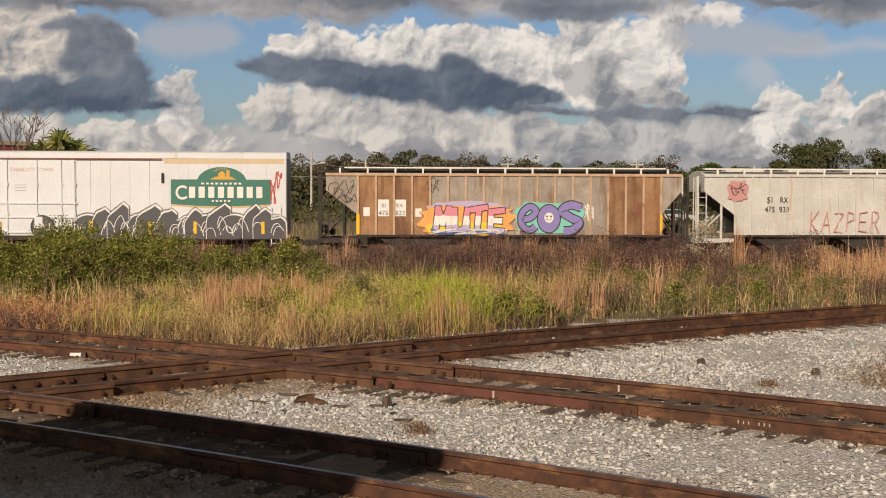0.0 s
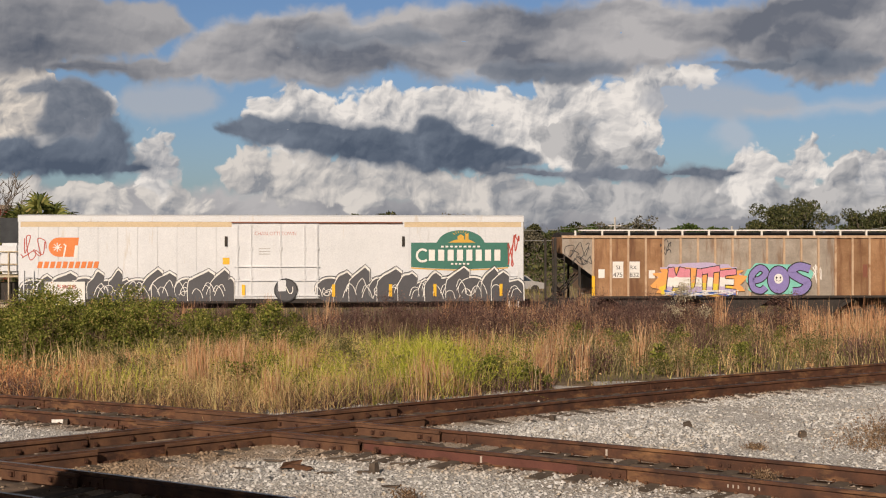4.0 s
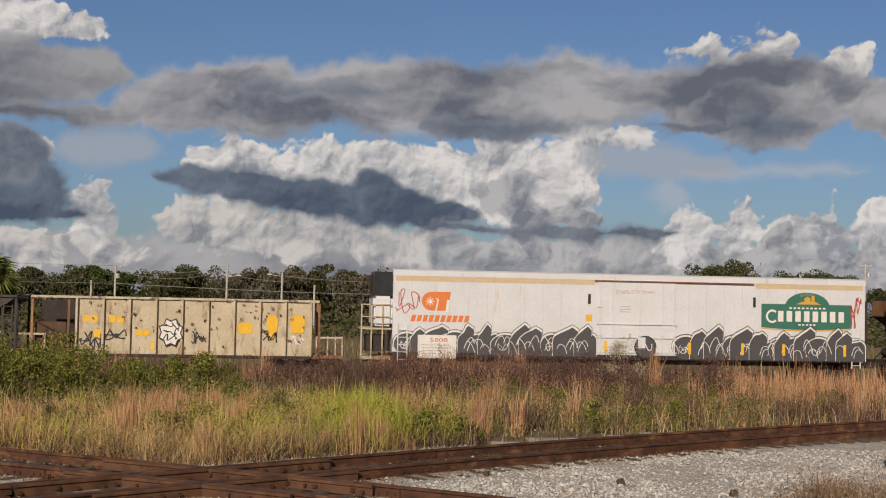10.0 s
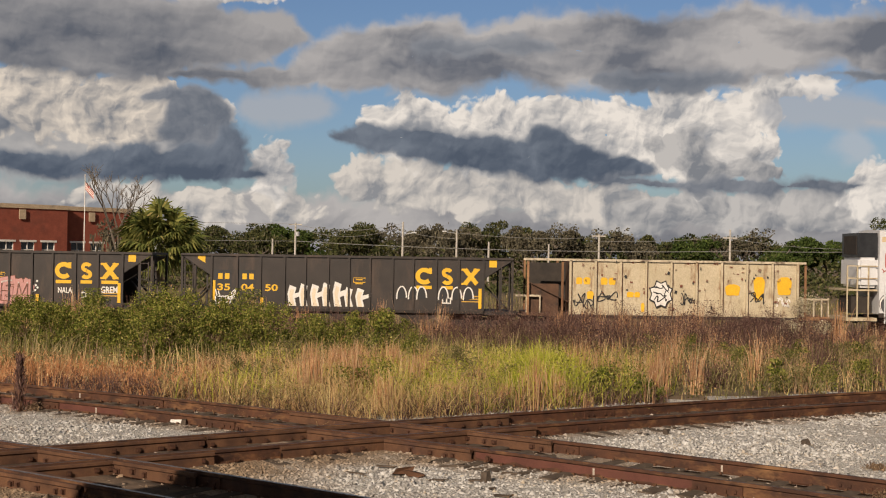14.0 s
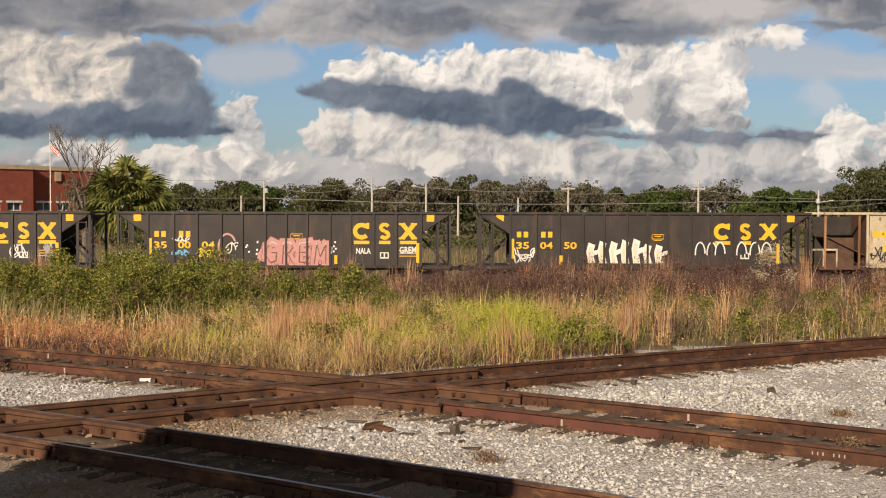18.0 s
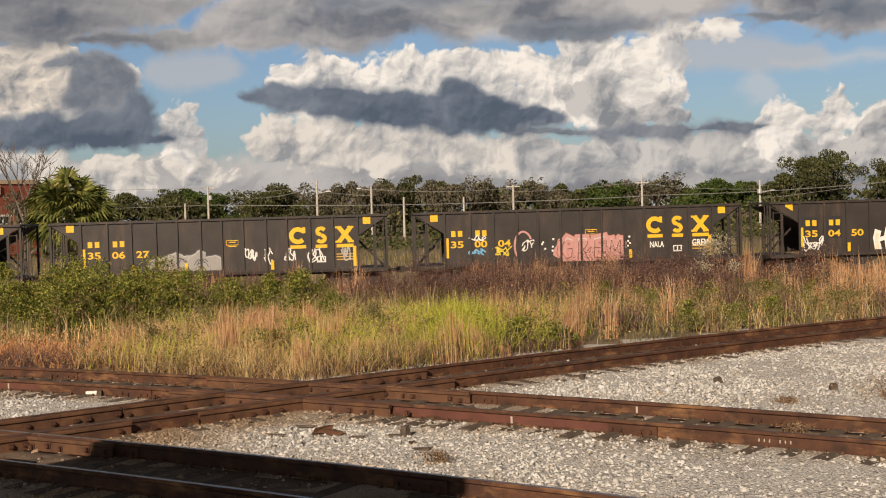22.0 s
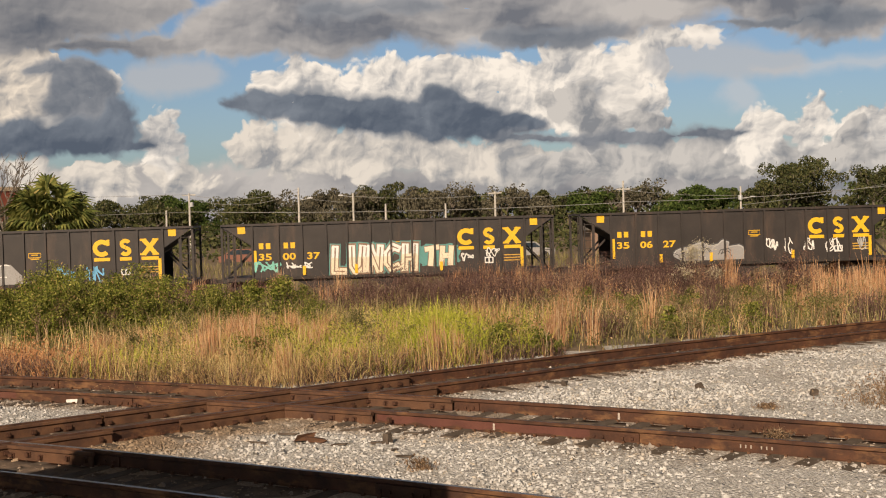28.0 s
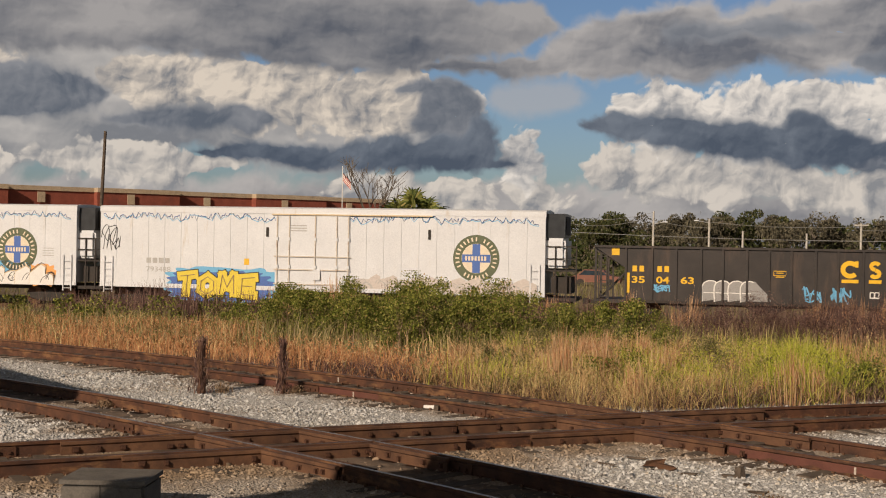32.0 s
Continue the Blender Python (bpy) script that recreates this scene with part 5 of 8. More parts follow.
        decal("graffiti", piece("KAZPER", q(1262), q(1392), 1.42, 2.35, rn, [("rose", 0.055, 0, 1)], 0.3), car, y, "thin pink sprayed angular word")
        decal("graffiti", wildstyle(q(1426), q(1518), 1.4, 2.45, rn, "rose", "black", "black", 5), car, y, "dull pink sprayed letters with black edges")
        decal("graffiti", [("rose", "fill", cloud(q(1120), q(1155), 2.85, 3.75, rn, 7, 0.1))] + [("black", "line", scribble(q(1122), q(1153), 3.1 + 0.25 * k, 3.35 + 0.25 * k, rn, 9), 0.035) for k in range(2)], car, y - 0.003, "pink and black sprayed tag")
        decal("data_plate", [("white", "fill", [(q(1551), 1.55), (q(1564), 1.55), (q(1564), 1.85), (q(1551), 1.85)]), ("black", "fill", [(q(1553), 1.6), (q(1557), 1.6), (q(1557), 1.8), (q(1553), 1.8)]), ("black", "fill", [(q(1558), 1.6), (q(1562), 1.6), (q(1562), 1.8), (q(1558), 1.8)])], car, y)
    CARS.append((car, c0 + h))


def reefer(c0, L, style, label, digits=""):
    top, low, rng = 4.95, 1.22, random.Random(int(L * 10) + len(style))
    h = L / 2
    car = tagged(new("refrigerator_car"), label, "railway wagon", "white refrigerator cars of the train")
    d0, d1 = (9.4, 13.2) if style == "orange" else (8.9, 12.65)
    n, step = 26, L / 26
    for i in range(n):
        a, b = i * step, (i + 1) * step
        if d0 < (a + b) / 2 < d1:
            continue
        part("panel", boxes((-h + a + 0.006, -h + b - 0.006, SIDE, SIDE + 0.04, low, top - 0.28)), M["white"], car)
    part("body", boxes((-h, h, SIDE + 0.02, 1.5, low - 0.05, top - 0.1)), M["white"], car)
    bm = bmesh.new()
    k = [(SIDE - 0.02, top - 0.3), (SIDE - 0.02, top - 0.06), (SIDE + 0.12, top), (0, top + 0.05), (1.4, top), (1.52, top - 0.06), (1.52, top - 0.3)]
    va, vb = ([bm.verts.new((s * (h + 0.02), y, z)) for y, z in k] for s in (-1, 1))
    for i in range(6):
        bm.faces.new((va[i], vb[i], vb[i + 1], va[i + 1]))
    bm.faces.new(va), bm.faces.new(vb[::-1])
    part("roof", bm, M["white"], car)
    part("side_sill", boxes((-h, h, SIDE - 0.03, SIDE + 0.1, low - 0.2, low)), M["under"] if style == "orange" else M["white"], car)
    # plug door with its rods and rails
    door = part("door", boxes((-h + d0 + 0.05, -h + d1 - 0.05, SIDE - 0.04, SIDE + 0.03, low, top - 0.35)), M["white"], car, "white plug door with rust-streaked rods")
    for f in (0.04, 0.2, 0.54, 0.82, 0.97):
        x = -h + d0 + (d1 - d0) * f
        part("locking_rod", boxes((x - 0.025, x + 0.025, SIDE - 0.09, SIDE - 0.05, low + 0.05, top - 0.4)), M["rod"] if style != "orange" else M["white"], door)
        for z in (2.1, 3.4):
            part("rod_bracket", boxes((x - 0.07, x + 0.07, SIDE - 0.1, SIDE - 0.04, z, z + 0.14)), M["white"], door)
    for z in (2.0, 2.62, 1.32):
        part("door_rail", boxes((-h + d0, -h + d1, SIDE - 0.1, SIDE - 0.06, z, z + 0.05)), M["rod"] if style != "orange" else M["white"], door)
    part("latch_box", boxes((-h + d0 + 1.95, -h + d0 + 2.3, SIDE - 0.13, SIDE - 0.05, 1.55, 2.05)), M["white"], door)
    part("door_track", boxes((-h + d0 - 0.1, -h + d1 + (3.9 if style != "orange" else 3.7), SIDE - 0.1, SIDE - 0.02, top - 0.36, top - 0.3)), P["brown"] if style == "orange" else P["tan"], car)
    for x in (-h + d0 - 0.35, -h + d1 + 3.75):
        part("hinge_plate", boxes((x - 0.06, x + 0.06, SIDE - 0.04, SIDE, 3.55, 4.0)), M["under"], car)
    for x in (-h + 0.45, h - 0.45):
        ladder(car, x, SIDE - 0.05, 0.75, 2.5, M["white"], 0.42, 0.33)
    # cooling unit with its platform
    s = -1 if style == "orange" else 1
    e0, e1 = (h, h + 0.85)
    bm = bmesh.new()
    box(bm, min(s * e0, s * e1), max(s * e0, s * e1), -1.25, 1.25, 3.72, 4.82)
    unit = part("cooling_unit", bm, M["cab"], car, "black cooling unit on the end wall")
    bmesh_ = boxes((min(s * e0, s * (e1 + 0.04)), max(s * e0, s * (e1 + 0.04)), -1.35, 1.35, 2.35, 3.72))
    bmesh.ops.bevel(bmesh_, geom=bmesh_.edges[:], offset=0.12, segments=2, affect="EDGES")
    part("housing", bmesh_, M["white"], car)
    part("grille", boxes((min(s * (e1 + 0.0), s * (e1 + 0.03)), max(s * e1, s * (e1 + 0.03)), -0.9, 0.9, 3.85, 4.7)), M["under"], unit)
    a, b = (h + 0.05, h + 1.4)
    pm = M["cream"] if style == "orange" else M["under"]
    part("end_platform", boxes((min(s * a, s * b), max(s * a, s * b), -1.4, 1.4, 2.2, 2.28)), pm, car)
    part("end_sill", boxes((min(s * a, s * b), max(s * a, s * b), -1.4, 1.4, 0.85, 1.0)), pm, car)
    for x in (a + 0.4, a + 0.9, b):
        part("railing_post", boxes((s * x - 0.03, s * x + 0.03, -1.42, -1.36, 0.85, 3.35)), pm, car)
    for z in (2.75, 3.3):
        part("railing_bar", boxes((min(s * a, s * b), max(s * a, s * b), -1.42, -1.37, z, z + 0.05)), pm, car)
    part("fuel_tank", boxes((s * (h + 0.7) - 0.45, s * (h + 0.7) + 0.45, -1.2, 0.6, 1.2, 1.95)), M["under"], car)
    # grey sheet over the white end wall, shade put into its colour
    part("end_shade_wall", boxes((-s * h - 0.03, -s * h + 0.03, -1.45, 1.45, low, top - 0.3)), P["steel"], car)
    underframe(car, h + (0.6 if style == "orange" else 0.5), 2.2, 1.1)
    y = SIDE - 0.006
    U = lambda u: -h + u
    if style == "orange":
        rn = random.Random(3)
        decal("tan_band", [("tan", "fill", [(U(0.1), 4.42), (U(d0 - 0.1), 4.42), (U(d0 - 0.1), 4.65), (U(0.1), 4.65)])], car, y, "tan stripe under the roof")
        decal("tan_band", [("tan", "fill", [(U(17), 4.42), (U(L - 0.1), 4.42), (U(L - 0.1), 4.65), (U(17), 4.65)])], car, y, "tan stripe under the roof")
        lg = [("orange", "fill", [(U(1.75), 3.1), (U(2.5), 3.1), (U(2.62), 3.95), (U(1.75), 3.95)] + oval(U(1.75), 3.525, 0.45, 0.425, 12, 1.57, 3.14)), ("white", "line", [(U(1.95), 3.1), (U(2.05), 3.6), (U(1.95), 3.65)], 0.07), ("white", "fill", [(U(2.38), 3.05), (U(2.55), 3.05), (U(2.6), 3.6), (U(2.45), 3.6)])]
        for k in range(4):
            t = math.pi * k / 4
            lg.append(("white", "line", [(U(1.68) - 0.2 * math.cos(t), 3.52 - 0.2 * math.sin(t)), (U(1.68) + 0.2 * math.cos(t), 3.52 + 0.2 * math.sin(t))], 0.04))
        decal("emblem", lg, car, y, "orange rounded emblem with a white star")
        decal("emblem_block", [("orange", "fill", b) for b in bars_row(U(0.8), U(3.5), 2.6, 0.29, 10, 0.28, 0.25)], car, y, "orange slanted bars")
        letters("CHARLOTTETOWN", U(10.3), 4.05, 0.16, P["rose"], car, SIDE - 0.046, fit=1.85)
        decal("stencil", [("dull", "line", [(U(10.5), 3.45 - 0.12 * k), (U(11.0), 3.45 - 0.12 * k)], 0.035) for k in range(3)], car, SIDE - 0.046)
        decal("graffiti", wildstyle(U(0.35), U(9.2), low - 0.1, 2.55, rn, "grey", "white", "white", 12) + wildstyle(U(13.3), U(22.0), low - 0.15, 2.65, rn, "grey", "white", "white", 12), car, y - 0.004, "dark grey sprayed letterforms with white edges along the car's foot")
        decal("graffiti", [("grey", "fill", oval(U(11.7), 1.6, 0.5, 0.5, 20)), ("black", "line", oval(U(11.7), 1.6, 0.5, 0.5, 20), 0.06), ("white", "line", scribble(U(11.4), U(12), 1.5, 1.75, rn, 7), 0.04)], car, SIDE - 0.12)
        yy = y - 0.085
        part("number_board", boxes((U(1.15), U(2.9), yy - 0.02, SIDE, 0.95, 2.0)), P["white"], car, "white board with a red number")
        letters(digits, U(1.68), 1.7, 0.17, P["red"], car, yy - 0.026, "number", fit=0.8)
        for k in range(4):
            decal("stencil", [("dull", "line", [(U(1.3), 1.55 - 0.13 * k), (U(2.6 - 0.2 * k), 1.55 - 0.13 * k)], 0.03)], car, yy - 0.026)
        tag(car, U(0.1), 3.1, 1.1, 0.8, "red", y, rn, 2, 0.04)
        tag(car, U(21.7), 2.9, 0.5, 1.0, "red", y, rn, 2, 0.05)
        decal("reflector_square", [("yellow", "fill", [(U(8.9), 2.75), (U(9.2), 2.75), (U(9.2), 3.05), (U(8.9), 3.05)])], car, y)
        for u in (9.75, 13.75, 16.3, 18.3, 21.3):
            decal("reflector_strip", [("yellow", "fill", [(U(u), 1.3), (U(u + 0.14), 1.3), (U(u + 0.14), 1.85), (U(u), 1.85)])], car, yy)
        sign = [("green", "fill", [(U(17.3), 2.62)] + [(U(17.3 + 4.4 * k / 12), 2.62 - 0.1 * math.sin(math.pi * k / 12)) for k in range(1, 12)] + [(U(21.75), 2.62), (U(21.75), 3.72), (U(17.3), 3.72)]),
                ("green", "fill", oval(U(19.55), 3.6, 1.1, 0.68, 20, 0, 3.1416)), ("gold", "line", [(U(17.3 + 4.4 * k / 12), 2.58 - 0.1 * math.sin(math.pi * k / 12)) for k in range(13)], 0.05),
                ("gold", "fill", [(U(19.0), 3.72), (U(20.2), 3.72), (U(19.95), 3.85), (U(19.3), 3.85)]), ("gold", "fill", [(U(19.4), 3.8), (U(19.7), 3.8), (U(19.7), 4.0), (U(19.55), 4.1), (U(19.4), 4.0)]), ("gold", "fill", [(U(19.75), 3.8), (U(19.9), 3.8), (U(19.9), 4.12), (U(19.75), 4.12)])]
        for k in range(7):
            t = math.pi * (0.25 + 0.5 * k / 6)
            sign.append(("gold", "line", [(U(19.55) + 0.35 * math.cos(t), 3.85 + 0.3 * math.sin(t)), (U(19.55) + 0.5 * math.cos(t), 3.85 + 0.42 * math.sin(t))], 0.025))
        sign += [("white", "fill", b) for b in bars_row(U(18.1), U(21.5), 2.9, 0.5, 8, 0.36)] + [("white", "line", oval(U(17.82), 3.14, 0.26, 0.27, 14, 0.8, 4.7), 0.1)]
        sign += [("white", "fill", b) for b in bars_row(U(18.65), U(20.5), 3.5, 0.08, 9, 0.4)] + [("white", "fill", b) for b in bars_row(U(19.1), U(20.0), 2.72, 0.08, 5, 0.4)]
        decal("painted_sign", sign, car, y, "green sign with white bars and a golden farm emblem")
    else:
        rn = random.Random(11)
        zig, u = [], 0.15
        while u < L - 0.3:
            swag = 0.13 * abs(math.sin(u * 0.72))
            zig.append((U(u), 4.36 + swag + rn.choice((-0.1, 0.0, 0.06, 0.16)) + rn.uniform(-0.04, 0.04)))
            u += rn.uniform(0.05, 0.13)
        decal("graffiti", [("sky", "line", [(a, b - 0.06) for a, b in zig[::2]], 0.035), ("blue", "line", zig, 0.03), ("black", "line", [(a + 0.01, b - 0.015) for a, b in zig], 0.02)], car, y, "blue and black jagged sprayed line under the roof")
        u0, w0 = U(18.6), 2.72
        em = [("olive", "fill", oval(u0, w0, 1.08, 1.08, 40)), ("cream", "fill", oval(u0, w0, 0.68, 0.68, 32)), ("blue", "fill", [(u0 - 0.18, w0 - 0.66), (u0 + 0.18, w0 - 0.66), (u0 + 0.18, w0 + 0.66), (u0 - 0.18, w0 + 0.66)]), ("blue", "fill", [(u0 - 0.66, w0 - 0.18), (u0 + 0.66, w0 - 0.18), (u0 + 0.66, w0 + 0.18), (u0 - 0.66, w0 + 0.18)])]
        em += [("cream", "fill", b) for b in bars_row(u0 - 0.52, u0 + 0.52, w0 - 0.1, 0.2, 7, 0.35)]
        for k in range(26):
            t = radians(205 - 230 * k / 18) if k < 19 else radians(235 + 70 * (k - 19) / 6)
            if k in (10,):
                continue
            c, s_ = math.cos(t), math.sin(t)
            em.append(("cream", "line", [(u0 + 0.79 * c, w0 + 0.79 * s_), (u0 + 0.97 * c, w0 + 0.97 * s_)], 0.07))
        decal("emblem", em, car, y, "round green emblem with a blue cross")
        decal("emblem_block", [("dull", "fill", b) for b in bars_row(U(2.42), U(3.7), 2.2, 0.25, 4, 0.25)], car, y)
        decal("reflector_square", [("yellow", "fill", [(U(7.4), 2.2), (U(7.65), 2.2), (U(7.65), 2.5), (U(7.4), 2.5)])], car, y)
        decal("stencil", [("dull", "line", [(U(9.7), 4.1 - 0.12 * k), (U(10.5), 4.1 - 0.12 * k)], 0.05) for k in range(3)], car, SIDE - 0.046)
        if digits:
            letters(digits, U(2.4), 1.78, 0.25, P["dull"], car, y, "number", fit=1.25)
            decal("spray_cloud", [("sky", "fill", cloud(U(3.5), U(9.3), 0.45, 2.05, rn, 12, 0.07)), ("blue", "fill", cloud(U(3.6), U(8.8), 0.45, 1.85, rn, 14, 0.07))], car, y, "blue sprayed cloud")
            outlined("TOME", U(4.0), 0.78, 0.88, 4.1, car, y - 0.004, "yellow sprayed word with a dark edge", [("black", 0.52, 0, 1), ("lemon", 0.43, 0, 1), ("umber", 0.03, 0, 1)], None, 0.3)
            tag(car, U(0.05), 2.9, 1.0, 0.9, "black", y, rn, 3, 0.035)
            decal("graffiti", wildstyle(U(12.8), U(17.0), 1.15, 1.95, rn, "haze", "dull", None, 6) + wildstyle(U(16.8), U(21.2), 1.1, 1.9, rn, "haze", "dull", None, 6), car, y, "faint grey-pink sprayed outlines")
        else:
            decal("graffiti", [("sky", "fill", cloud(U(L - 6), U(L - 2.2), 1.1, 2.2, rn, 11, 0.09)), ("flame", "fill", cloud(U(L - 2.5), U(L - 1.1), 0.95, 2.0, rn, 9, 0.1))] + wildstyle(U(L - 5.6), U(L - 1.6), 1.0, 2.0, rn, "white", "black", "tan", 6), car, y, "blue, white and orange sprayed letters")
            decal("stencil", [("dull", "line", [(U(L - 1.8), 2.45 + 0.12 * k), (U(L - 1.2), 2.45 + 0.12 * k)], 0.03) for k in range(4)], car, y)
    CARS.append((car, c0 + h))


def gondola(c0):
    L, top, low, rng = 12.9, 3.45, 0.95, random.Random(21)
    h = L / 2
    car = tagged(new("gondola_car"), "cream gondola wagon with rust-eaten ribs and graffiti", "railway wagon")
    r0, step = -h + 2.15, 1.132
    for i in range(9):
        part("panel", boxes((r0 + step * i, r0 + step * (i + 1), SIDE, SIDE + 0.03, low, top - 0.1)), M["cream"], car)
    for i in range(10):
        rib = part("rib", boxes((r0 + step * i - 0.055, r0 + step * i + 0.04, SIDE - 0.1, SIDE, low, top - 0.06)), M["cream"], car)
        # dark strip on each rib's right side: rust and shade in one colour
        part("rust_edge", boxes((r0 + step * i + 0.04, r0 + step * i + 0.075, SIDE - 0.085, SIDE, low, top - 0.06)), M["dark_rust"], rib, "dark side strip, rust and shade put into one colour")
    part("top_chord", boxes((-h + 0.2, h - 0.2, SIDE - 0.1, SIDE + 0.06, top - 0.1, top), (-h + 0.2, h - 0.2, 1.44, 1.6, top - 0.1, top)), M["chipped"], car)
    part("side_sill", boxes((r0, r0 + 9 * step, SIDE - 0.05, SIDE + 0.1, low - 0.12, low)), M["under"], car)
    part("far_side", boxes((r0, r0 + 9 * step, 1.47, 1.5, low, top - 0.1)), M["cream"], car)
    part("end_wall", boxes((r0 - 0.04, r0 + 0.02, -1.47, 1.47, low, top - 0.1)), M["dark_rust"], car)
    part("end_wall", boxes((r0 + 9 * step - 0.02, r0 + 9 * step + 0.04, -1.47, 1.47, low, top - 0.1)), M["rust_panel"], car)
    bm = bmesh.new()
    sheet(bm, (-h + 0.4, 2.35), (r0, 1.5), -1.35, 1.35)
    box(bm, -h + 0.35, r0 - 0.5, -1.2, -1.1, 0.9, 2.3)
    part("end_bulkhead", bm, M["dark_rust"], car, "brown rusted end bulkhead")
    # added dark sheet: draws the shade of the opening, no part of the wagon
    part("end_screen", boxes((-h + 0.3, r0 - 0.05, 0.5, 0.56, 1.0, 3.25)), M["under"], car, "dark sheet standing for the shade inside the open end")
    for x in (-h + 0.25, r0 - 0.35, h - 0.2):
        for y in (SIDE, 1.43):
            part("corner_post", boxes((x - 0.05, x + 0.05, y, y + 0.07, 0.9, top - 0.1)), M["rust_panel"], car)
    part("end_sill", boxes((-h, r0, -1.45, 1.45, 0.85, 1.0)), M["dark_rust"], car)
    part("end_sill", boxes((r0 + 9 * step, h + 0.9, -1.45, 1.45, 0.85, 1.0)), M["rust_panel"], car)
    for x, z in ((h - 0.3, 1.85), (h + 0.2, 1.85), (h + 0.55, 1.85), (h + 0.85, 1.85), (-h + 0.2, 1.8), (-h + 0.8, 1.8)):
        part("grab_post", boxes((x - 0.03, x + 0.03, -1.45, -1.38, 1.0, z)), M["chipped"], car)
    part("grab_rail", boxes((h - 0.3, h + 0.85, -1.45, -1.4, 1.75, 1.83)), M["chipped"], car)
    part("grab_rail", boxes((-h - 0.3, -h + 0.85, -1.45, -1.4, 1.72, 1.8)), M["chipped"], car)
    part("floor", boxes((r0, r0 + 9 * step, -1.45, 1.45, 0.85, 1.0)), M["under"], car)
    underframe(car, h + 0.3)
    y = SIDE - 0.006
    X = lambda px: r0 + (px - 689) * 0.0257
    pt = []
    for a, b, w0, w1 in ((699, 710, 2.3, 2.62), (712, 724, 2.3, 2.62), (742, 754, 2.3, 2.62), (756, 768, 2.3, 2.62), (788, 800, 1.75, 2.0), (801, 811, 1.75, 2.0), (718, 730, 1.65, 2.0), (813, 819, 1.1, 1.5), (960, 985, 1.9, 2.4), (1009, 1028, 2.0, 2.75), (1009, 1025, 1.7, 2.1), (1050, 1075, 1.95, 2.75)):
        pt.append(("yellow", "fill", cloud(X(a), X(b), w0, w1, rng, 5, 0.05)))
    decal("worn_patch", pt, car, y, "worn yellow paint patches")
    for a, wd, w, hh in ((695, 0.9, 1.25, 0.55), (737, 0.9, 1.6, 0.4), (1000, 0.7, 1.6, 0.4), (1050, 0.6, 1.4, 0.4), (880, 0.8, 1.5, 0.4)):
        tag(car, X(a), w, wd, hh, "black" if a < 1040 else "white", y - 0.02, rng, 2, 0.05)
    star, c = [], (X(847), 1.92)
    for i in range(16):
        t, r = 6.2832 * i / 16, (0.68 if i % 2 else 0.52)
        star.append((c[0] + r * 0.85 * math.cos(t), c[1] + r * math.sin(t)))
    small = [(c[0] + (u - c[0]) * 0.88, c[1] + (w - c[1]) * 0.88) for u, w in star]
    decal("graffiti", [("black", "fill", star), ("white", "fill", small)] + [("black", "line", scribble(c[0] - 0.35, c[0] + 0.35, c[1] - 0.32 + 0.24 * k, c[1] - 0.1 + 0.24 * k, rng, 9), 0.045) for k in range(3)], car, SIDE - 0.106, "black and white sprayed star badge")
    rust = []
    for _ in range(80):
        u, w = rng.uniform(r0, r0 + 9 * step), low + 0.1 + (top - low - 0.25) * rng.random() ** 0.6
        rust.append((rng.choice(("brown", "umber", "black")), "fill", cloud(u, u + rng.uniform(0.03, 0.13), w, w + rng.uniform(0.03, 0.15), rng, 4, 0.25)))
    decal("rust_chips", rust, car, y - 0.03, "rust-brown chips in the paint")
    CARS.append((car, c0 + h))


covered_hopper(126.4, ("475", "933"), "pale", "pale grey covered hopper wagon with pink graffiti")
covered_hopper(109.2, ("475", "832"), "rusty", "rust-streaked grey covered hopper wagon with bright graffiti")
reefer(85.4, 22.4, "orange", "white refrigerator wagon with a green sign and grey graffiti", "5808")
gondola(69.4)
open_hopper(54.0, ("35", "04", "50"), random.Random(1), extras_450, "black open hopper wagon with cream and white graffiti", True)
open_hopper(37.72, ("35", "00", "04"), random.Random(2), extras_004, "black open hopper wagon with dusky pink graffiti")
open_hopper(21.55, ("35", "06", "27"), random.Random(3), extras_627, "black open hopper wagon with chalky white graffiti")
open_hopper(5.34, ("35", "00", "37"), random.Random(4), extras_037, "black open hopper wagon with a cream and teal graffiti word")
open_hopper(-10.86, ("35", "04", "63"), random.Random(5), extras_463, "black open hopper wagon with silver and blue graffiti")
reefer(-34.86, 21.77, "round", "white refrigerator wagon with a round emblem and yellow graffiti", "793488")
reefer(-57.9, 21.77, "round", "white refrigerator wagon with a round emblem and orange graffiti")

# ---- plants of the field ----
def plant_material(name, stops, through=0.11, rough=0.8):
    m, n, l, p = nodes_of(name)
    r = n.new("ShaderNodeNewGeometry").outputs["Random Per Island"]
    co = n.new("ShaderNodeTexCoord").outputs["Object"]
    col = ramp(n, l, r, stops)
    col = mix(n, l, 0.55, col, ramp(n, l, noise_node(n, l, co, 1.5, 5), [(0.32, (0.2,) * 3), (0.68, (0.8,) * 3)]), "OVERLAY")
    l.new(col, p.inputs["Base Color"])
    p.inputs["Roughness"].default_value = rough
    p.inputs["Specular IOR Level"].default_value = 0.2
    tr, mx, out = n.new("ShaderNodeBsdfTranslucent"), n.new("ShaderNodeMixShader"), n["Material Output"]
    l.new(col, tr.inputs[0])
    mx.inputs[0].default_value = through
    l.new(p.outputs[0], mx.inputs[1]), l.new(tr.outputs[0], mx.inputs[2]), l.new(mx.outputs[0], out.inputs[0])
    return m


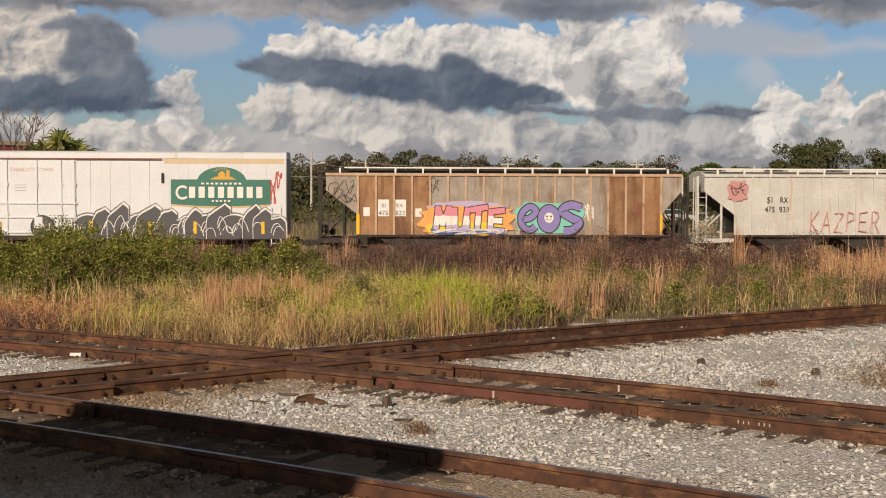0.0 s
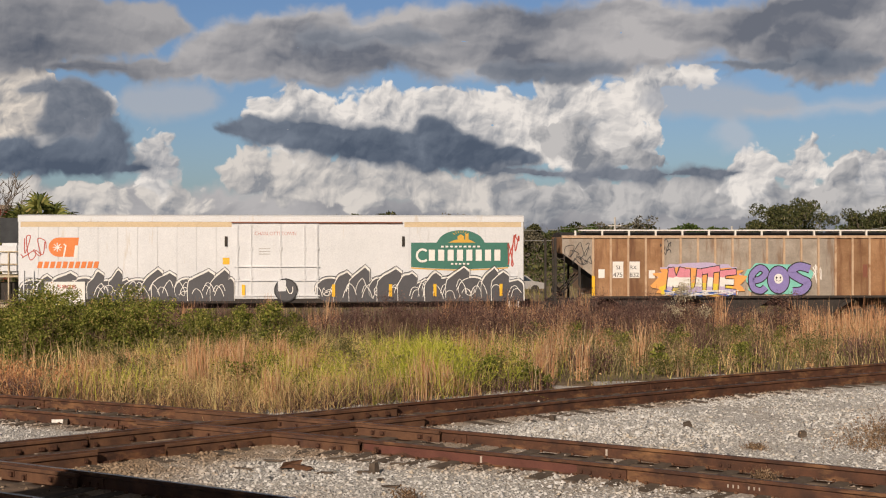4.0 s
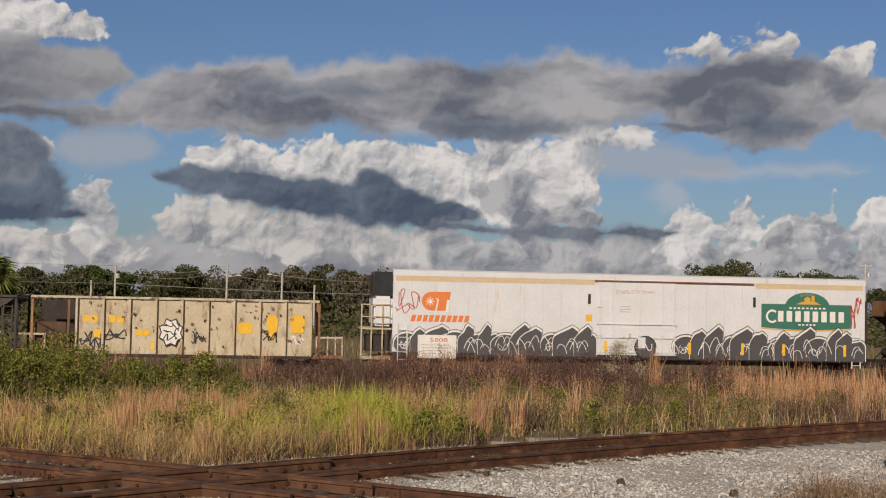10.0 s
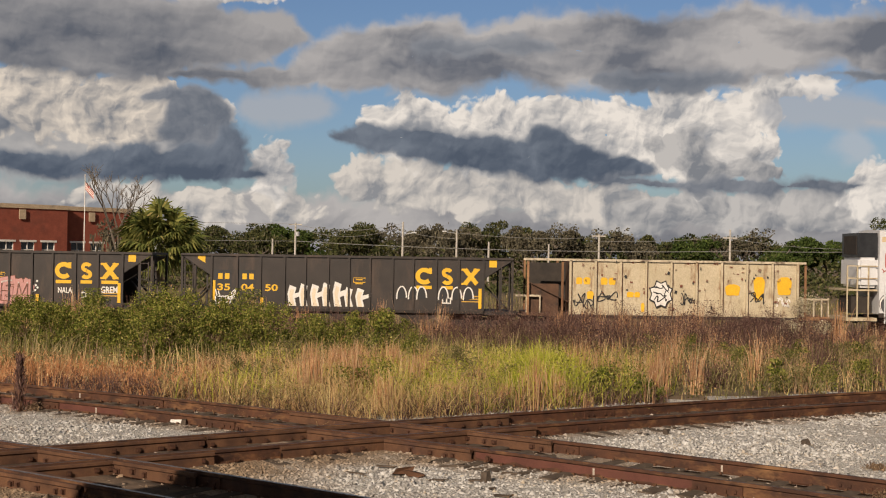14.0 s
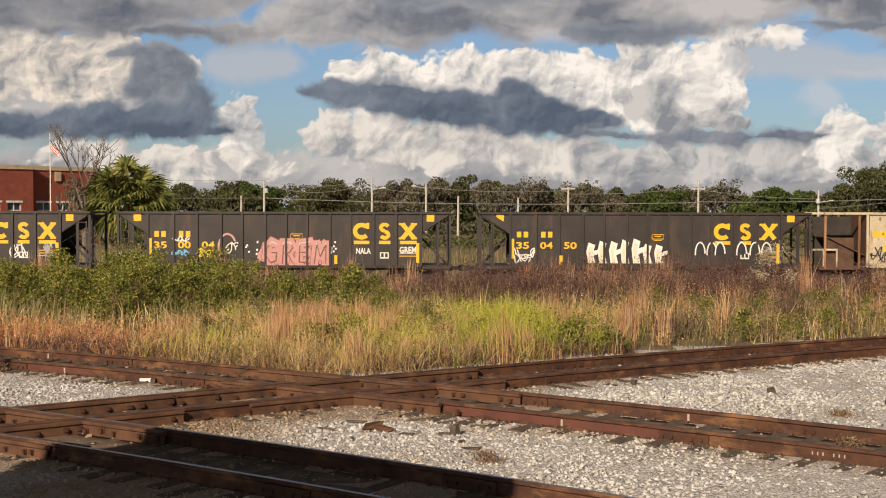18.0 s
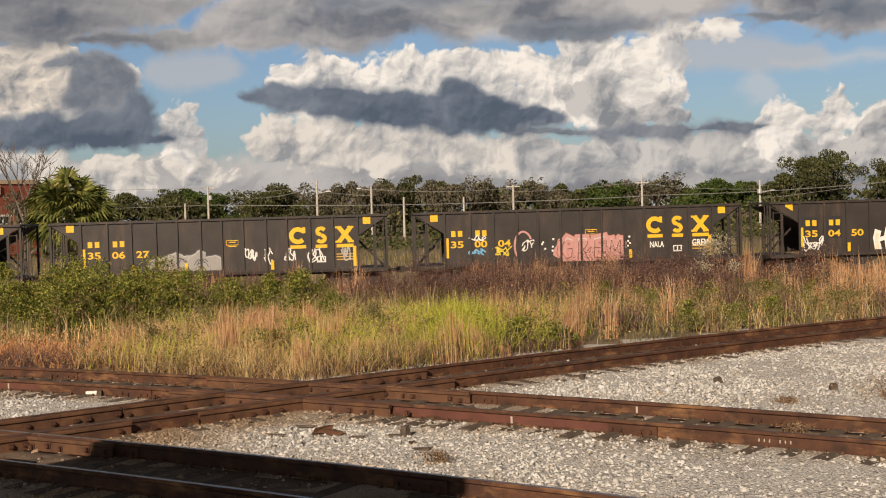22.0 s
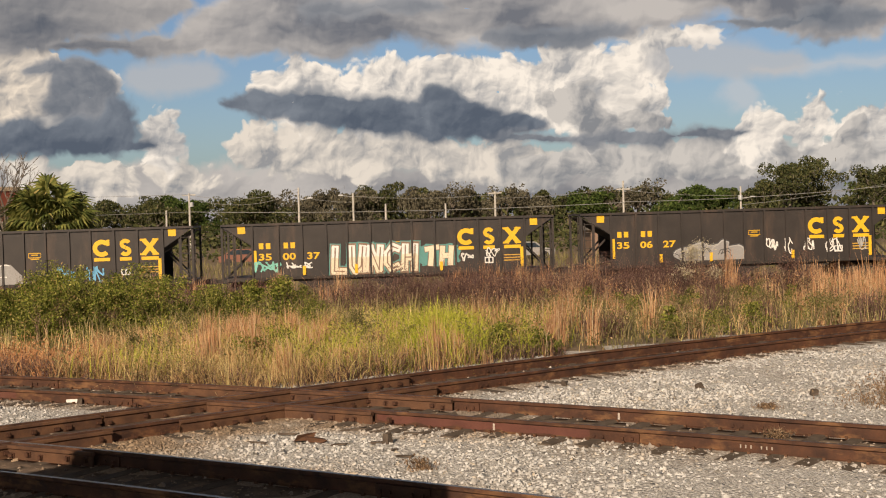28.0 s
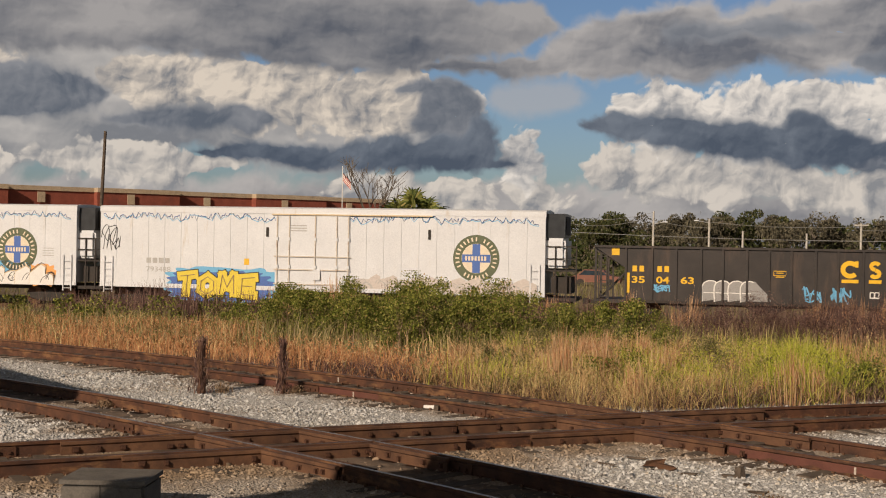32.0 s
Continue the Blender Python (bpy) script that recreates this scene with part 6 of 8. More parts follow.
M["straw"] = plant_material("straw_grass", [(0, (0.30, 0.17, 0.08)), (0.3, (0.50, 0.325, 0.15)), (0.7, (0.64, 0.47, 0.24)), (1, (0.36, 0.33, 0.11))])
M["lime"] = plant_material("green_grass", [(0, (0.20, 0.235, 0.028)), (0.5, (0.38, 0.405, 0.045)), (0.85, (0.50, 0.48, 0.08)), (1, (0.52, 0.43, 0.17))])
M["russet"] = plant_material("russet_grass", [(0, (0.26, 0.11, 0.05)), (0.4, (0.44, 0.205, 0.09)), (0.8, (0.56, 0.31, 0.155)), (1, (0.50, 0.38, 0.21))])
M["olive"] = plant_material("olive_weeds", [(0, (0.07, 0.068, 0.022)), (0.35, (0.145, 0.135, 0.045)), (0.7, (0.23, 0.20, 0.085)), (1, (0.33, 0.255, 0.15))])
M["umber"] = plant_material("umber_weeds", [(0, (0.05, 0.027, 0.025)), (0.5, (0.118, 0.064, 0.054)), (0.85, (0.19, 0.115, 0.09)), (1, (0.28, 0.19, 0.145))], 0.12)
M["bushleaf"] = plant_material("bush_leaf", [(0, (0.04, 0.052, 0.010)), (0.4, (0.12, 0.142, 0.024)), (0.78, (0.255, 0.262, 0.05)), (0.93, (0.38, 0.345, 0.11)), (1, (0.40, 0.24, 0.11))], 0.16)
M["broom"] = plant_material("broom_grass", [(0, (0.27, 0.13, 0.065)), (0.4, (0.44, 0.235, 0.12)), (0.8, (0.55, 0.345, 0.195)), (1, (0.50, 0.40, 0.25))])
M["twig"] = plant_material("dry_twig", [(0, (0.11, 0.068, 0.042)), (0.6, (0.24, 0.16, 0.098)), (1, (0.42, 0.30, 0.19))], 0.1)
M["fluff"] = plant_material("seed_fluff", [(0, (0.36, 0.31, 0.20)), (0.6, (0.55, 0.49, 0.35)), (1, (0.66, 0.60, 0.46))], 0.3)


def blades(spots, height, width, lean, seed, curl=1.0):
    """Grass blades: two quads each, tapering and bending over."""
    rng = np.random.default_rng(seed)
    n = len(spots)
    turn, dirn = rng.uniform(0, 6.283, n), rng.uniform(0, 6.283, n)
    # blades show their width to the viewer's side more often than not
    turn = np.where(rng.random(n) < 0.7, rng.normal(0, 0.5, n), turn)
    across = np.stack([np.cos(turn), np.sin(turn), 0 * turn], -1) * (width / 2)[:, None]
    bend = np.stack([np.cos(dirn), np.sin(dirn), 0 * dirn], -1) * (lean * height)[:, None]
    up = np.array([0, 0, 1.0])
    mid = spots + up * (height * 0.55)[:, None] + bend * 0.3
    tip = spots + up * (height * (1 - 0.25 * lean * curl))[:, None] + bend
    v = np.stack([spots - across, spots + across, mid + across * 0.8, mid - across * 0.8, tip + across * 0.15, tip - across * 0.15], 1)
    q = np.array([[0, 1, 2, 3], [3, 2, 4, 5]])[None] + 6 * np.arange(n)[:, None, None]
    return v.reshape(-1, 3), q.reshape(-1, 4)


def leaves(centres, size, seed):
    rng = np.random.default_rng(seed)
    n = len(centres)
    a = rng.normal(size=(n, 3))
    a /= np.linalg.norm(a, axis=1)[:, None]
    b = np.cross(a, rng.normal(size=(n, 3)))
    b /= np.linalg.norm(b, axis=1)[:, None]
    a, b = a * size[:, None], b * (size * 0.55)[:, None]
    v = np.stack([centres - a, centres + b * 0.9 - a * 0.1, centres + a, centres - b * 0.9 - a * 0.1], 1)
    return v.reshape(-1, 3), np.arange(4 * n).reshape(-1, 4)


EDGE_X = np.arange(-60, 61)
EDGE_Y = np.array([field_edge(float(v)) for v in EDGE_X])


def floor_z(p):
    s = np.clip((p[:, 1] - 26) / 26, 0, 1)
    return -0.65 * s * s * (3 - 2 * s)


def field(n, x0, x1, y0, y1, seed, keep=None, clump=0.0, nclump=0):
    """Spots in the field, never before its edge; in clumps if asked."""
    rng = np.random.default_rng(seed)
    p = np.stack([rng.uniform(x0, x1, n), rng.uniform(y0, y1, n), np.zeros(n)], -1)
    if clump:
        c = np.stack([rng.uniform(x0, x1, nclump), rng.uniform(y0, y1, nclump)], -1)
        p[:, :2] = c[rng.integers(0, nclump, n)] + rng.normal(0, clump, (n, 2))
    ok = (p[:, 1] > np.interp(p[:, 0], EDGE_X, EDGE_Y)) & (p[:, 1] < 55.4 + 0.055 * p[:, 0])
    if keep is not None:
        ok &= keep(p, rng)
    p = p[ok]
    p[:, 2] = floor_z(p) - 0.02
    return p


def noise_at(p, scale, layer=3.0):
    return np.array([noise.noise((float(a) * scale, float(b) * scale, layer)) for a, b, _ in p])


def grass(name, sets, material, label):
    vs, qs, off = [], [], 0
    for v, q in sets:
        vs.append(v), qs.append(q + off)
        off += len(v)
    return tagged(raw_mesh(name, np.concatenate(vs), np.concatenate(qs), material), label, "grass", kind="stuff")


def heads(p, h0, h1, seed, size=(0.012, 0.03)):
    """Seed heads and dead leaves that float at the tops of the stems."""
    rng = np.random.default_rng(seed + 90)
    c = p + np.stack([rng.normal(0, 0.08, len(p)), rng.normal(0, 0.08, len(p)), rng.uniform(h0, h1, len(p))], -1)
    return leaves(c, rng.uniform(*size, len(p)), seed + 91)


def tuft(p, h0, h1, w0, w1, lean, seed):
    rng = np.random.default_rng(seed + 50)
    n = len(p)
    patch = np.clip(0.8 + 0.75 * noise_at(p, 0.4, seed) + 0.55 * noise_at(p, 1.5, seed), 0.15, 1.35)
    return blades(p, rng.uniform(h0, h1, n) * patch, rng.uniform(w0, w1 * 1.25, n) * np.interp(p[:, 1], (25, 50), (0.85, 1.4)), np.abs(rng.normal(0, lean, n)), seed)


behind = lambda d: (lambda p, r: p[:, 1] < np.interp(p[:, 0], EDGE_X, EDGE_Y) + d * (0.6 + 0.8 * r.random(len(p))))
# straw along the front, thick towards the left of the crossing
p1 = field(66000, -7.6, 1.5, 23, 38, 11, lambda p, r: r.random(len(p)) < np.exp(-((p[:, 0] + 4.8) / 3.4) ** 2) * (0.55 + 0.45 * np.sin(p[:, 0] * 3.1 + p[:, 1]) * np.cos(p[:, 1] * 1.7)) + 0.08)
p2 = field(4500, -28, 22, 22, 44, 12, behind(1.8))
p3 = field(8000, -30, 30, 30, 55, 13)
grass("straw_grass", [tuft(p1, 0.2, 0.9, 0.006, 0.012, 1.6, 1), heads(p1, 0.05, 0.6, 1, (0.008, 0.022)), heads(p2, 0.02, 0.3, 2, (0.015, 0.04)), tuft(p2, 0.15, 0.5, 0.012, 0.02, 0.6, 2), tuft(p3, 0.4, 0.9, 0.012, 0.02, 0.45, 3)], M["straw"], "tall straw-coloured dry grass")
# the bright green patch
p1 = field(62000, -5.5, 4.0, 24, 40, 14, lambda p, r: r.random(len(p)) < np.exp(-((p[:, 0] + 0.4 - 0.05 * (p[:, 1] - 30)) / 1.75) ** 2 - ((p[:, 1] - 31.0) / 4.2) ** 2) * 1.5)
p2 = field(16000, -7.2, -2.5, 25, 39, 15, lambda p, r: r.random(len(p)) < 0.22 * (1 + np.sin(p[:, 0] * 2.1) * np.cos(p[:, 1] * 0.7)))
grass("green_grass", [tuft(p1, 0.35, 1.1, 0.007, 0.013, 1.45, 4), heads(p1, 0.1, 0.7, 4, (0.01, 0.028)), tuft(p2, 0.3, 0.75, 0.012, 0.02, 0.55, 5)], M["lime"], "bright yellow-green tall grass")
# russet broom grass: upright clumps on the right, a low band on the left
p1 = field(13000, 1.2, 26, 24, 55, 16, None, 0.095, 190)
p2 = field(26000, 9, 34, 36, 56, 17, lambda p, r: r.random(len(p)) < np.clip((p[:, 0] - 11) / 5, 0, 1) * np.clip(noise_at(p, 0.8) * 3.0 + 0.3, 0, 1))
p3 = field(46000, -32, -6, 24, 44, 18, lambda p, r: (r.random(len(p)) < np.clip((-6 - p[:, 0]) / 2, 0, 1)) & (p[:, 1] < np.interp(p[:, 0], EDGE_X, EDGE_Y) + np.where(p[:, 0] < -16, 14, 4.5)))
p4 = field(6500, -7.5, 3, 24, 33, 19, None, 0.14, 48)
p5 = field(3600, -20, 12, 46, 56, 29, None, 0.2, 40)
grass("broom_grass", [tuft(p1, 0.45, 1.2, 0.008, 0.014, 0.2, 6), tuft(p2, 0.8, 1.5, 0.012, 0.02, 0.15, 7), heads(p1, 0.4, 1.2, 9, (0.012, 0.03)), tuft(p4, 0.5, 1.0, 0.009, 0.015, 0.15, 9), tuft(p5, 1.1, 1.75, 0.012, 0.02, 0.12, 27)], M["broom"], "pale russet upright broom grass in clumps")
grass("russet_grass", [tuft(p3, 0.2, 0.72, 0.009, 0.017, 0.9, 8), heads(p3, 0.1, 0.6, 8, (0.015, 0.04))], M["russet"], "low orange-brown grass along the track")
# olive undergrowth
p1 = field(50000, 0.5, 30, 24, 55, 20)
p2 = field(18000, -32, 1, 32, 55, 21)
p6 = field(24000, -7.8, 1.5, 24.5, 42, 34, lambda p, r: noise_at(p, 0.7, 9) > -0.05)
v6, q6 = leaves(p6 + np.stack([np.zeros(len(p6)), np.zeros(len(p6)), np.random.default_rng(8).beta(1.2, 1.3, len(p6)) * (0.5 + 0.5 * noise_at(p6, 0.9, 12))], -1), np.random.default_rng(9).uniform(0.018, 0.045, len(p6)), 32)
v1, q1 = leaves(p1 + np.stack([np.zeros(len(p1)), np.zeros(len(p1)), np.random.default_rng(1).beta(1.3, 1.4, len(p1)) * (0.75 + 0.35 * np.sin(p1[:, 0] * 1.3) * np.cos(p1[:, 1] * 0.9))], -1), np.random.default_rng(2).uniform(0.018, 0.042, len(p1)), 30)
p7 = p1 + np.stack([np.random.default_rng(3).normal(0, 0.15, len(p1)), np.random.default_rng(4).normal(0, 0.15, len(p1)), np.random.default_rng(7).beta(1.2, 1.6, len(p1)) * np.clip(0.7 + 0.6 * noise_at(p1, 0.8, 21), 0.2, 1.2)], -1)
v7, q7 = leaves(p7, np.random.default_rng(12).uniform(0.014, 0.036, len(p1)), 33)
grass("olive_weeds", [(v7, q7), tuft(p1[::4], 0.4, 0.95, 0.010, 0.018, 0.75, 10), tuft(p2, 0.4, 1.0, 0.014, 0.026, 0.55, 11), (v1, q1), (v6, q6), tuft(p6[::3], 0.3, 0.8, 0.01, 0.018, 0.9, 16)], M["olive"], "dense olive-green and brown weeds")
# dark dead weeds before the train
p1 = field(33000, -7, 16, 43, 55, 22, lambda p, r: r.random(len(p)) < np.exp(-((p[:, 0] - 5) / 7.0) ** 2) * 1.2)
p2 = field(10000, -30, -6, 46, 55.5, 23)
p3 = field(6000, 4, 24, 26, 44, 28, None, 0.25, 40)
p4 = field(26000, -13, 3, 23, 30, 33, behind(1.5))
p5 = np.repeat(p1[::2], 2, axis=0) + np.random.default_rng(44).normal(0, 0.2, (2 * len(p1[::2]), 3)) * (1, 1, 0)
v1, q1 = leaves(p5 + np.stack([np.zeros(len(p5)), np.zeros(len(p5)), np.random.default_rng(5).beta(1.6, 1.2, len(p5)) * 1.5], -1), np.random.default_rng(6).uniform(0.014, 0.036, len(p5)), 31)
grass("dead_weeds", [tuft(p1[::2], 0.8, 1.9, 0.007, 0.013, 0.9, 12), tuft(p2, 0.9, 1.6, 0.012, 0.02, 0.25, 13), tuft(p3, 0.5, 1.1, 0.01, 0.018, 0.3, 14), tuft(p4, 0.2, 0.6, 0.007, 0.013, 1.1, 15), (v1, q1)], M["umber"], "dark purplish-brown dead weeds")


def bush(x, y, r, h, n, seed, material, name="bush", label="leafy green bush in the field", size=(0.035, 0.07)):
    """Stems, and a crown of small leaves in uneven lobes."""
    rng = np.random.default_rng(seed)
    z0 = float(floor_z(np.array([[x, y, 0]]))[0])
    ob = tagged(new(name), label, "bush", "bushes of the field")
    ob.location = (x, y, z0)
    lobes = rng.normal(0, 0.5, (14, 3)) * (r, r * 0.8, 0) + (0, 0, 1) * (rng.uniform(0.12, 1.0, 14) * h)[:, None]
    lobes[:, :2] *= (1.15 - 0.75 * lobes[:, 2] / h)[:, None]
    rad = rng.uniform(0.16, 0.42, 14) * min(r, 1.0)
    k = rng.integers(0, 14, n)
    d = rng.normal(size=(n, 3))
    d /= np.linalg.norm(d, axis=1)[:, None]
    c = lobes[k] + d * (rad[k] * rng.uniform(0.35, 1.25, n))[:, None] * (1, 1, 0.85)
    c[:, 2] = np.clip(c[:, 2], 0.03, h * 1.08)
    v, q = leaves(c, rng.uniform(*size, n), seed)
    cr = raw_mesh("crown", v, q, material)
    cr.parent = ob
    s = np.stack([rng.normal(0, 0.15 * r, 14), rng.normal(0, 0.15 * r, 14), np.zeros(14)], -1)
    v, q = blades(s, rng.uniform(0.5, 0.95, 14) * h, np.full(14, 0.025), rng.uniform(0.1, 0.5, 14), seed)
    st = tagged(raw_mesh("twiggy_base", v, q, M["twig"]), kind="stuff")
    st.parent = ob
    return ob


R6 = random.Random(6)
# the mound of bushes: deep in front between the posts and the tall straw, drawn back beside it
for k in range(66):
    x = -17.5 + 12.5 * (k % 33) / 32 + R6.uniform(-0.5, 0.5)
    front = 38.0 - 3.4 * math.exp(-((x + 10.4) / 2.2) ** 2) + (5.0 if x > -8.2 else 0.0)
    deep = R6.random() if k < 33 else R6.uniform(0.6, 1.6)
    y = front + 4.2 * deep
    h = R6.uniform(0.85, 1.35) + min(deep, 1.0) * R6.uniform(0.2, 0.8) + 0.4 * math.exp(-((x + 11.5) / 2.5) ** 2)
    bush(x, y, R6.uniform(0.8, 1.5), h - (0.3 if x > -8.2 else 0.0), 2500, 100 + k, M["bushleaf"], size=(0.019, 0.052))
for k in range(12):
    bush(R6.uniform(-30, -17), R6.uniform(43, 50), R6.uniform(0.7, 1.2), R6.uniform(0.8, 1.2), 900, 150 + k, M["bushleaf"])
for x, y, r, h in ((1.6, 27.2, 0.45, 0.7), (2.5, 27.6, 0.35, 0.55), (-4.3, 37, 0.55, 1.5), (-5.4, 40, 0.6, 1.3), (6.0, 31, 0.4, 0.7)):
    bush(x, y, r, h, 700, int(x * 10) + 300, M["bushleaf"], label="small dark green bush among the grass")
for x, y, r, h in ((9.6, 47.5, 0.8, 1.1), (11.3, 48, 0.9, 1.1), (8.4, 47, 0.7, 1.1)):
    bush(x, y, r, h + 0.3, 1500, int(x * 10) + 400, M["umber"], label="dark brown dead shrub before the train", size=(0.02, 0.05))
for k in range(34):
    bush(R6.uniform(-2.5, 14.0), R6.uniform(41.5, 48.0), R6.uniform(0.9, 1.6), R6.uniform(1.25, 2.0), 1500, 430 + k, M["umber"], label="dark purplish-brown dead shrub before the train", size=(0.014, 0.035))
bush(9.75, 45.2, 1.0, 2.4, 4200, 77, M["fluff"], label="shrub covered in cream seed fluff", size=(0.014, 0.04))


# low leafy weeds that break up the grass
for k in range(62):
    right = k >= 20
    x = R6.uniform(1.2, 16) if right else R6.uniform(-7.5, 0.5)
    y = float(np.interp(x, EDGE_X, EDGE_Y)) + (R6.uniform(0.7, 15) if right else R6.uniform(2.0, 14))
    if y < 48:
        bush(x, y, R6.uniform(0.45, 0.95), R6.uniform(0.55, 1.05), 1000, 900 + k, M["bushleaf"] if k % 3 == 0 else M["olive"], label="low leafy olive-green weed among the grass", size=(0.014, 0.036))


def dry_bush(x, y, r, h, n, seed, label):
    """Forking dry twigs with a few curled brown leaves."""
    rng = np.random.default_rng(seed)
    ob = tagged(new("dry_bush"), label, "bush")
    ob.location = (x, y, 0)
    s = np.stack([rng.normal(0, 0.4 * r, n), rng.normal(0, 0.4 * r, n), np.zeros(n)], -1)
    tall = rng.uniform(0.25, 1.0, n) ** 1.5 * h
    sets = [blades(s, tall, rng.uniform(0.006, 0.013, n), rng.uniform(0.2, 1.2, n), seed, 0.6)]
    for k in range(2):
        t = s + np.stack([rng.normal(0, 0.08, n), rng.normal(0, 0.08, n), tall * rng.uniform(0.2, 0.6, n)], -1)
        sets.append(blades(t, tall * 0.5, rng.uniform(0.005, 0.009, n), rng.uniform(0.6, 1.8, n), seed + 7 + k, 0.4))
    vs, qs = np.concatenate([v for v, q in sets]), np.concatenate([q + i * 6 * n for i, (v, q) in enumerate(sets)])
    o = tagged(raw_mesh("twiggy_base", vs, qs, M["twig"]), kind="stuff")
    o.parent = ob
    c = rng.normal(0, 0.5, (n * 3, 3)) * (r, r, 0.35 * h) + (0, 0, 0.4 * h)
    c[:, 2] = np.abs(c[:, 2])
    v, q = leaves(c, rng.uniform(0.010, 0.028, n * 3), seed + 1)
    o = tagged(raw_mesh("dead_foliage", v, q, M["twig"]), kind="stuff")
    o.parent = ob


for k, (x, y, r, h) in enumerate(((9.3, 19.6, 0.9, 0.95), (10.4, 19.0, 1.0, 1.15), (8.4, 18.6, 0.8, 0.6), (10.6, 20.6, 1.0, 1.25), (9.6, 18.0, 0.8, 0.8), (7.6, 19.6, 0.7, 0.35), (11.4, 21.5, 1.0, 1.2), (8.9, 17.6, 0.6, 0.5), (7.9, 18.2, 0.9, 0.22), (7.0, 19.2, 0.8, 0.15), (8.0, 20.6, 0.8, 0.3), (10.2, 17.4, 0.9, 0.8))):
    dry_bush(x, y, r * 1.1, h * 1.1, 170, 500 + k, "tangle of dry brown twigs on the ballast")
dry_bush(7.35, 19.5, 0.12, 1.05, 16, 590, "tall thin dry weed stalk on the ballast")
for k, (x, y, h) in enumerate(((-0.1, 15.3, 0.2), (4.55, 16.5, 0.2), (-11.6, 20.3, 0.16), (5.1, 19.0, 0.14), (-10.6, 22.9, 0.25), (-9.3, 23.4, 0.2))):
    dry_bush(x, y, 0.16, h, 60, 600 + k, "small tuft of dry brown grass beside the track")

# ---- things beside the tracks ----
# concrete toned dark: the equipment box's shade is part of the colour
M["concrete"] = surface("stained_concrete", (0.085, 0.075, 0.064), (0.16, 0.142, 0.12), 3, 0.85, grain=40, relief=0.3, stain=(0.05, 0.045, 0.04), stain_scale=3)
M["post"] = surface("rotten_post", (0.06, 0.03, 0.02), (0.14, 0.07, 0.04), 8, 0.95, grain=40, relief=0.6)
M["marker"] = surface("yellow_marker", (0.62, 0.40, 0.03), (0.72, 0.50, 0.05), 5, 0.5, grain=40, relief=0.05)
bm = boxes((-0.455, 0.455, -0.35, 0.35, -0.05, 0.36))
bmesh.ops.bevel(bm, geom=bm.edges[:], offset=0.03, segments=2, affect="EDGES")
cab = tagged(new("equipment_box"), "stained concrete equipment box beside the rails, coloured dark for shade", "box")
cab.matrix_basis = pose(-7.16, 12.60, 0, 0, 0, 12)
part("body", bm, M["concrete"], cab)
bm = boxes((-0.47, 0.47, -0.365, 0.365, 0.36, 0.41))
part("lid", bm, M["concrete"], cab)
part("crack", boxes((-0.03, -0.018, -0.353, -0.349, -0.02, 0.36)), M["under"], cab, "dark crack in the front")


def rough_post(x, y, h, r, seed):
    rg = random.Random(seed)
    bm = bmesh.new()
    rings = []
    for k in range(9):
        z = h * k / 8
        rings.append([bm.verts.new((x + (r * (1 - 0.25 * k / 8) + rg.uniform(-0.012, 0.012)) * math.cos(6.2832 * i / 9) + 0.02 * math.sin(k), y + r * math.sin(6.2832 * i / 9), z - 0.05)) for i in range(9)])
    for a, b in zip(rings, rings[1:]):
        for i in range(9):
            bm.faces.new((a[i], a[(i + 1) % 9], b[(i + 1) % 9], b[i]))
    bm.faces.new(rings[-1])
    ob = tagged(new("wooden_post"), "short rotten wooden post wrapped in dead vine", "post", "rotten posts by the track")
    part("shaft", bm, M["post"], ob)
    rng = np.random.default_rng(seed)
    n = 620
    tall = rng.uniform(0, 1, n)
    wide = r * (0.75 + 0.8 * (1 - tall) ** 4)
    s = np.stack([x + rng.normal(0, 1, n) * wide, y + rng.normal(0, 1, n) * wide, tall * h * 0.95], -1)
    v, q = blades(s, rng.uniform(0.05, 0.22, n), rng.uniform(0.006, 0.02, n), rng.uniform(0.2, 0.9, n), seed)
    vine = raw_mesh("dead_vine", v, q, M["umber"])
    vine.parent = ob


rough_post(-10.92, 22.63, 1.08, 0.085, 1)
rough_post(-9.47, 23.24, 1.05, 0.05, 2)
# bent yellow marker
bm = bmesh.new()
rings = []
for k in range(11):
    z, lean = 0.9 * k / 10 - (0.05 if k == 10 else 0), 0.09 * (k / 10) ** 2 - 0.05 * math.sin(k * 0.31) + (0.07 if k == 10 else 0)
    rings.append([bm.verts.new((lean + a * 0.035, b * 0.02, z)) for a, b in ((-1, -1), (1, -1), (1, 1), (-1, 1))])
for a, b in zip(rings, rings[1:]):
    for i in range(4):
        bm.faces.new((a[i], a[(i + 1) % 4], b[(i + 1) % 4], b[i]))
bm.faces.new(rings[-1])
mk = tagged(new("marker_post"), "bent yellow plastic marker post in the ballast", "post")
mk.location = (10.35, 23.75, 0)
part("blade", bm, M["marker"], mk)
part("foot", boxes((-0.04, 0.04, -0.03, 0.03, 0, 0.05)), P["teal"], mk, "faded teal foot")


# scrap on the stones
def scrap(name, x, y, l, w, h, turn, material, label, seed):
    rg = random.Random(seed)
    bm = bmesh.new()
    v = box(bm, -l / 2, l / 2, -w / 2, w / 2, 0, h)
    for q in v:
        q.co += Vector((rg.uniform(-0.2, 0.2) * l, rg.uniform(-0.2, 0.2) * w, rg.uniform(-0.1, 0.3) * h))
    ob = tagged(obj(name, bm, material), label, "scrap")
    ob.matrix_basis = pose(x, y, 0.005, rg.uniform(-6, 6), rg.uniform(-6, 6), turn)


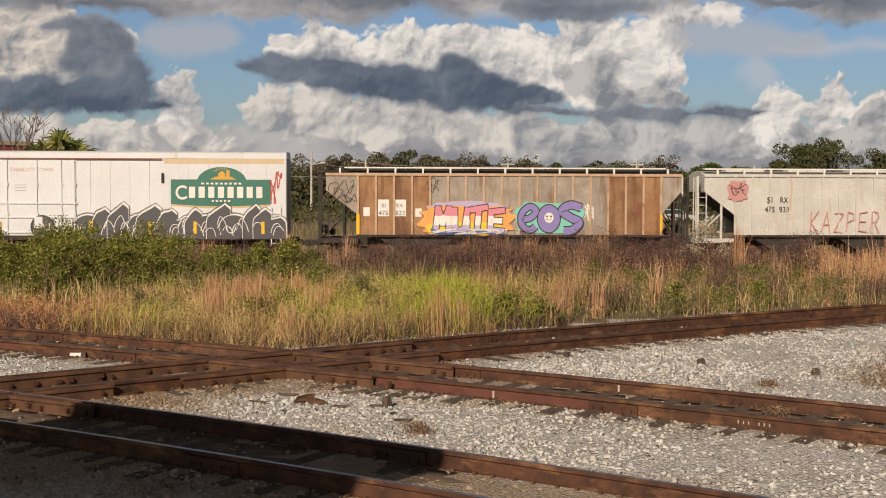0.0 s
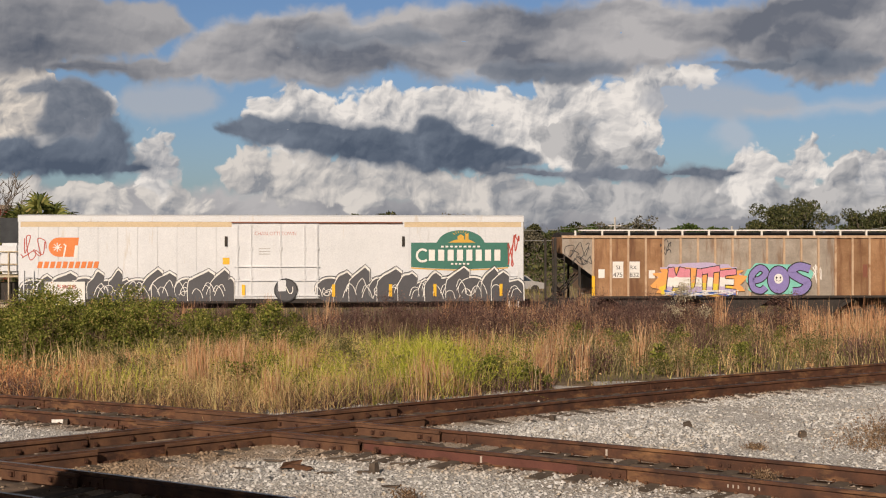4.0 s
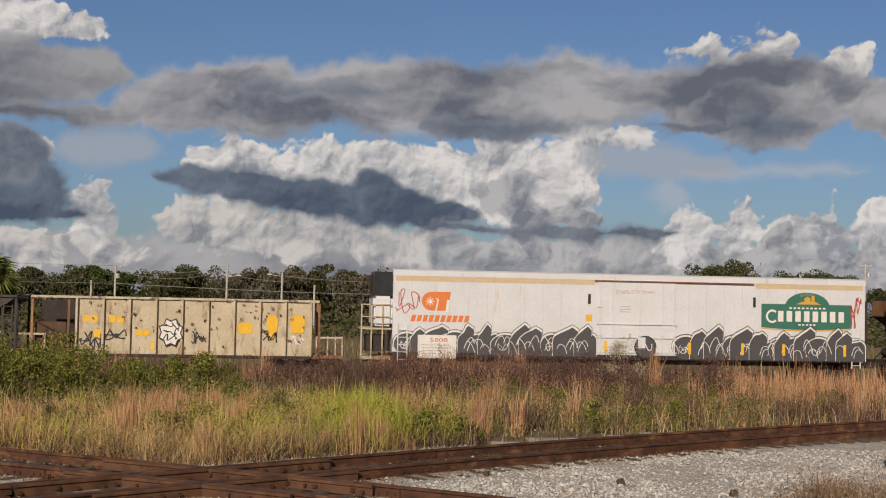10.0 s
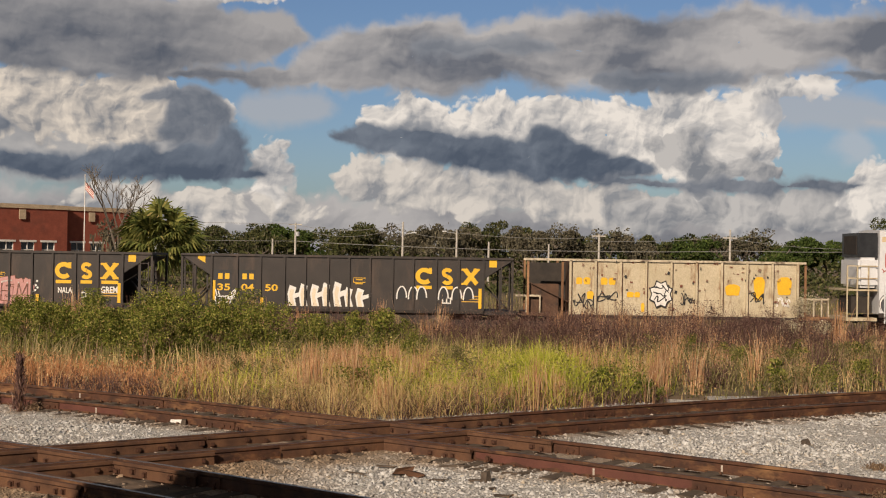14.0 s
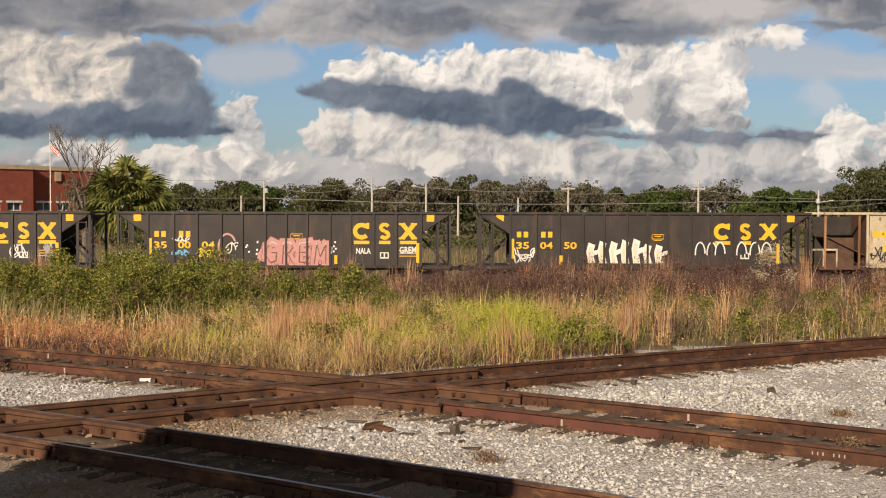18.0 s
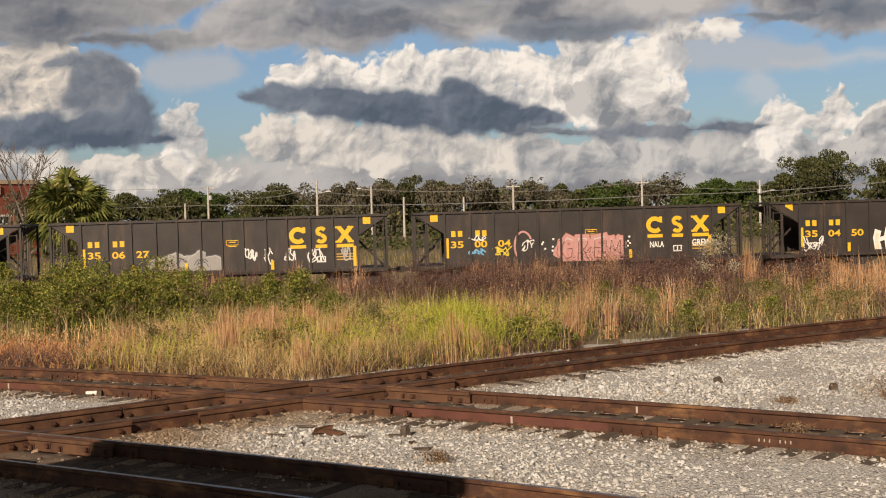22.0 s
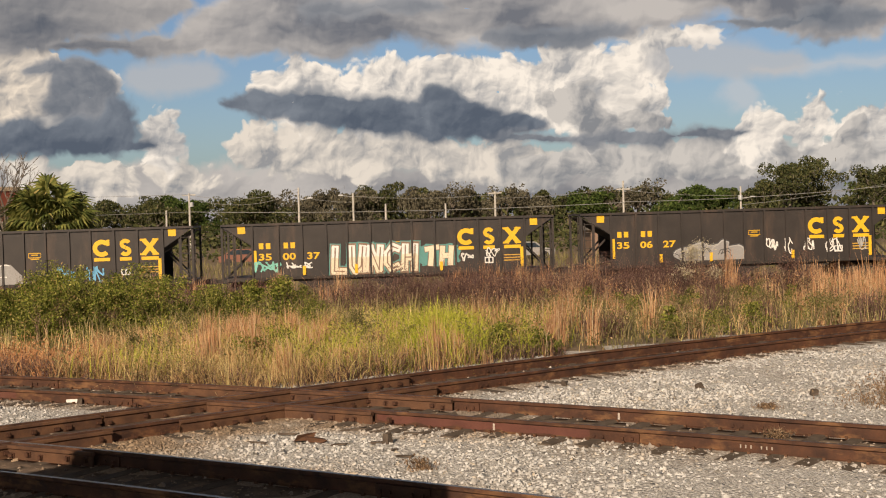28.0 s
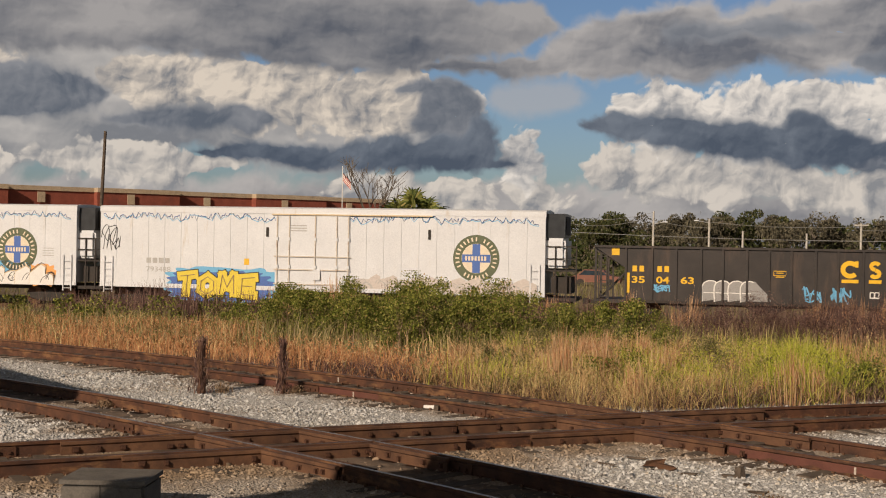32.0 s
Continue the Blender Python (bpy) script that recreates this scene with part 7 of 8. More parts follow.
scrap("rusty_scrap", -1.72, 17.55, 0.26, 0.15, 0.09, 20, M["plate"], "lump of rusty scrap iron on the ballast", 1)
scrap("rusty_scrap", -1.55, 17.4, 0.3, 0.12, 0.06, -30, M["plate"], "flat piece of rusty iron on the ballast", 2)
scrap("rusty_scrap", -0.54, 17.15, 0.1, 0.08, 0.12, 50, M["tie"], "dark upright splinter on the ballast", 3)
for k, (x, y, l, t) in enumerate(((-2.35, 16.25, 0.35, -25), (-1.2, 15.9, 0.3, -20), (-0.7, 15.95, 0.3, 10), (-0.3, 14.9, 0.28, -15), (-1.1, 17.1, 0.45, 8), (-0.7, 16.9, 0.4, 12), (-0.25, 16.6, 0.4, 5), (-0.45, 15.4, 0.14, 60), (-2.0, 16.9, 0.3, 0))):
    scrap("wood_splinter", x, y + 1.2, l * 0.75, 0.05, 0.025, t, M["tie"], "dark weathered wood splinter on the ballast", 20 + k)
for k, (x, y) in enumerate(((6.2, 20.2), (4.6, 21.4), (2.4, 22.3), (-6.0, 22.0))):
    scrap("dark_stone", x, y, 0.12, 0.1, 0.08, 30 * k, M["tie"], "single dark stone on pale ballast", 40 + k)
scrap("white_scrap", -6.12, 22.15, 0.28, 0.12, 0.07, -20, M["roofwhite"], "white plastic scrap lying by the rail", 60)

# viewing shelter over and behind the viewer, whose roof shades the near track
M["shelter"] = surface("shelter_timber", (0.20, 0.15, 0.10), (0.30, 0.23, 0.16), 3, 0.8, grain=30)
ROOF_Z = 6.0
back = ROOF_Z / math.tan(radians(SUN_EL))
shift = Vector((math.sin(radians(SUN_TURN)) * back, -math.cos(radians(SUN_TURN)) * back, 0))
shelter = tagged(new("unseen_shelter"), "timber viewing shelter with a flat roof", "shelter")
shelter.matrix_basis = Matrix.Translation(Vector((-4.1, 17.15, ROOF_Z)) + shift) @ pose(0, 0, 0, 0, 0, -36.5)
part("roof", boxes((0, 5.55, -2.6, 0, -0.2, 0), (0.3, 4.9, -9, -2.6, -0.2, 0)), M["shelter"], shelter)
for x, y in ((0.2, -8.5), (4.6, -8.5)):
    part("roof_post", boxes((x - 0.1, x + 0.1, y - 0.1, y + 0.1, -ROOF_Z, -0.2)), M["shelter"], shelter)
# made-up roof out of view, placed to shadow the near track's left end
shade_roof = tagged(new("unseen_shelter"), "unseen narrow flat roof on posts, added to shade the near track", "shelter")
shade_roof.matrix_basis = shelter.matrix_basis @ pose(-9.1, -1.2, 0)
part("roof", boxes((-9, 0, -2.0, 0, -0.2, 0)), M["shelter"], shade_roof)
for x in (-8.6, -2.0):
    part("roof_post", boxes((x - 0.1, x + 0.1, -1.9, -1.7, -ROOF_Z, -0.2)), M["shelter"], shade_roof)


# ---- distance ----
M["oak"] = plant_material("oak_leaves", [(0, (0.025, 0.034, 0.012)), (0.5, (0.06, 0.07, 0.025)), (1, (0.13, 0.125, 0.05))], 0.1)
M["moss"] = plant_material("grey_moss", [(0, (0.07, 0.065, 0.045)), (0.6, (0.14, 0.125, 0.085)), (1, (0.21, 0.19, 0.13))], 0.2)
M["fresh"] = plant_material("fresh_leaves", [(0, (0.03, 0.055, 0.012)), (0.6, (0.065, 0.10, 0.025)), (1, (0.12, 0.16, 0.04))], 0.25)
M["bark"] = surface("bark", (0.10, 0.08, 0.06), (0.19, 0.16, 0.13), 4, 0.95, grain=10)
M["frond"] = plant_material("palm_frond", [(0, (0.04, 0.055, 0.013)), (0.45, (0.10, 0.122, 0.03)), (0.8, (0.215, 0.215, 0.058)), (1, (0.40, 0.31, 0.12))], 0.12)


def limb(bm, a, b, r0, r1, n=6):
    a, b = Vector(a), Vector(b)
    d = (b - a).normalized()
    s = d.orthogonal().normalized()
    t = d.cross(s)
    ra = [bm.verts.new(a + (s * math.cos(6.2832 * i / n) + t * math.sin(6.2832 * i / n)) * r0) for i in range(n)]
    rb = [bm.verts.new(b + (s * math.cos(6.2832 * i / n) + t * math.sin(6.2832 * i / n)) * r1) for i in range(n)]
    for i in range(n):
        bm.faces.new((ra[i], ra[(i + 1) % n], rb[(i + 1) % n], rb[i]))


def tree(x, y, h, spread, kind, seed, label, n=4600, leaf=(0.13, 0.29)):
    rg, rng = random.Random(seed), np.random.default_rng(seed)
    ob = tagged(new("tree"), label, "tree", "far trees")
    ob.location = (x, y, -0.65)
    bm = bmesh.new()
    limb(bm, (0, 0, 0), (rg.uniform(-0.3, 0.3), 0, h * 0.5), 0.32, 0.2)
    tips = []
    for k in range(9):
        z = h * rg.uniform(0.22, 0.6)
        e = (rg.uniform(-1, 1) * spread * 0.8, rg.uniform(-1, 1) * spread * 0.8, min(h * 0.84, z + h * rg.uniform(0.12, 0.42)))
        limb(bm, (0, 0, z), e, 0.12, 0.03)
        tips.append(e)
        for _ in range(2):
            f = (e[0] + rg.uniform(-1, 1) * spread * 0.4, e[1] + rg.uniform(-1, 1) * spread * 0.4, min(h * 0.9, e[2] + rg.uniform(-0.1, 0.1) * h))
            limb(bm, e, f, 0.05, 0.012)
            tips.append(f)
    part("trunk", bm, M["bark"], ob)
    tips = np.array(tips)
    k = rng.integers(0, len(tips), n)
    if kind == "bare":
        k = k[: n // 4]
    d = rng.normal(size=(len(k), 3))
    d /= np.linalg.norm(d, axis=1)[:, None]
    c = tips[k] + d * (rng.uniform(0.3, 1.0, len(k)) ** 0.4 * (0.55 + 0.45 * ((k * 7) % 5) / 4))[:, None] * (spread * 0.36, spread * 0.36, h * 0.135)
    c[:, 2] = np.clip(c[:, 2], 0.3, h * 1.02)
    v, q = leaves(c, rng.uniform(*leaf, len(k)), seed)
    cr = raw_mesh("crown", v, q, {"oak": M["oak"], "bare": M["moss"], "moss": M["moss"], "fresh": M["fresh"]}[kind])
    cr.parent = ob
    if kind in ("oak", "moss"):
        m = len(k) // (9 if kind == "moss" else 22)
        c2 = tips[rng.integers(0, len(tips), m)] + rng.normal(0, 1, (m, 3)) * (spread * 0.25, spread * 0.2, h * 0.07) - (0, spread * 0.15, h * 0.05)
        c2[:, 2] = np.clip(c2[:, 2], 0.2, h)
        v, q = blades(c2, -rng.uniform(0.3, 0.8, m), rng.uniform(0.06, 0.14, m), rng.uniform(0, 0.2, m), seed)
        o = tagged(raw_mesh("hanging_moss", v, q, M["moss"]), kind="stuff")
        o.parent = ob


LABEL = {"oak": "dark green live oak hung with grey moss", "bare": "thin grey half-bare tree against the sky", "moss": "grey-brown tree hung with moss", "fresh": "leafy mid-green tree in a row"}
ROW = [(-52, 8.2, 5, "oak"), (-46, 8.6, 5, "oak"), (-40.5, 7.6, 4.5, "oak"), (-35.5, 8.4, 4.5, "fresh"), (-30, 9.3, 5, "oak"), (-25, 8.8, 4.5, "oak"), (-20, 9.4, 3.4, "bare"), (-16.5, 9.4, 3.6, "moss"), (-12, 8.8, 4.5, "moss"), (-7.5, 9.7, 4.2, "oak"), (-3, 8.8, 4.2, "oak"),
       (1, 8.3, 4, "moss"), (4.5, 9.2, 3.2, "bare"), (9, 8.0, 4, "moss"), (12.5, 8.3, 3.0, "bare"), (17, 7.6, 4, "moss"), (21.5, 7.7, 3.6, "oak"), (25.5, 7.2, 3.6, "fresh"), (30, 8.0, 4, "bare"), (35, 8.9, 4, "bare"), (38, 7.4, 4, "fresh"), (42, 7.7, 4.2, "fresh"), (47.5, 6.8, 4, "fresh"),
       (53, 8.0, 3.6, "oak"), (58, 10.8, 4.6, "oak"), (63.5, 11.7, 5.2, "oak"), (69, 10.2, 4.2, "oak"), (74, 10.4, 4.6, "oak"), (79.5, 10.2, 4.4, "oak"), (85, 7.6, 4, "oak"), (90, 7.4, 4, "fresh"), (95.5, 7.9, 4, "fresh"), (101, 8.3, 4, "fresh"), (107, 7.8, 4, "fresh"), (113, 8, 4, "oak")]
for k, (x, h, s, kind) in enumerate(ROW):
    tree(x, 200 + 7 * math.sin(k * 2.1), h, s, kind, 700 + k, LABEL[kind])
for k in range(26):
    kind = ("oak", "moss", "oak", "fresh")[k % 4]
    tree(-58 + 7 * k + 2.2 * math.sin(k * 1.7), 214 + 5 * math.sin(k * 1.3), 7.4 + 0.6 * math.sin(k * 2.7), 5.2, kind, 800 + k, LABEL[kind], 1800, (0.22, 0.5))
# low growth under the trees and behind the train
rng = np.random.default_rng(40)
n = 16000
c = np.stack([rng.uniform(-75, 130, n), rng.uniform(186, 206, n), rng.beta(1.2, 2.4, n) * 5.0 - 0.6], -1)
v, q = leaves(c, rng.uniform(0.2, 0.5, n), 41)
tagged(raw_mesh("undergrowth", v, q, M["oak"]), "dark undergrowth below the far trees", "shrubs", kind="stuff")
n = 14000
c = np.stack([rng.uniform(-60, 70, n), rng.uniform(62, 110, n), np.full(n, -0.67)], -1)
v, q = blades(c, rng.uniform(0.3, 0.9, n), rng.uniform(0.02, 0.05, n), rng.uniform(0, 0.5, n), 42)
tagged(raw_mesh("rough_grass", v, q, M["olive"]), "rough green-brown grass beyond the train", "grass", kind="stuff")


n = 15000
c = np.stack([rng.uniform(-70, 95, n), rng.uniform(118, 150, n), rng.beta(1.1, 2.0, n)], -1)
c[:, 2] = c[:, 2] * (2.1 + 1.5 * np.sin(c[:, 0] * 0.31) * np.cos(c[:, 0] * 0.13)) - 0.6
v, q = leaves(c, rng.uniform(0.12, 0.32, n), 43)
tagged(raw_mesh("scrub", v, q, M["oak"]), "dark green scrub beyond the train", "shrubs", kind="stuff")


# cabbage palm behind the train
def palm(x, y, h, r, seed, label):
    rg = random.Random(seed)
    ob = tagged(new("palm_tree"), label, "palm tree")
    ob.location = (x, y, -0.65)
    bm = bmesh.new()
    for k in range(8):
        limb(bm, (0.05 * math.sin(k), 0, (h - r) * k / 8), (0.05 * math.sin(k + 1), 0, (h - r) * (k + 1) / 8 + 0.02), 0.2, 0.18, 9)
    part("trunk", bm, M["bark"], ob)
    for k in range(120):
        bm = bmesh.new()
        a, e = rg.uniform(0, 6.283), math.asin(rg.uniform(-0.55, 1.0))
        d = Vector((math.cos(a) * math.cos(e), math.sin(a) * math.cos(e), math.sin(e)))
        base = Vector((0, 0, h - r))
        hub = base + d * r * rg.uniform(0.45, 0.6) + Vector((0, 0, -0.12 * r * math.cos(e)))
        limb(bm, base, hub, 0.025, 0.016, 4)
        # a fan that may be turned any way about its stalk, its outer half drooping
        side = (Matrix.Rotation(rg.uniform(-1.3, 1.3), 3, d) @ d.cross(Vector((0.01, 0, 1))).normalized())
        up = side.cross(d)
        for j in range(19):
            t = -1.75 + 3.5 * j / 18
            g = (d * math.cos(t) + side * math.sin(t)).normalized()
            ln = r * 0.5 * (1 - 0.16 * abs(t)) * rg.uniform(0.85, 1.1)
            mid = hub + g * ln * 0.55 + up * 0.05
            tip = hub + g * ln * 0.95 + Vector((0, 0, -0.30 * ln * rg.uniform(0.5, 1.2)))
            wv = g.cross(up).normalized() * 0.075
            v = [bm.verts.new(p) for p in (hub, mid + wv, tip, mid - wv)]
            bm.faces.new(v)
        part("frond", bm, M["frond"], ob)


palm(-21.9, 75, 7.35, 2.95, 5, "cabbage palm with a round crown of fan fronds")


# bare tree beside the palm
def bare_tree(x, y, h, seed):
    rg = random.Random(seed)
    ob = tagged(new("bare_tree"), "leafless grey tree with fine branches", "tree")
    ob.location = (x, y, -0.65)
    bm = bmesh.new()

    def grow(p, d, ln, r, depth):
        q = p + d * ln
        limb(bm, p, q, r, r * 0.65, 5)
        if depth:
            for _ in range(3):
                nd = (d + Vector((rg.uniform(-0.75, 0.75), rg.uniform(-0.75, 0.75), rg.uniform(-0.15, 0.5)))).normalized()
                grow(q, nd, ln * rg.uniform(0.6, 0.8), r * 0.62, depth - 1)

    grow(Vector((0, 0, 0)), Vector((0.05, 0, 1)), h * 0.36, 0.14, 5)
    part("crown", bm, M["bark"], ob)


bare_tree(-26.2, 80, 8.4, 3)
tree(-28.0, 86, 6.0, 2.0, "moss", 690, "thin brown half-bare tree beside the palm", 1500, (0.06, 0.14))

# brick building
M["brick"] = surface("red_brick", (0.20, 0.048, 0.03), (0.28, 0.075, 0.045), 1.5, 0.9, grain=14, relief=0.3, stain=(0.16, 0.05, 0.035), stain_scale=0.4)
M["coping"] = surface("pale_coping", (0.40, 0.30, 0.20), (0.50, 0.39, 0.27), 1.5, 0.85, grain=10, stain=(0.26, 0.22, 0.17), stain_scale=0.8)
M["glass"] = surface("dark_window", (0.02, 0.03, 0.04), (0.04, 0.055, 0.07), 2, 0.12, grain=10, relief=0)
house = tagged(new("brick_building"), "long red brick building with a pale parapet", "building")
b0, b1 = Vector((-84, 82.0)), Vector((-42, 133.5))
length = (b1 - b0).length
house.matrix_basis = Matrix.Translation((b0.x, b0.y, -0.65)) @ pose(0, 0, 0, 0, 0, math.degrees(math.atan2(b1.y - b0.y, b1.x - b0.x)))
H = 8.15
bays = 8
step = length / bays
for k in range(bays):
    jog = -0.9 if k % 2 == 0 else 0.0
    x0, x1 = k * step, (k + 1) * step
    ws = [(x0 + step * (0.12 + 0.27 * j), x0 + step * (0.12 + 0.27 * j) + 1.5) for j in range(3)]
    cuts = [x0] + [v for w in ws for v in w] + [x1]
    dims = [(cuts[i], cuts[i + 1], jog, 9, 0, H - 0.42) for i in range(0, len(cuts), 2)]
    dims += [(w0, w1, jog, 9, 0, 2.9) for w0, w1 in ws] + [(w0, w1, jog, 9, 4.4, H - 0.42) for w0, w1 in ws]
    for dim in dims:
        part("wall", boxes(dim), M["brick"], house)
    part("parapet", boxes((x0 - 0.01, x1 + 0.01, jog - 0.12, 9, H - 0.42, H)), M["coping"], house)
    for w0, w1 in ws:
        win = part("window", boxes((w0, w1, jog + 0.22, jog + 0.27, 2.9, 4.4)), M["glass"], house)
        part("lintel", boxes((w0 - 0.15, w1 + 0.15, jog - 0.04, jog + 0.2, 4.4, 4.6)), M["roofwhite"], win)
        part("frame", boxes((w0, w0 + 0.08, jog + 0.14, jog + 0.22, 2.9, 4.4), (w1 - 0.08, w1, jog + 0.14, jog + 0.22, 2.9, 4.4), ((w0 + w1) / 2 - 0.04, (w0 + w1) / 2 + 0.04, jog + 0.14, jog + 0.22, 2.9, 4.4), (w0, w1, jog + 0.15, jog + 0.21, 3.6, 3.68)), M["roofwhite"], win)
    part("scupper", boxes((x0 + step * 0.35, x0 + step * 0.35 + 0.7, jog - 0.22, jog - 0.12, H - 1.5, H - 0.55)), M["coping"], house)
flag = tagged(new("flagpole"), "white flagpole with a limp striped flag", "flagpole")
flag.location = (-40.2, 113.5, -0.65)
bm = bmesh.new()
limb(bm, (0, 0, 0), (0, 0, 10.6), 0.06, 0.04, 8)
part("pole", bm, M["roofwhite"], flag)
for k in range(7):
    bm = bmesh.new()
    for j in range(4):
        v = [bm.verts.new((0.05 + 0.2 * a, 0.05 * math.sin(3 * a), 9.9 - 0.1 * (k + b) - 0.22 * a)) for a, b in ((j, 0), (j + 1, 0), (j + 1, 1), (j, 1))]
        bm.faces.new(v)
    part("flag_stripe", bm, P["red"] if k % 2 == 0 else P["white"], flag)

# utility poles and their wires
M["wood_pole"] = surface("pole_wood", (0.38, 0.36, 0.32), (0.52, 0.49, 0.44), 2, 0.9, grain=20)
M["wire"] = surface("cable", (0.13, 0.13, 0.13), (0.22, 0.22, 0.21), 5, 0.6, grain=30, relief=0)
M["galvanised"] = surface("galvanised", (0.42, 0.43, 0.43), (0.55, 0.56, 0.56), 4, 0.5, 0.4, grain=30, relief=0.02)
POLES = [(-34.2, 5.0, ""), (-31.1, 7.17, "box"), (-16.55, 7.5, "lamp"), (-9.3, 6.55, "lamp_left"), (9.65, 6.2, "arm"), (26.85, 7.1, "cross"), (42.6, 5.9, "box_lamp"), (70.2, 9.45, "box"), (-5.0, 5.0, ""), (3.0, 4.8, "")]
tops = {}
for k, (x, z, kind) in enumerate(POLES):
    ob = tagged(new("utility_pole"), {"": "short grey utility pole"}.get(kind, "weathered wooden utility pole with fittings"), "utility pole", "utility poles")
    ob.location = (x, 170, -0.65)
    bm = bmesh.new()
    limb(bm, (0, 0, 0), (0.03, 0, z + 0.65), 0.17, 0.12, 8)
    part("shaft", bm, M["wood_pole"], ob)
    t = z + 0.65
    if kind in ("cross", "arm", "box"):
        part("crossarm", boxes((-0.9, 0.9, -0.07, 0.07, t - (1.2 if kind == "cross" else 0.3), t - (1.05 if kind == "cross" else 0.15))), M["wood_pole"], ob)
    if "box" in kind:
        bm = bmesh.new()
        disc(bm, 0.0, -0.3, 0.3, 0.0, 0.3, 12)
        part("transformer", bm, M["galvanised"], ob, at=pose(-0.1 if kind != "box" else 0.35, -0.3, t - 1.5, 90))
    if "lamp" in kind:
        s = -1 if "left" in kind else 1
        bm = bmesh.new()
        limb(bm, (0, 0, t - 1.7 + (1.2 if s < 0 else 0)), (s * 1.6, -0.2, t - 1.45 + (1.2 if s < 0 else 0)), 0.04, 0.04, 5)
        arm = part("lamp_arm", bm, M["galvanised"], ob)
        part("lamp_head", boxes((s * 1.6 - 0.3, s * 1.6 + 0.3, -0.35, -0.05, t - 1.5 + (1.2 if s < 0 else 0), t - 1.36 + (1.2 if s < 0 else 0))), M["galvanised"], arm)
    tops[k] = (x, 170, z)


def wire(a, b, sag, r=0.022):
    bm, rings = bmesh.new(), []
    for i in range(15):
        p = Vector(a).lerp(Vector(b), i / 14) - Vector((0, 0, sag * 4 * (i / 14) * (1 - i / 14)))
        rings.append([bm.verts.new(p + Vector((0, r * c, r * s))) for c, s in ((1, 1), (-1, 1), (-1, -1), (1, -1))])
    for q0, q1 in zip(rings, rings[1:]):
        for i in range(4):
            bm.faces.new((q0[i], q0[(i + 1) % 4], q1[(i + 1) % 4], q1[i]))
    tagged(obj("overhead_wire", bm, M["wire"]), "thin dark overhead cable between utility poles", "cable", "overhead cables")


for a, b, dz, sag in ((1, 2, -0.2, 0.9), (1, 2, -0.6, 1.3), (2, 3, -1.2, 0.2), (4, 5, -0.9, 0.3), (5, 6, -1.2, 0.3), (6, 7, -2.5, 0.4), (3, 4, -0.4, 0.4)):
    (x0, y0, z0), (x1, y1, z1) = tops[a], tops[b]
    wire((x0, y0 - 0.1, z0 + dz), (x1, y1 - 0.1, z1 + dz), sag)
wire((-120, 165, 9.0), (-31, 169.9, 7.0), 0.5), wire((-120, 160, 6.2), (-31, 169.9, 4.7), 0.6), wire((-31, 169.9, 4.7), (27, 169.9, 4.2), 0.5, 0.035), wire((27, 169.9, 4.3), (70, 169.9, 6.0), 0.6, 0.035)
lean = tagged(new("leaning_pole"), "tall dark pole leaning a little", "utility pole")
lean.location = (-58.0, 100, -0.65)
bm = bmesh.new()
limb(bm, (0, 0, 0), (0.55, 0, 12.8), 0.19, 0.13, 8)
part("shaft", bm, M["tie"], lean)


# small buildings and vans seen between the wagons
def cottage(name, x, y, w, h, roof, wall, label):
    ob = tagged(new(name), label, "building")
    ob.location = (x, y, -0.65)
    part("wall", boxes((-w / 2, w / 2, 0, 6, 0, h)), wall, ob)
    bm = bmesh.new()
    v = [bm.verts.new(p) for p in ((-w / 2 - 0.4, -0.4, h), (w / 2 + 0.4, -0.4, h), (w / 2 + 0.4, 6.4, h), (-w / 2 - 0.4, 6.4, h), (-w / 2 + 1, 3, h + roof), (w / 2 - 1, 3, h + roof))]
    for ids in ((0, 1, 5, 4), (1, 2, 5), (2, 3, 4, 5), (3, 0, 4), (0, 3, 2, 1)):
        bm.faces.new([v[i] for i in ids])
    part("roof", bm, M["concrete"], ob)
    part("door", boxes((-0.5, 0.5, -0.05, 0, 0, 2.0)), M["glass"], ob)
    for s in (-1, 1):
        part("window", boxes((s * w * 0.3 - 0.5, s * w * 0.3 + 0.5, -0.05, 0, 1.0, 2.1)), M["glass"], ob)


cottage("small_house", 17.5, 112, 5.5, 2.1, 1.3, P["umber"], "small brown house with a grey hipped roof")


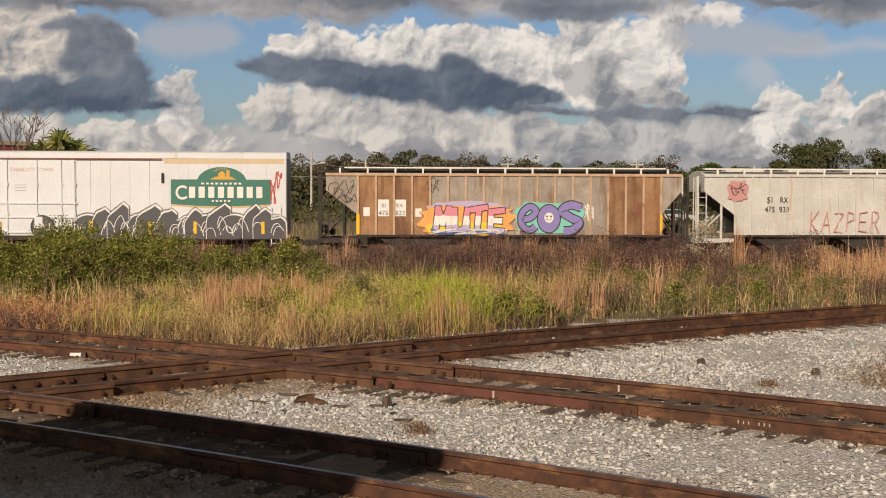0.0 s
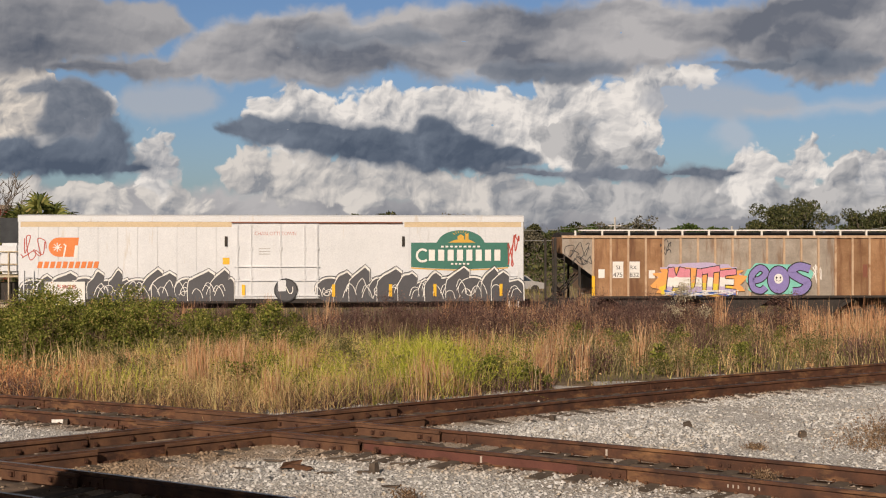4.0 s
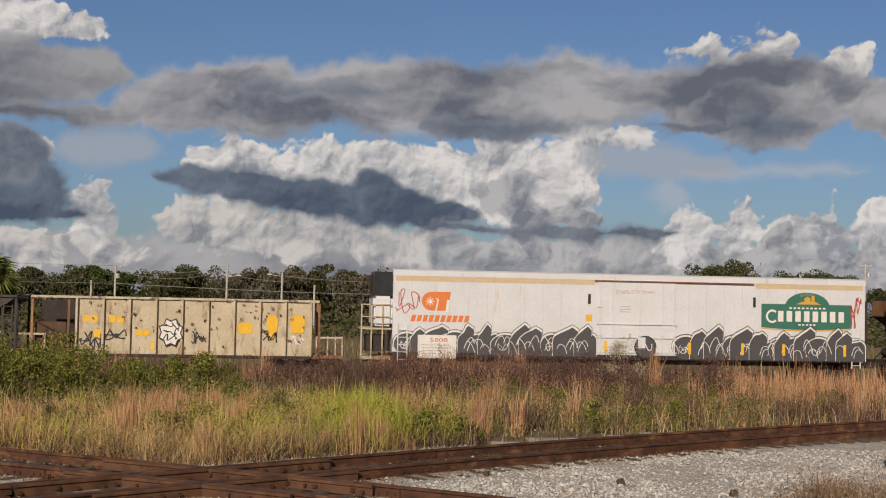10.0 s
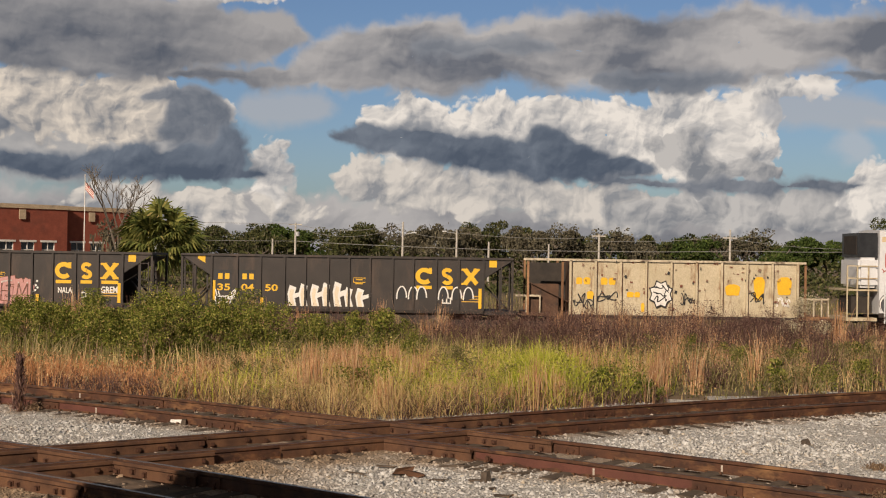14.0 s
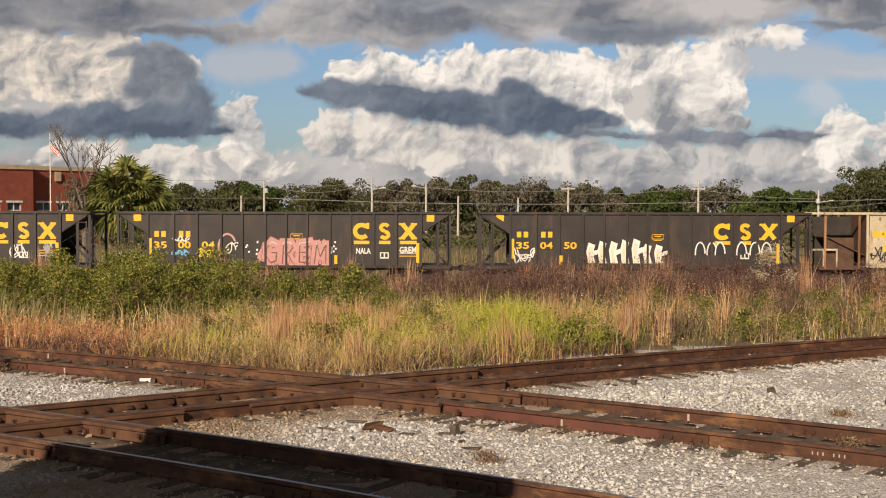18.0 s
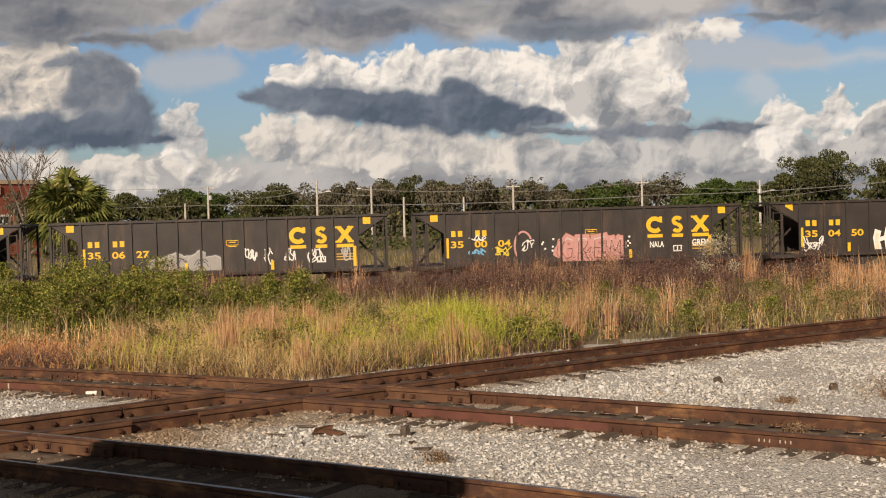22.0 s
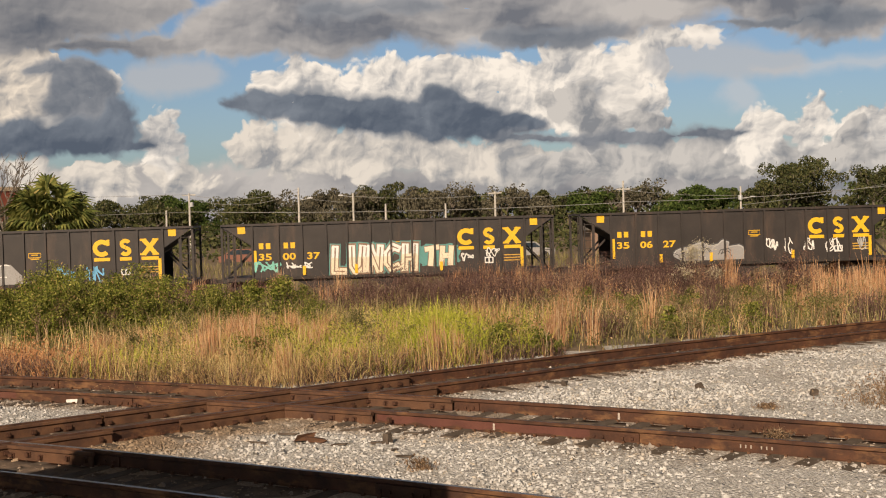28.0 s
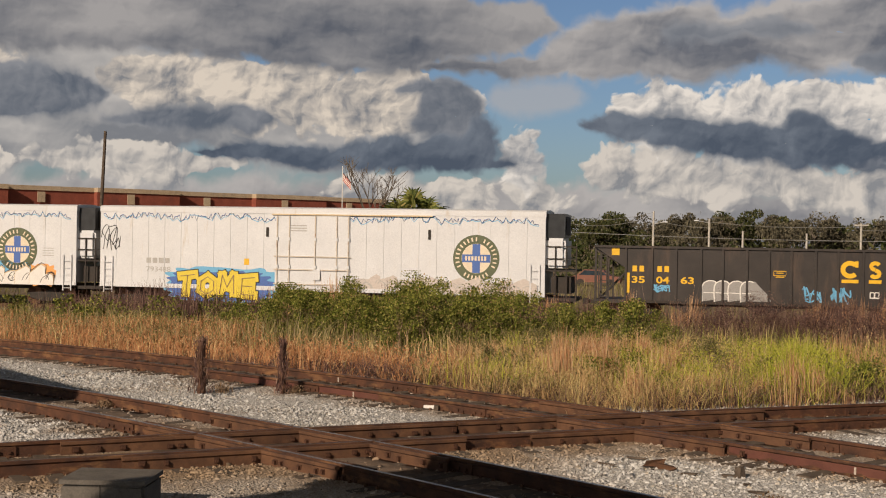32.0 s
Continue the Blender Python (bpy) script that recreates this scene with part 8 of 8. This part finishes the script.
def parked_car(x, y, material, label):
    ob = tagged(new("parked_car"), label, "car", "parked cars")
    ob.location = (x, y, -0.65)
    bm = bmesh.new()
    slab(bm, [(-2.1, 0.35), (2.1, 0.35), (2.15, 0.8), (1.2, 0.95), (0.6, 1.42), (-1.0, 1.45), (-1.7, 0.95), (-2.15, 0.85)], -0.85, 0.85)
    part("body", bm, material, ob)
    bm = bmesh.new()
    slab(bm, [(-1.45, 0.98), (1.0, 0.98), (0.5, 1.36), (-0.95, 1.38)], -0.865, 0.865)
    part("window", bm, M["glass"], ob)
    for s in (-1.3, 1.3):
        bm = bmesh.new()
        disc(bm, s, -0.88, -0.66, 0.33, 0.33, 14)
        part("wheel", bm, M["under"], ob)


parked_car(8.5, 104, P["steel"], "grey parked car beyond the train")
parked_car(-15.5, 110, P["brown"], "dark brown parked car beyond the train")
parked_car(24, 128, P["dull"], "pale grey parked car behind the wagons")

# the train's own track
tr = tagged(new("railway_track"), "rusty railway track under the train", "railway track", "tracks of the crossing")
tr.matrix_basis = car_pose(0)
for y in (-0.75, 0.75):
    bm = bmesh.new()
    ends = [[bm.verts.new((x, y + a, z - 0.2)) for a, z in RAIL] for x in (-160, 190)]
    for i in range(len(RAIL)):
        j = (i + 1) % len(RAIL)
        bm.faces.new((ends[0][i], ends[1][i], ends[1][j], ends[0][j]))
    part("rail", bm, M["rail"], tr)
for k in range(150):
    o = new("tie", TIE)
    o.parent, o.location = tr, (-60 + 0.8 * k, 0, -0.18)


# ---- what moves ----
TRAVEL = [(0.0, -111.25), (1.5, -107.0), (4.0, -99.7), (6.5, -91.75), (8.0, -86.94), (9.0, -83.68), (10.0, -80.38), (11.0, -76.97), (12.0, -73.53), (13.0, -70.02),
          (13.5, -68.22), (15.5, -61.01), (16.0, -59.17), (17.0, -55.42), (18.0, -51.57), (19.0, -47.69), (20.0, -43.77), (21.0, -39.82), (22.0, -35.82),
          (23.0, -31.81), (24.0, -27.78), (25.0, -23.71), (25.5, -21.65), (27.5, -13.34), (28.0, -11.24), (29.0, -7.06), (30.0, -2.85), (31.0, 1.44), (32.0, 5.84)]


def motions():
    for car, c in CARS:
        walk(car, [(t, car_pose(c + s)) for t, s in TRAVEL])


motions()
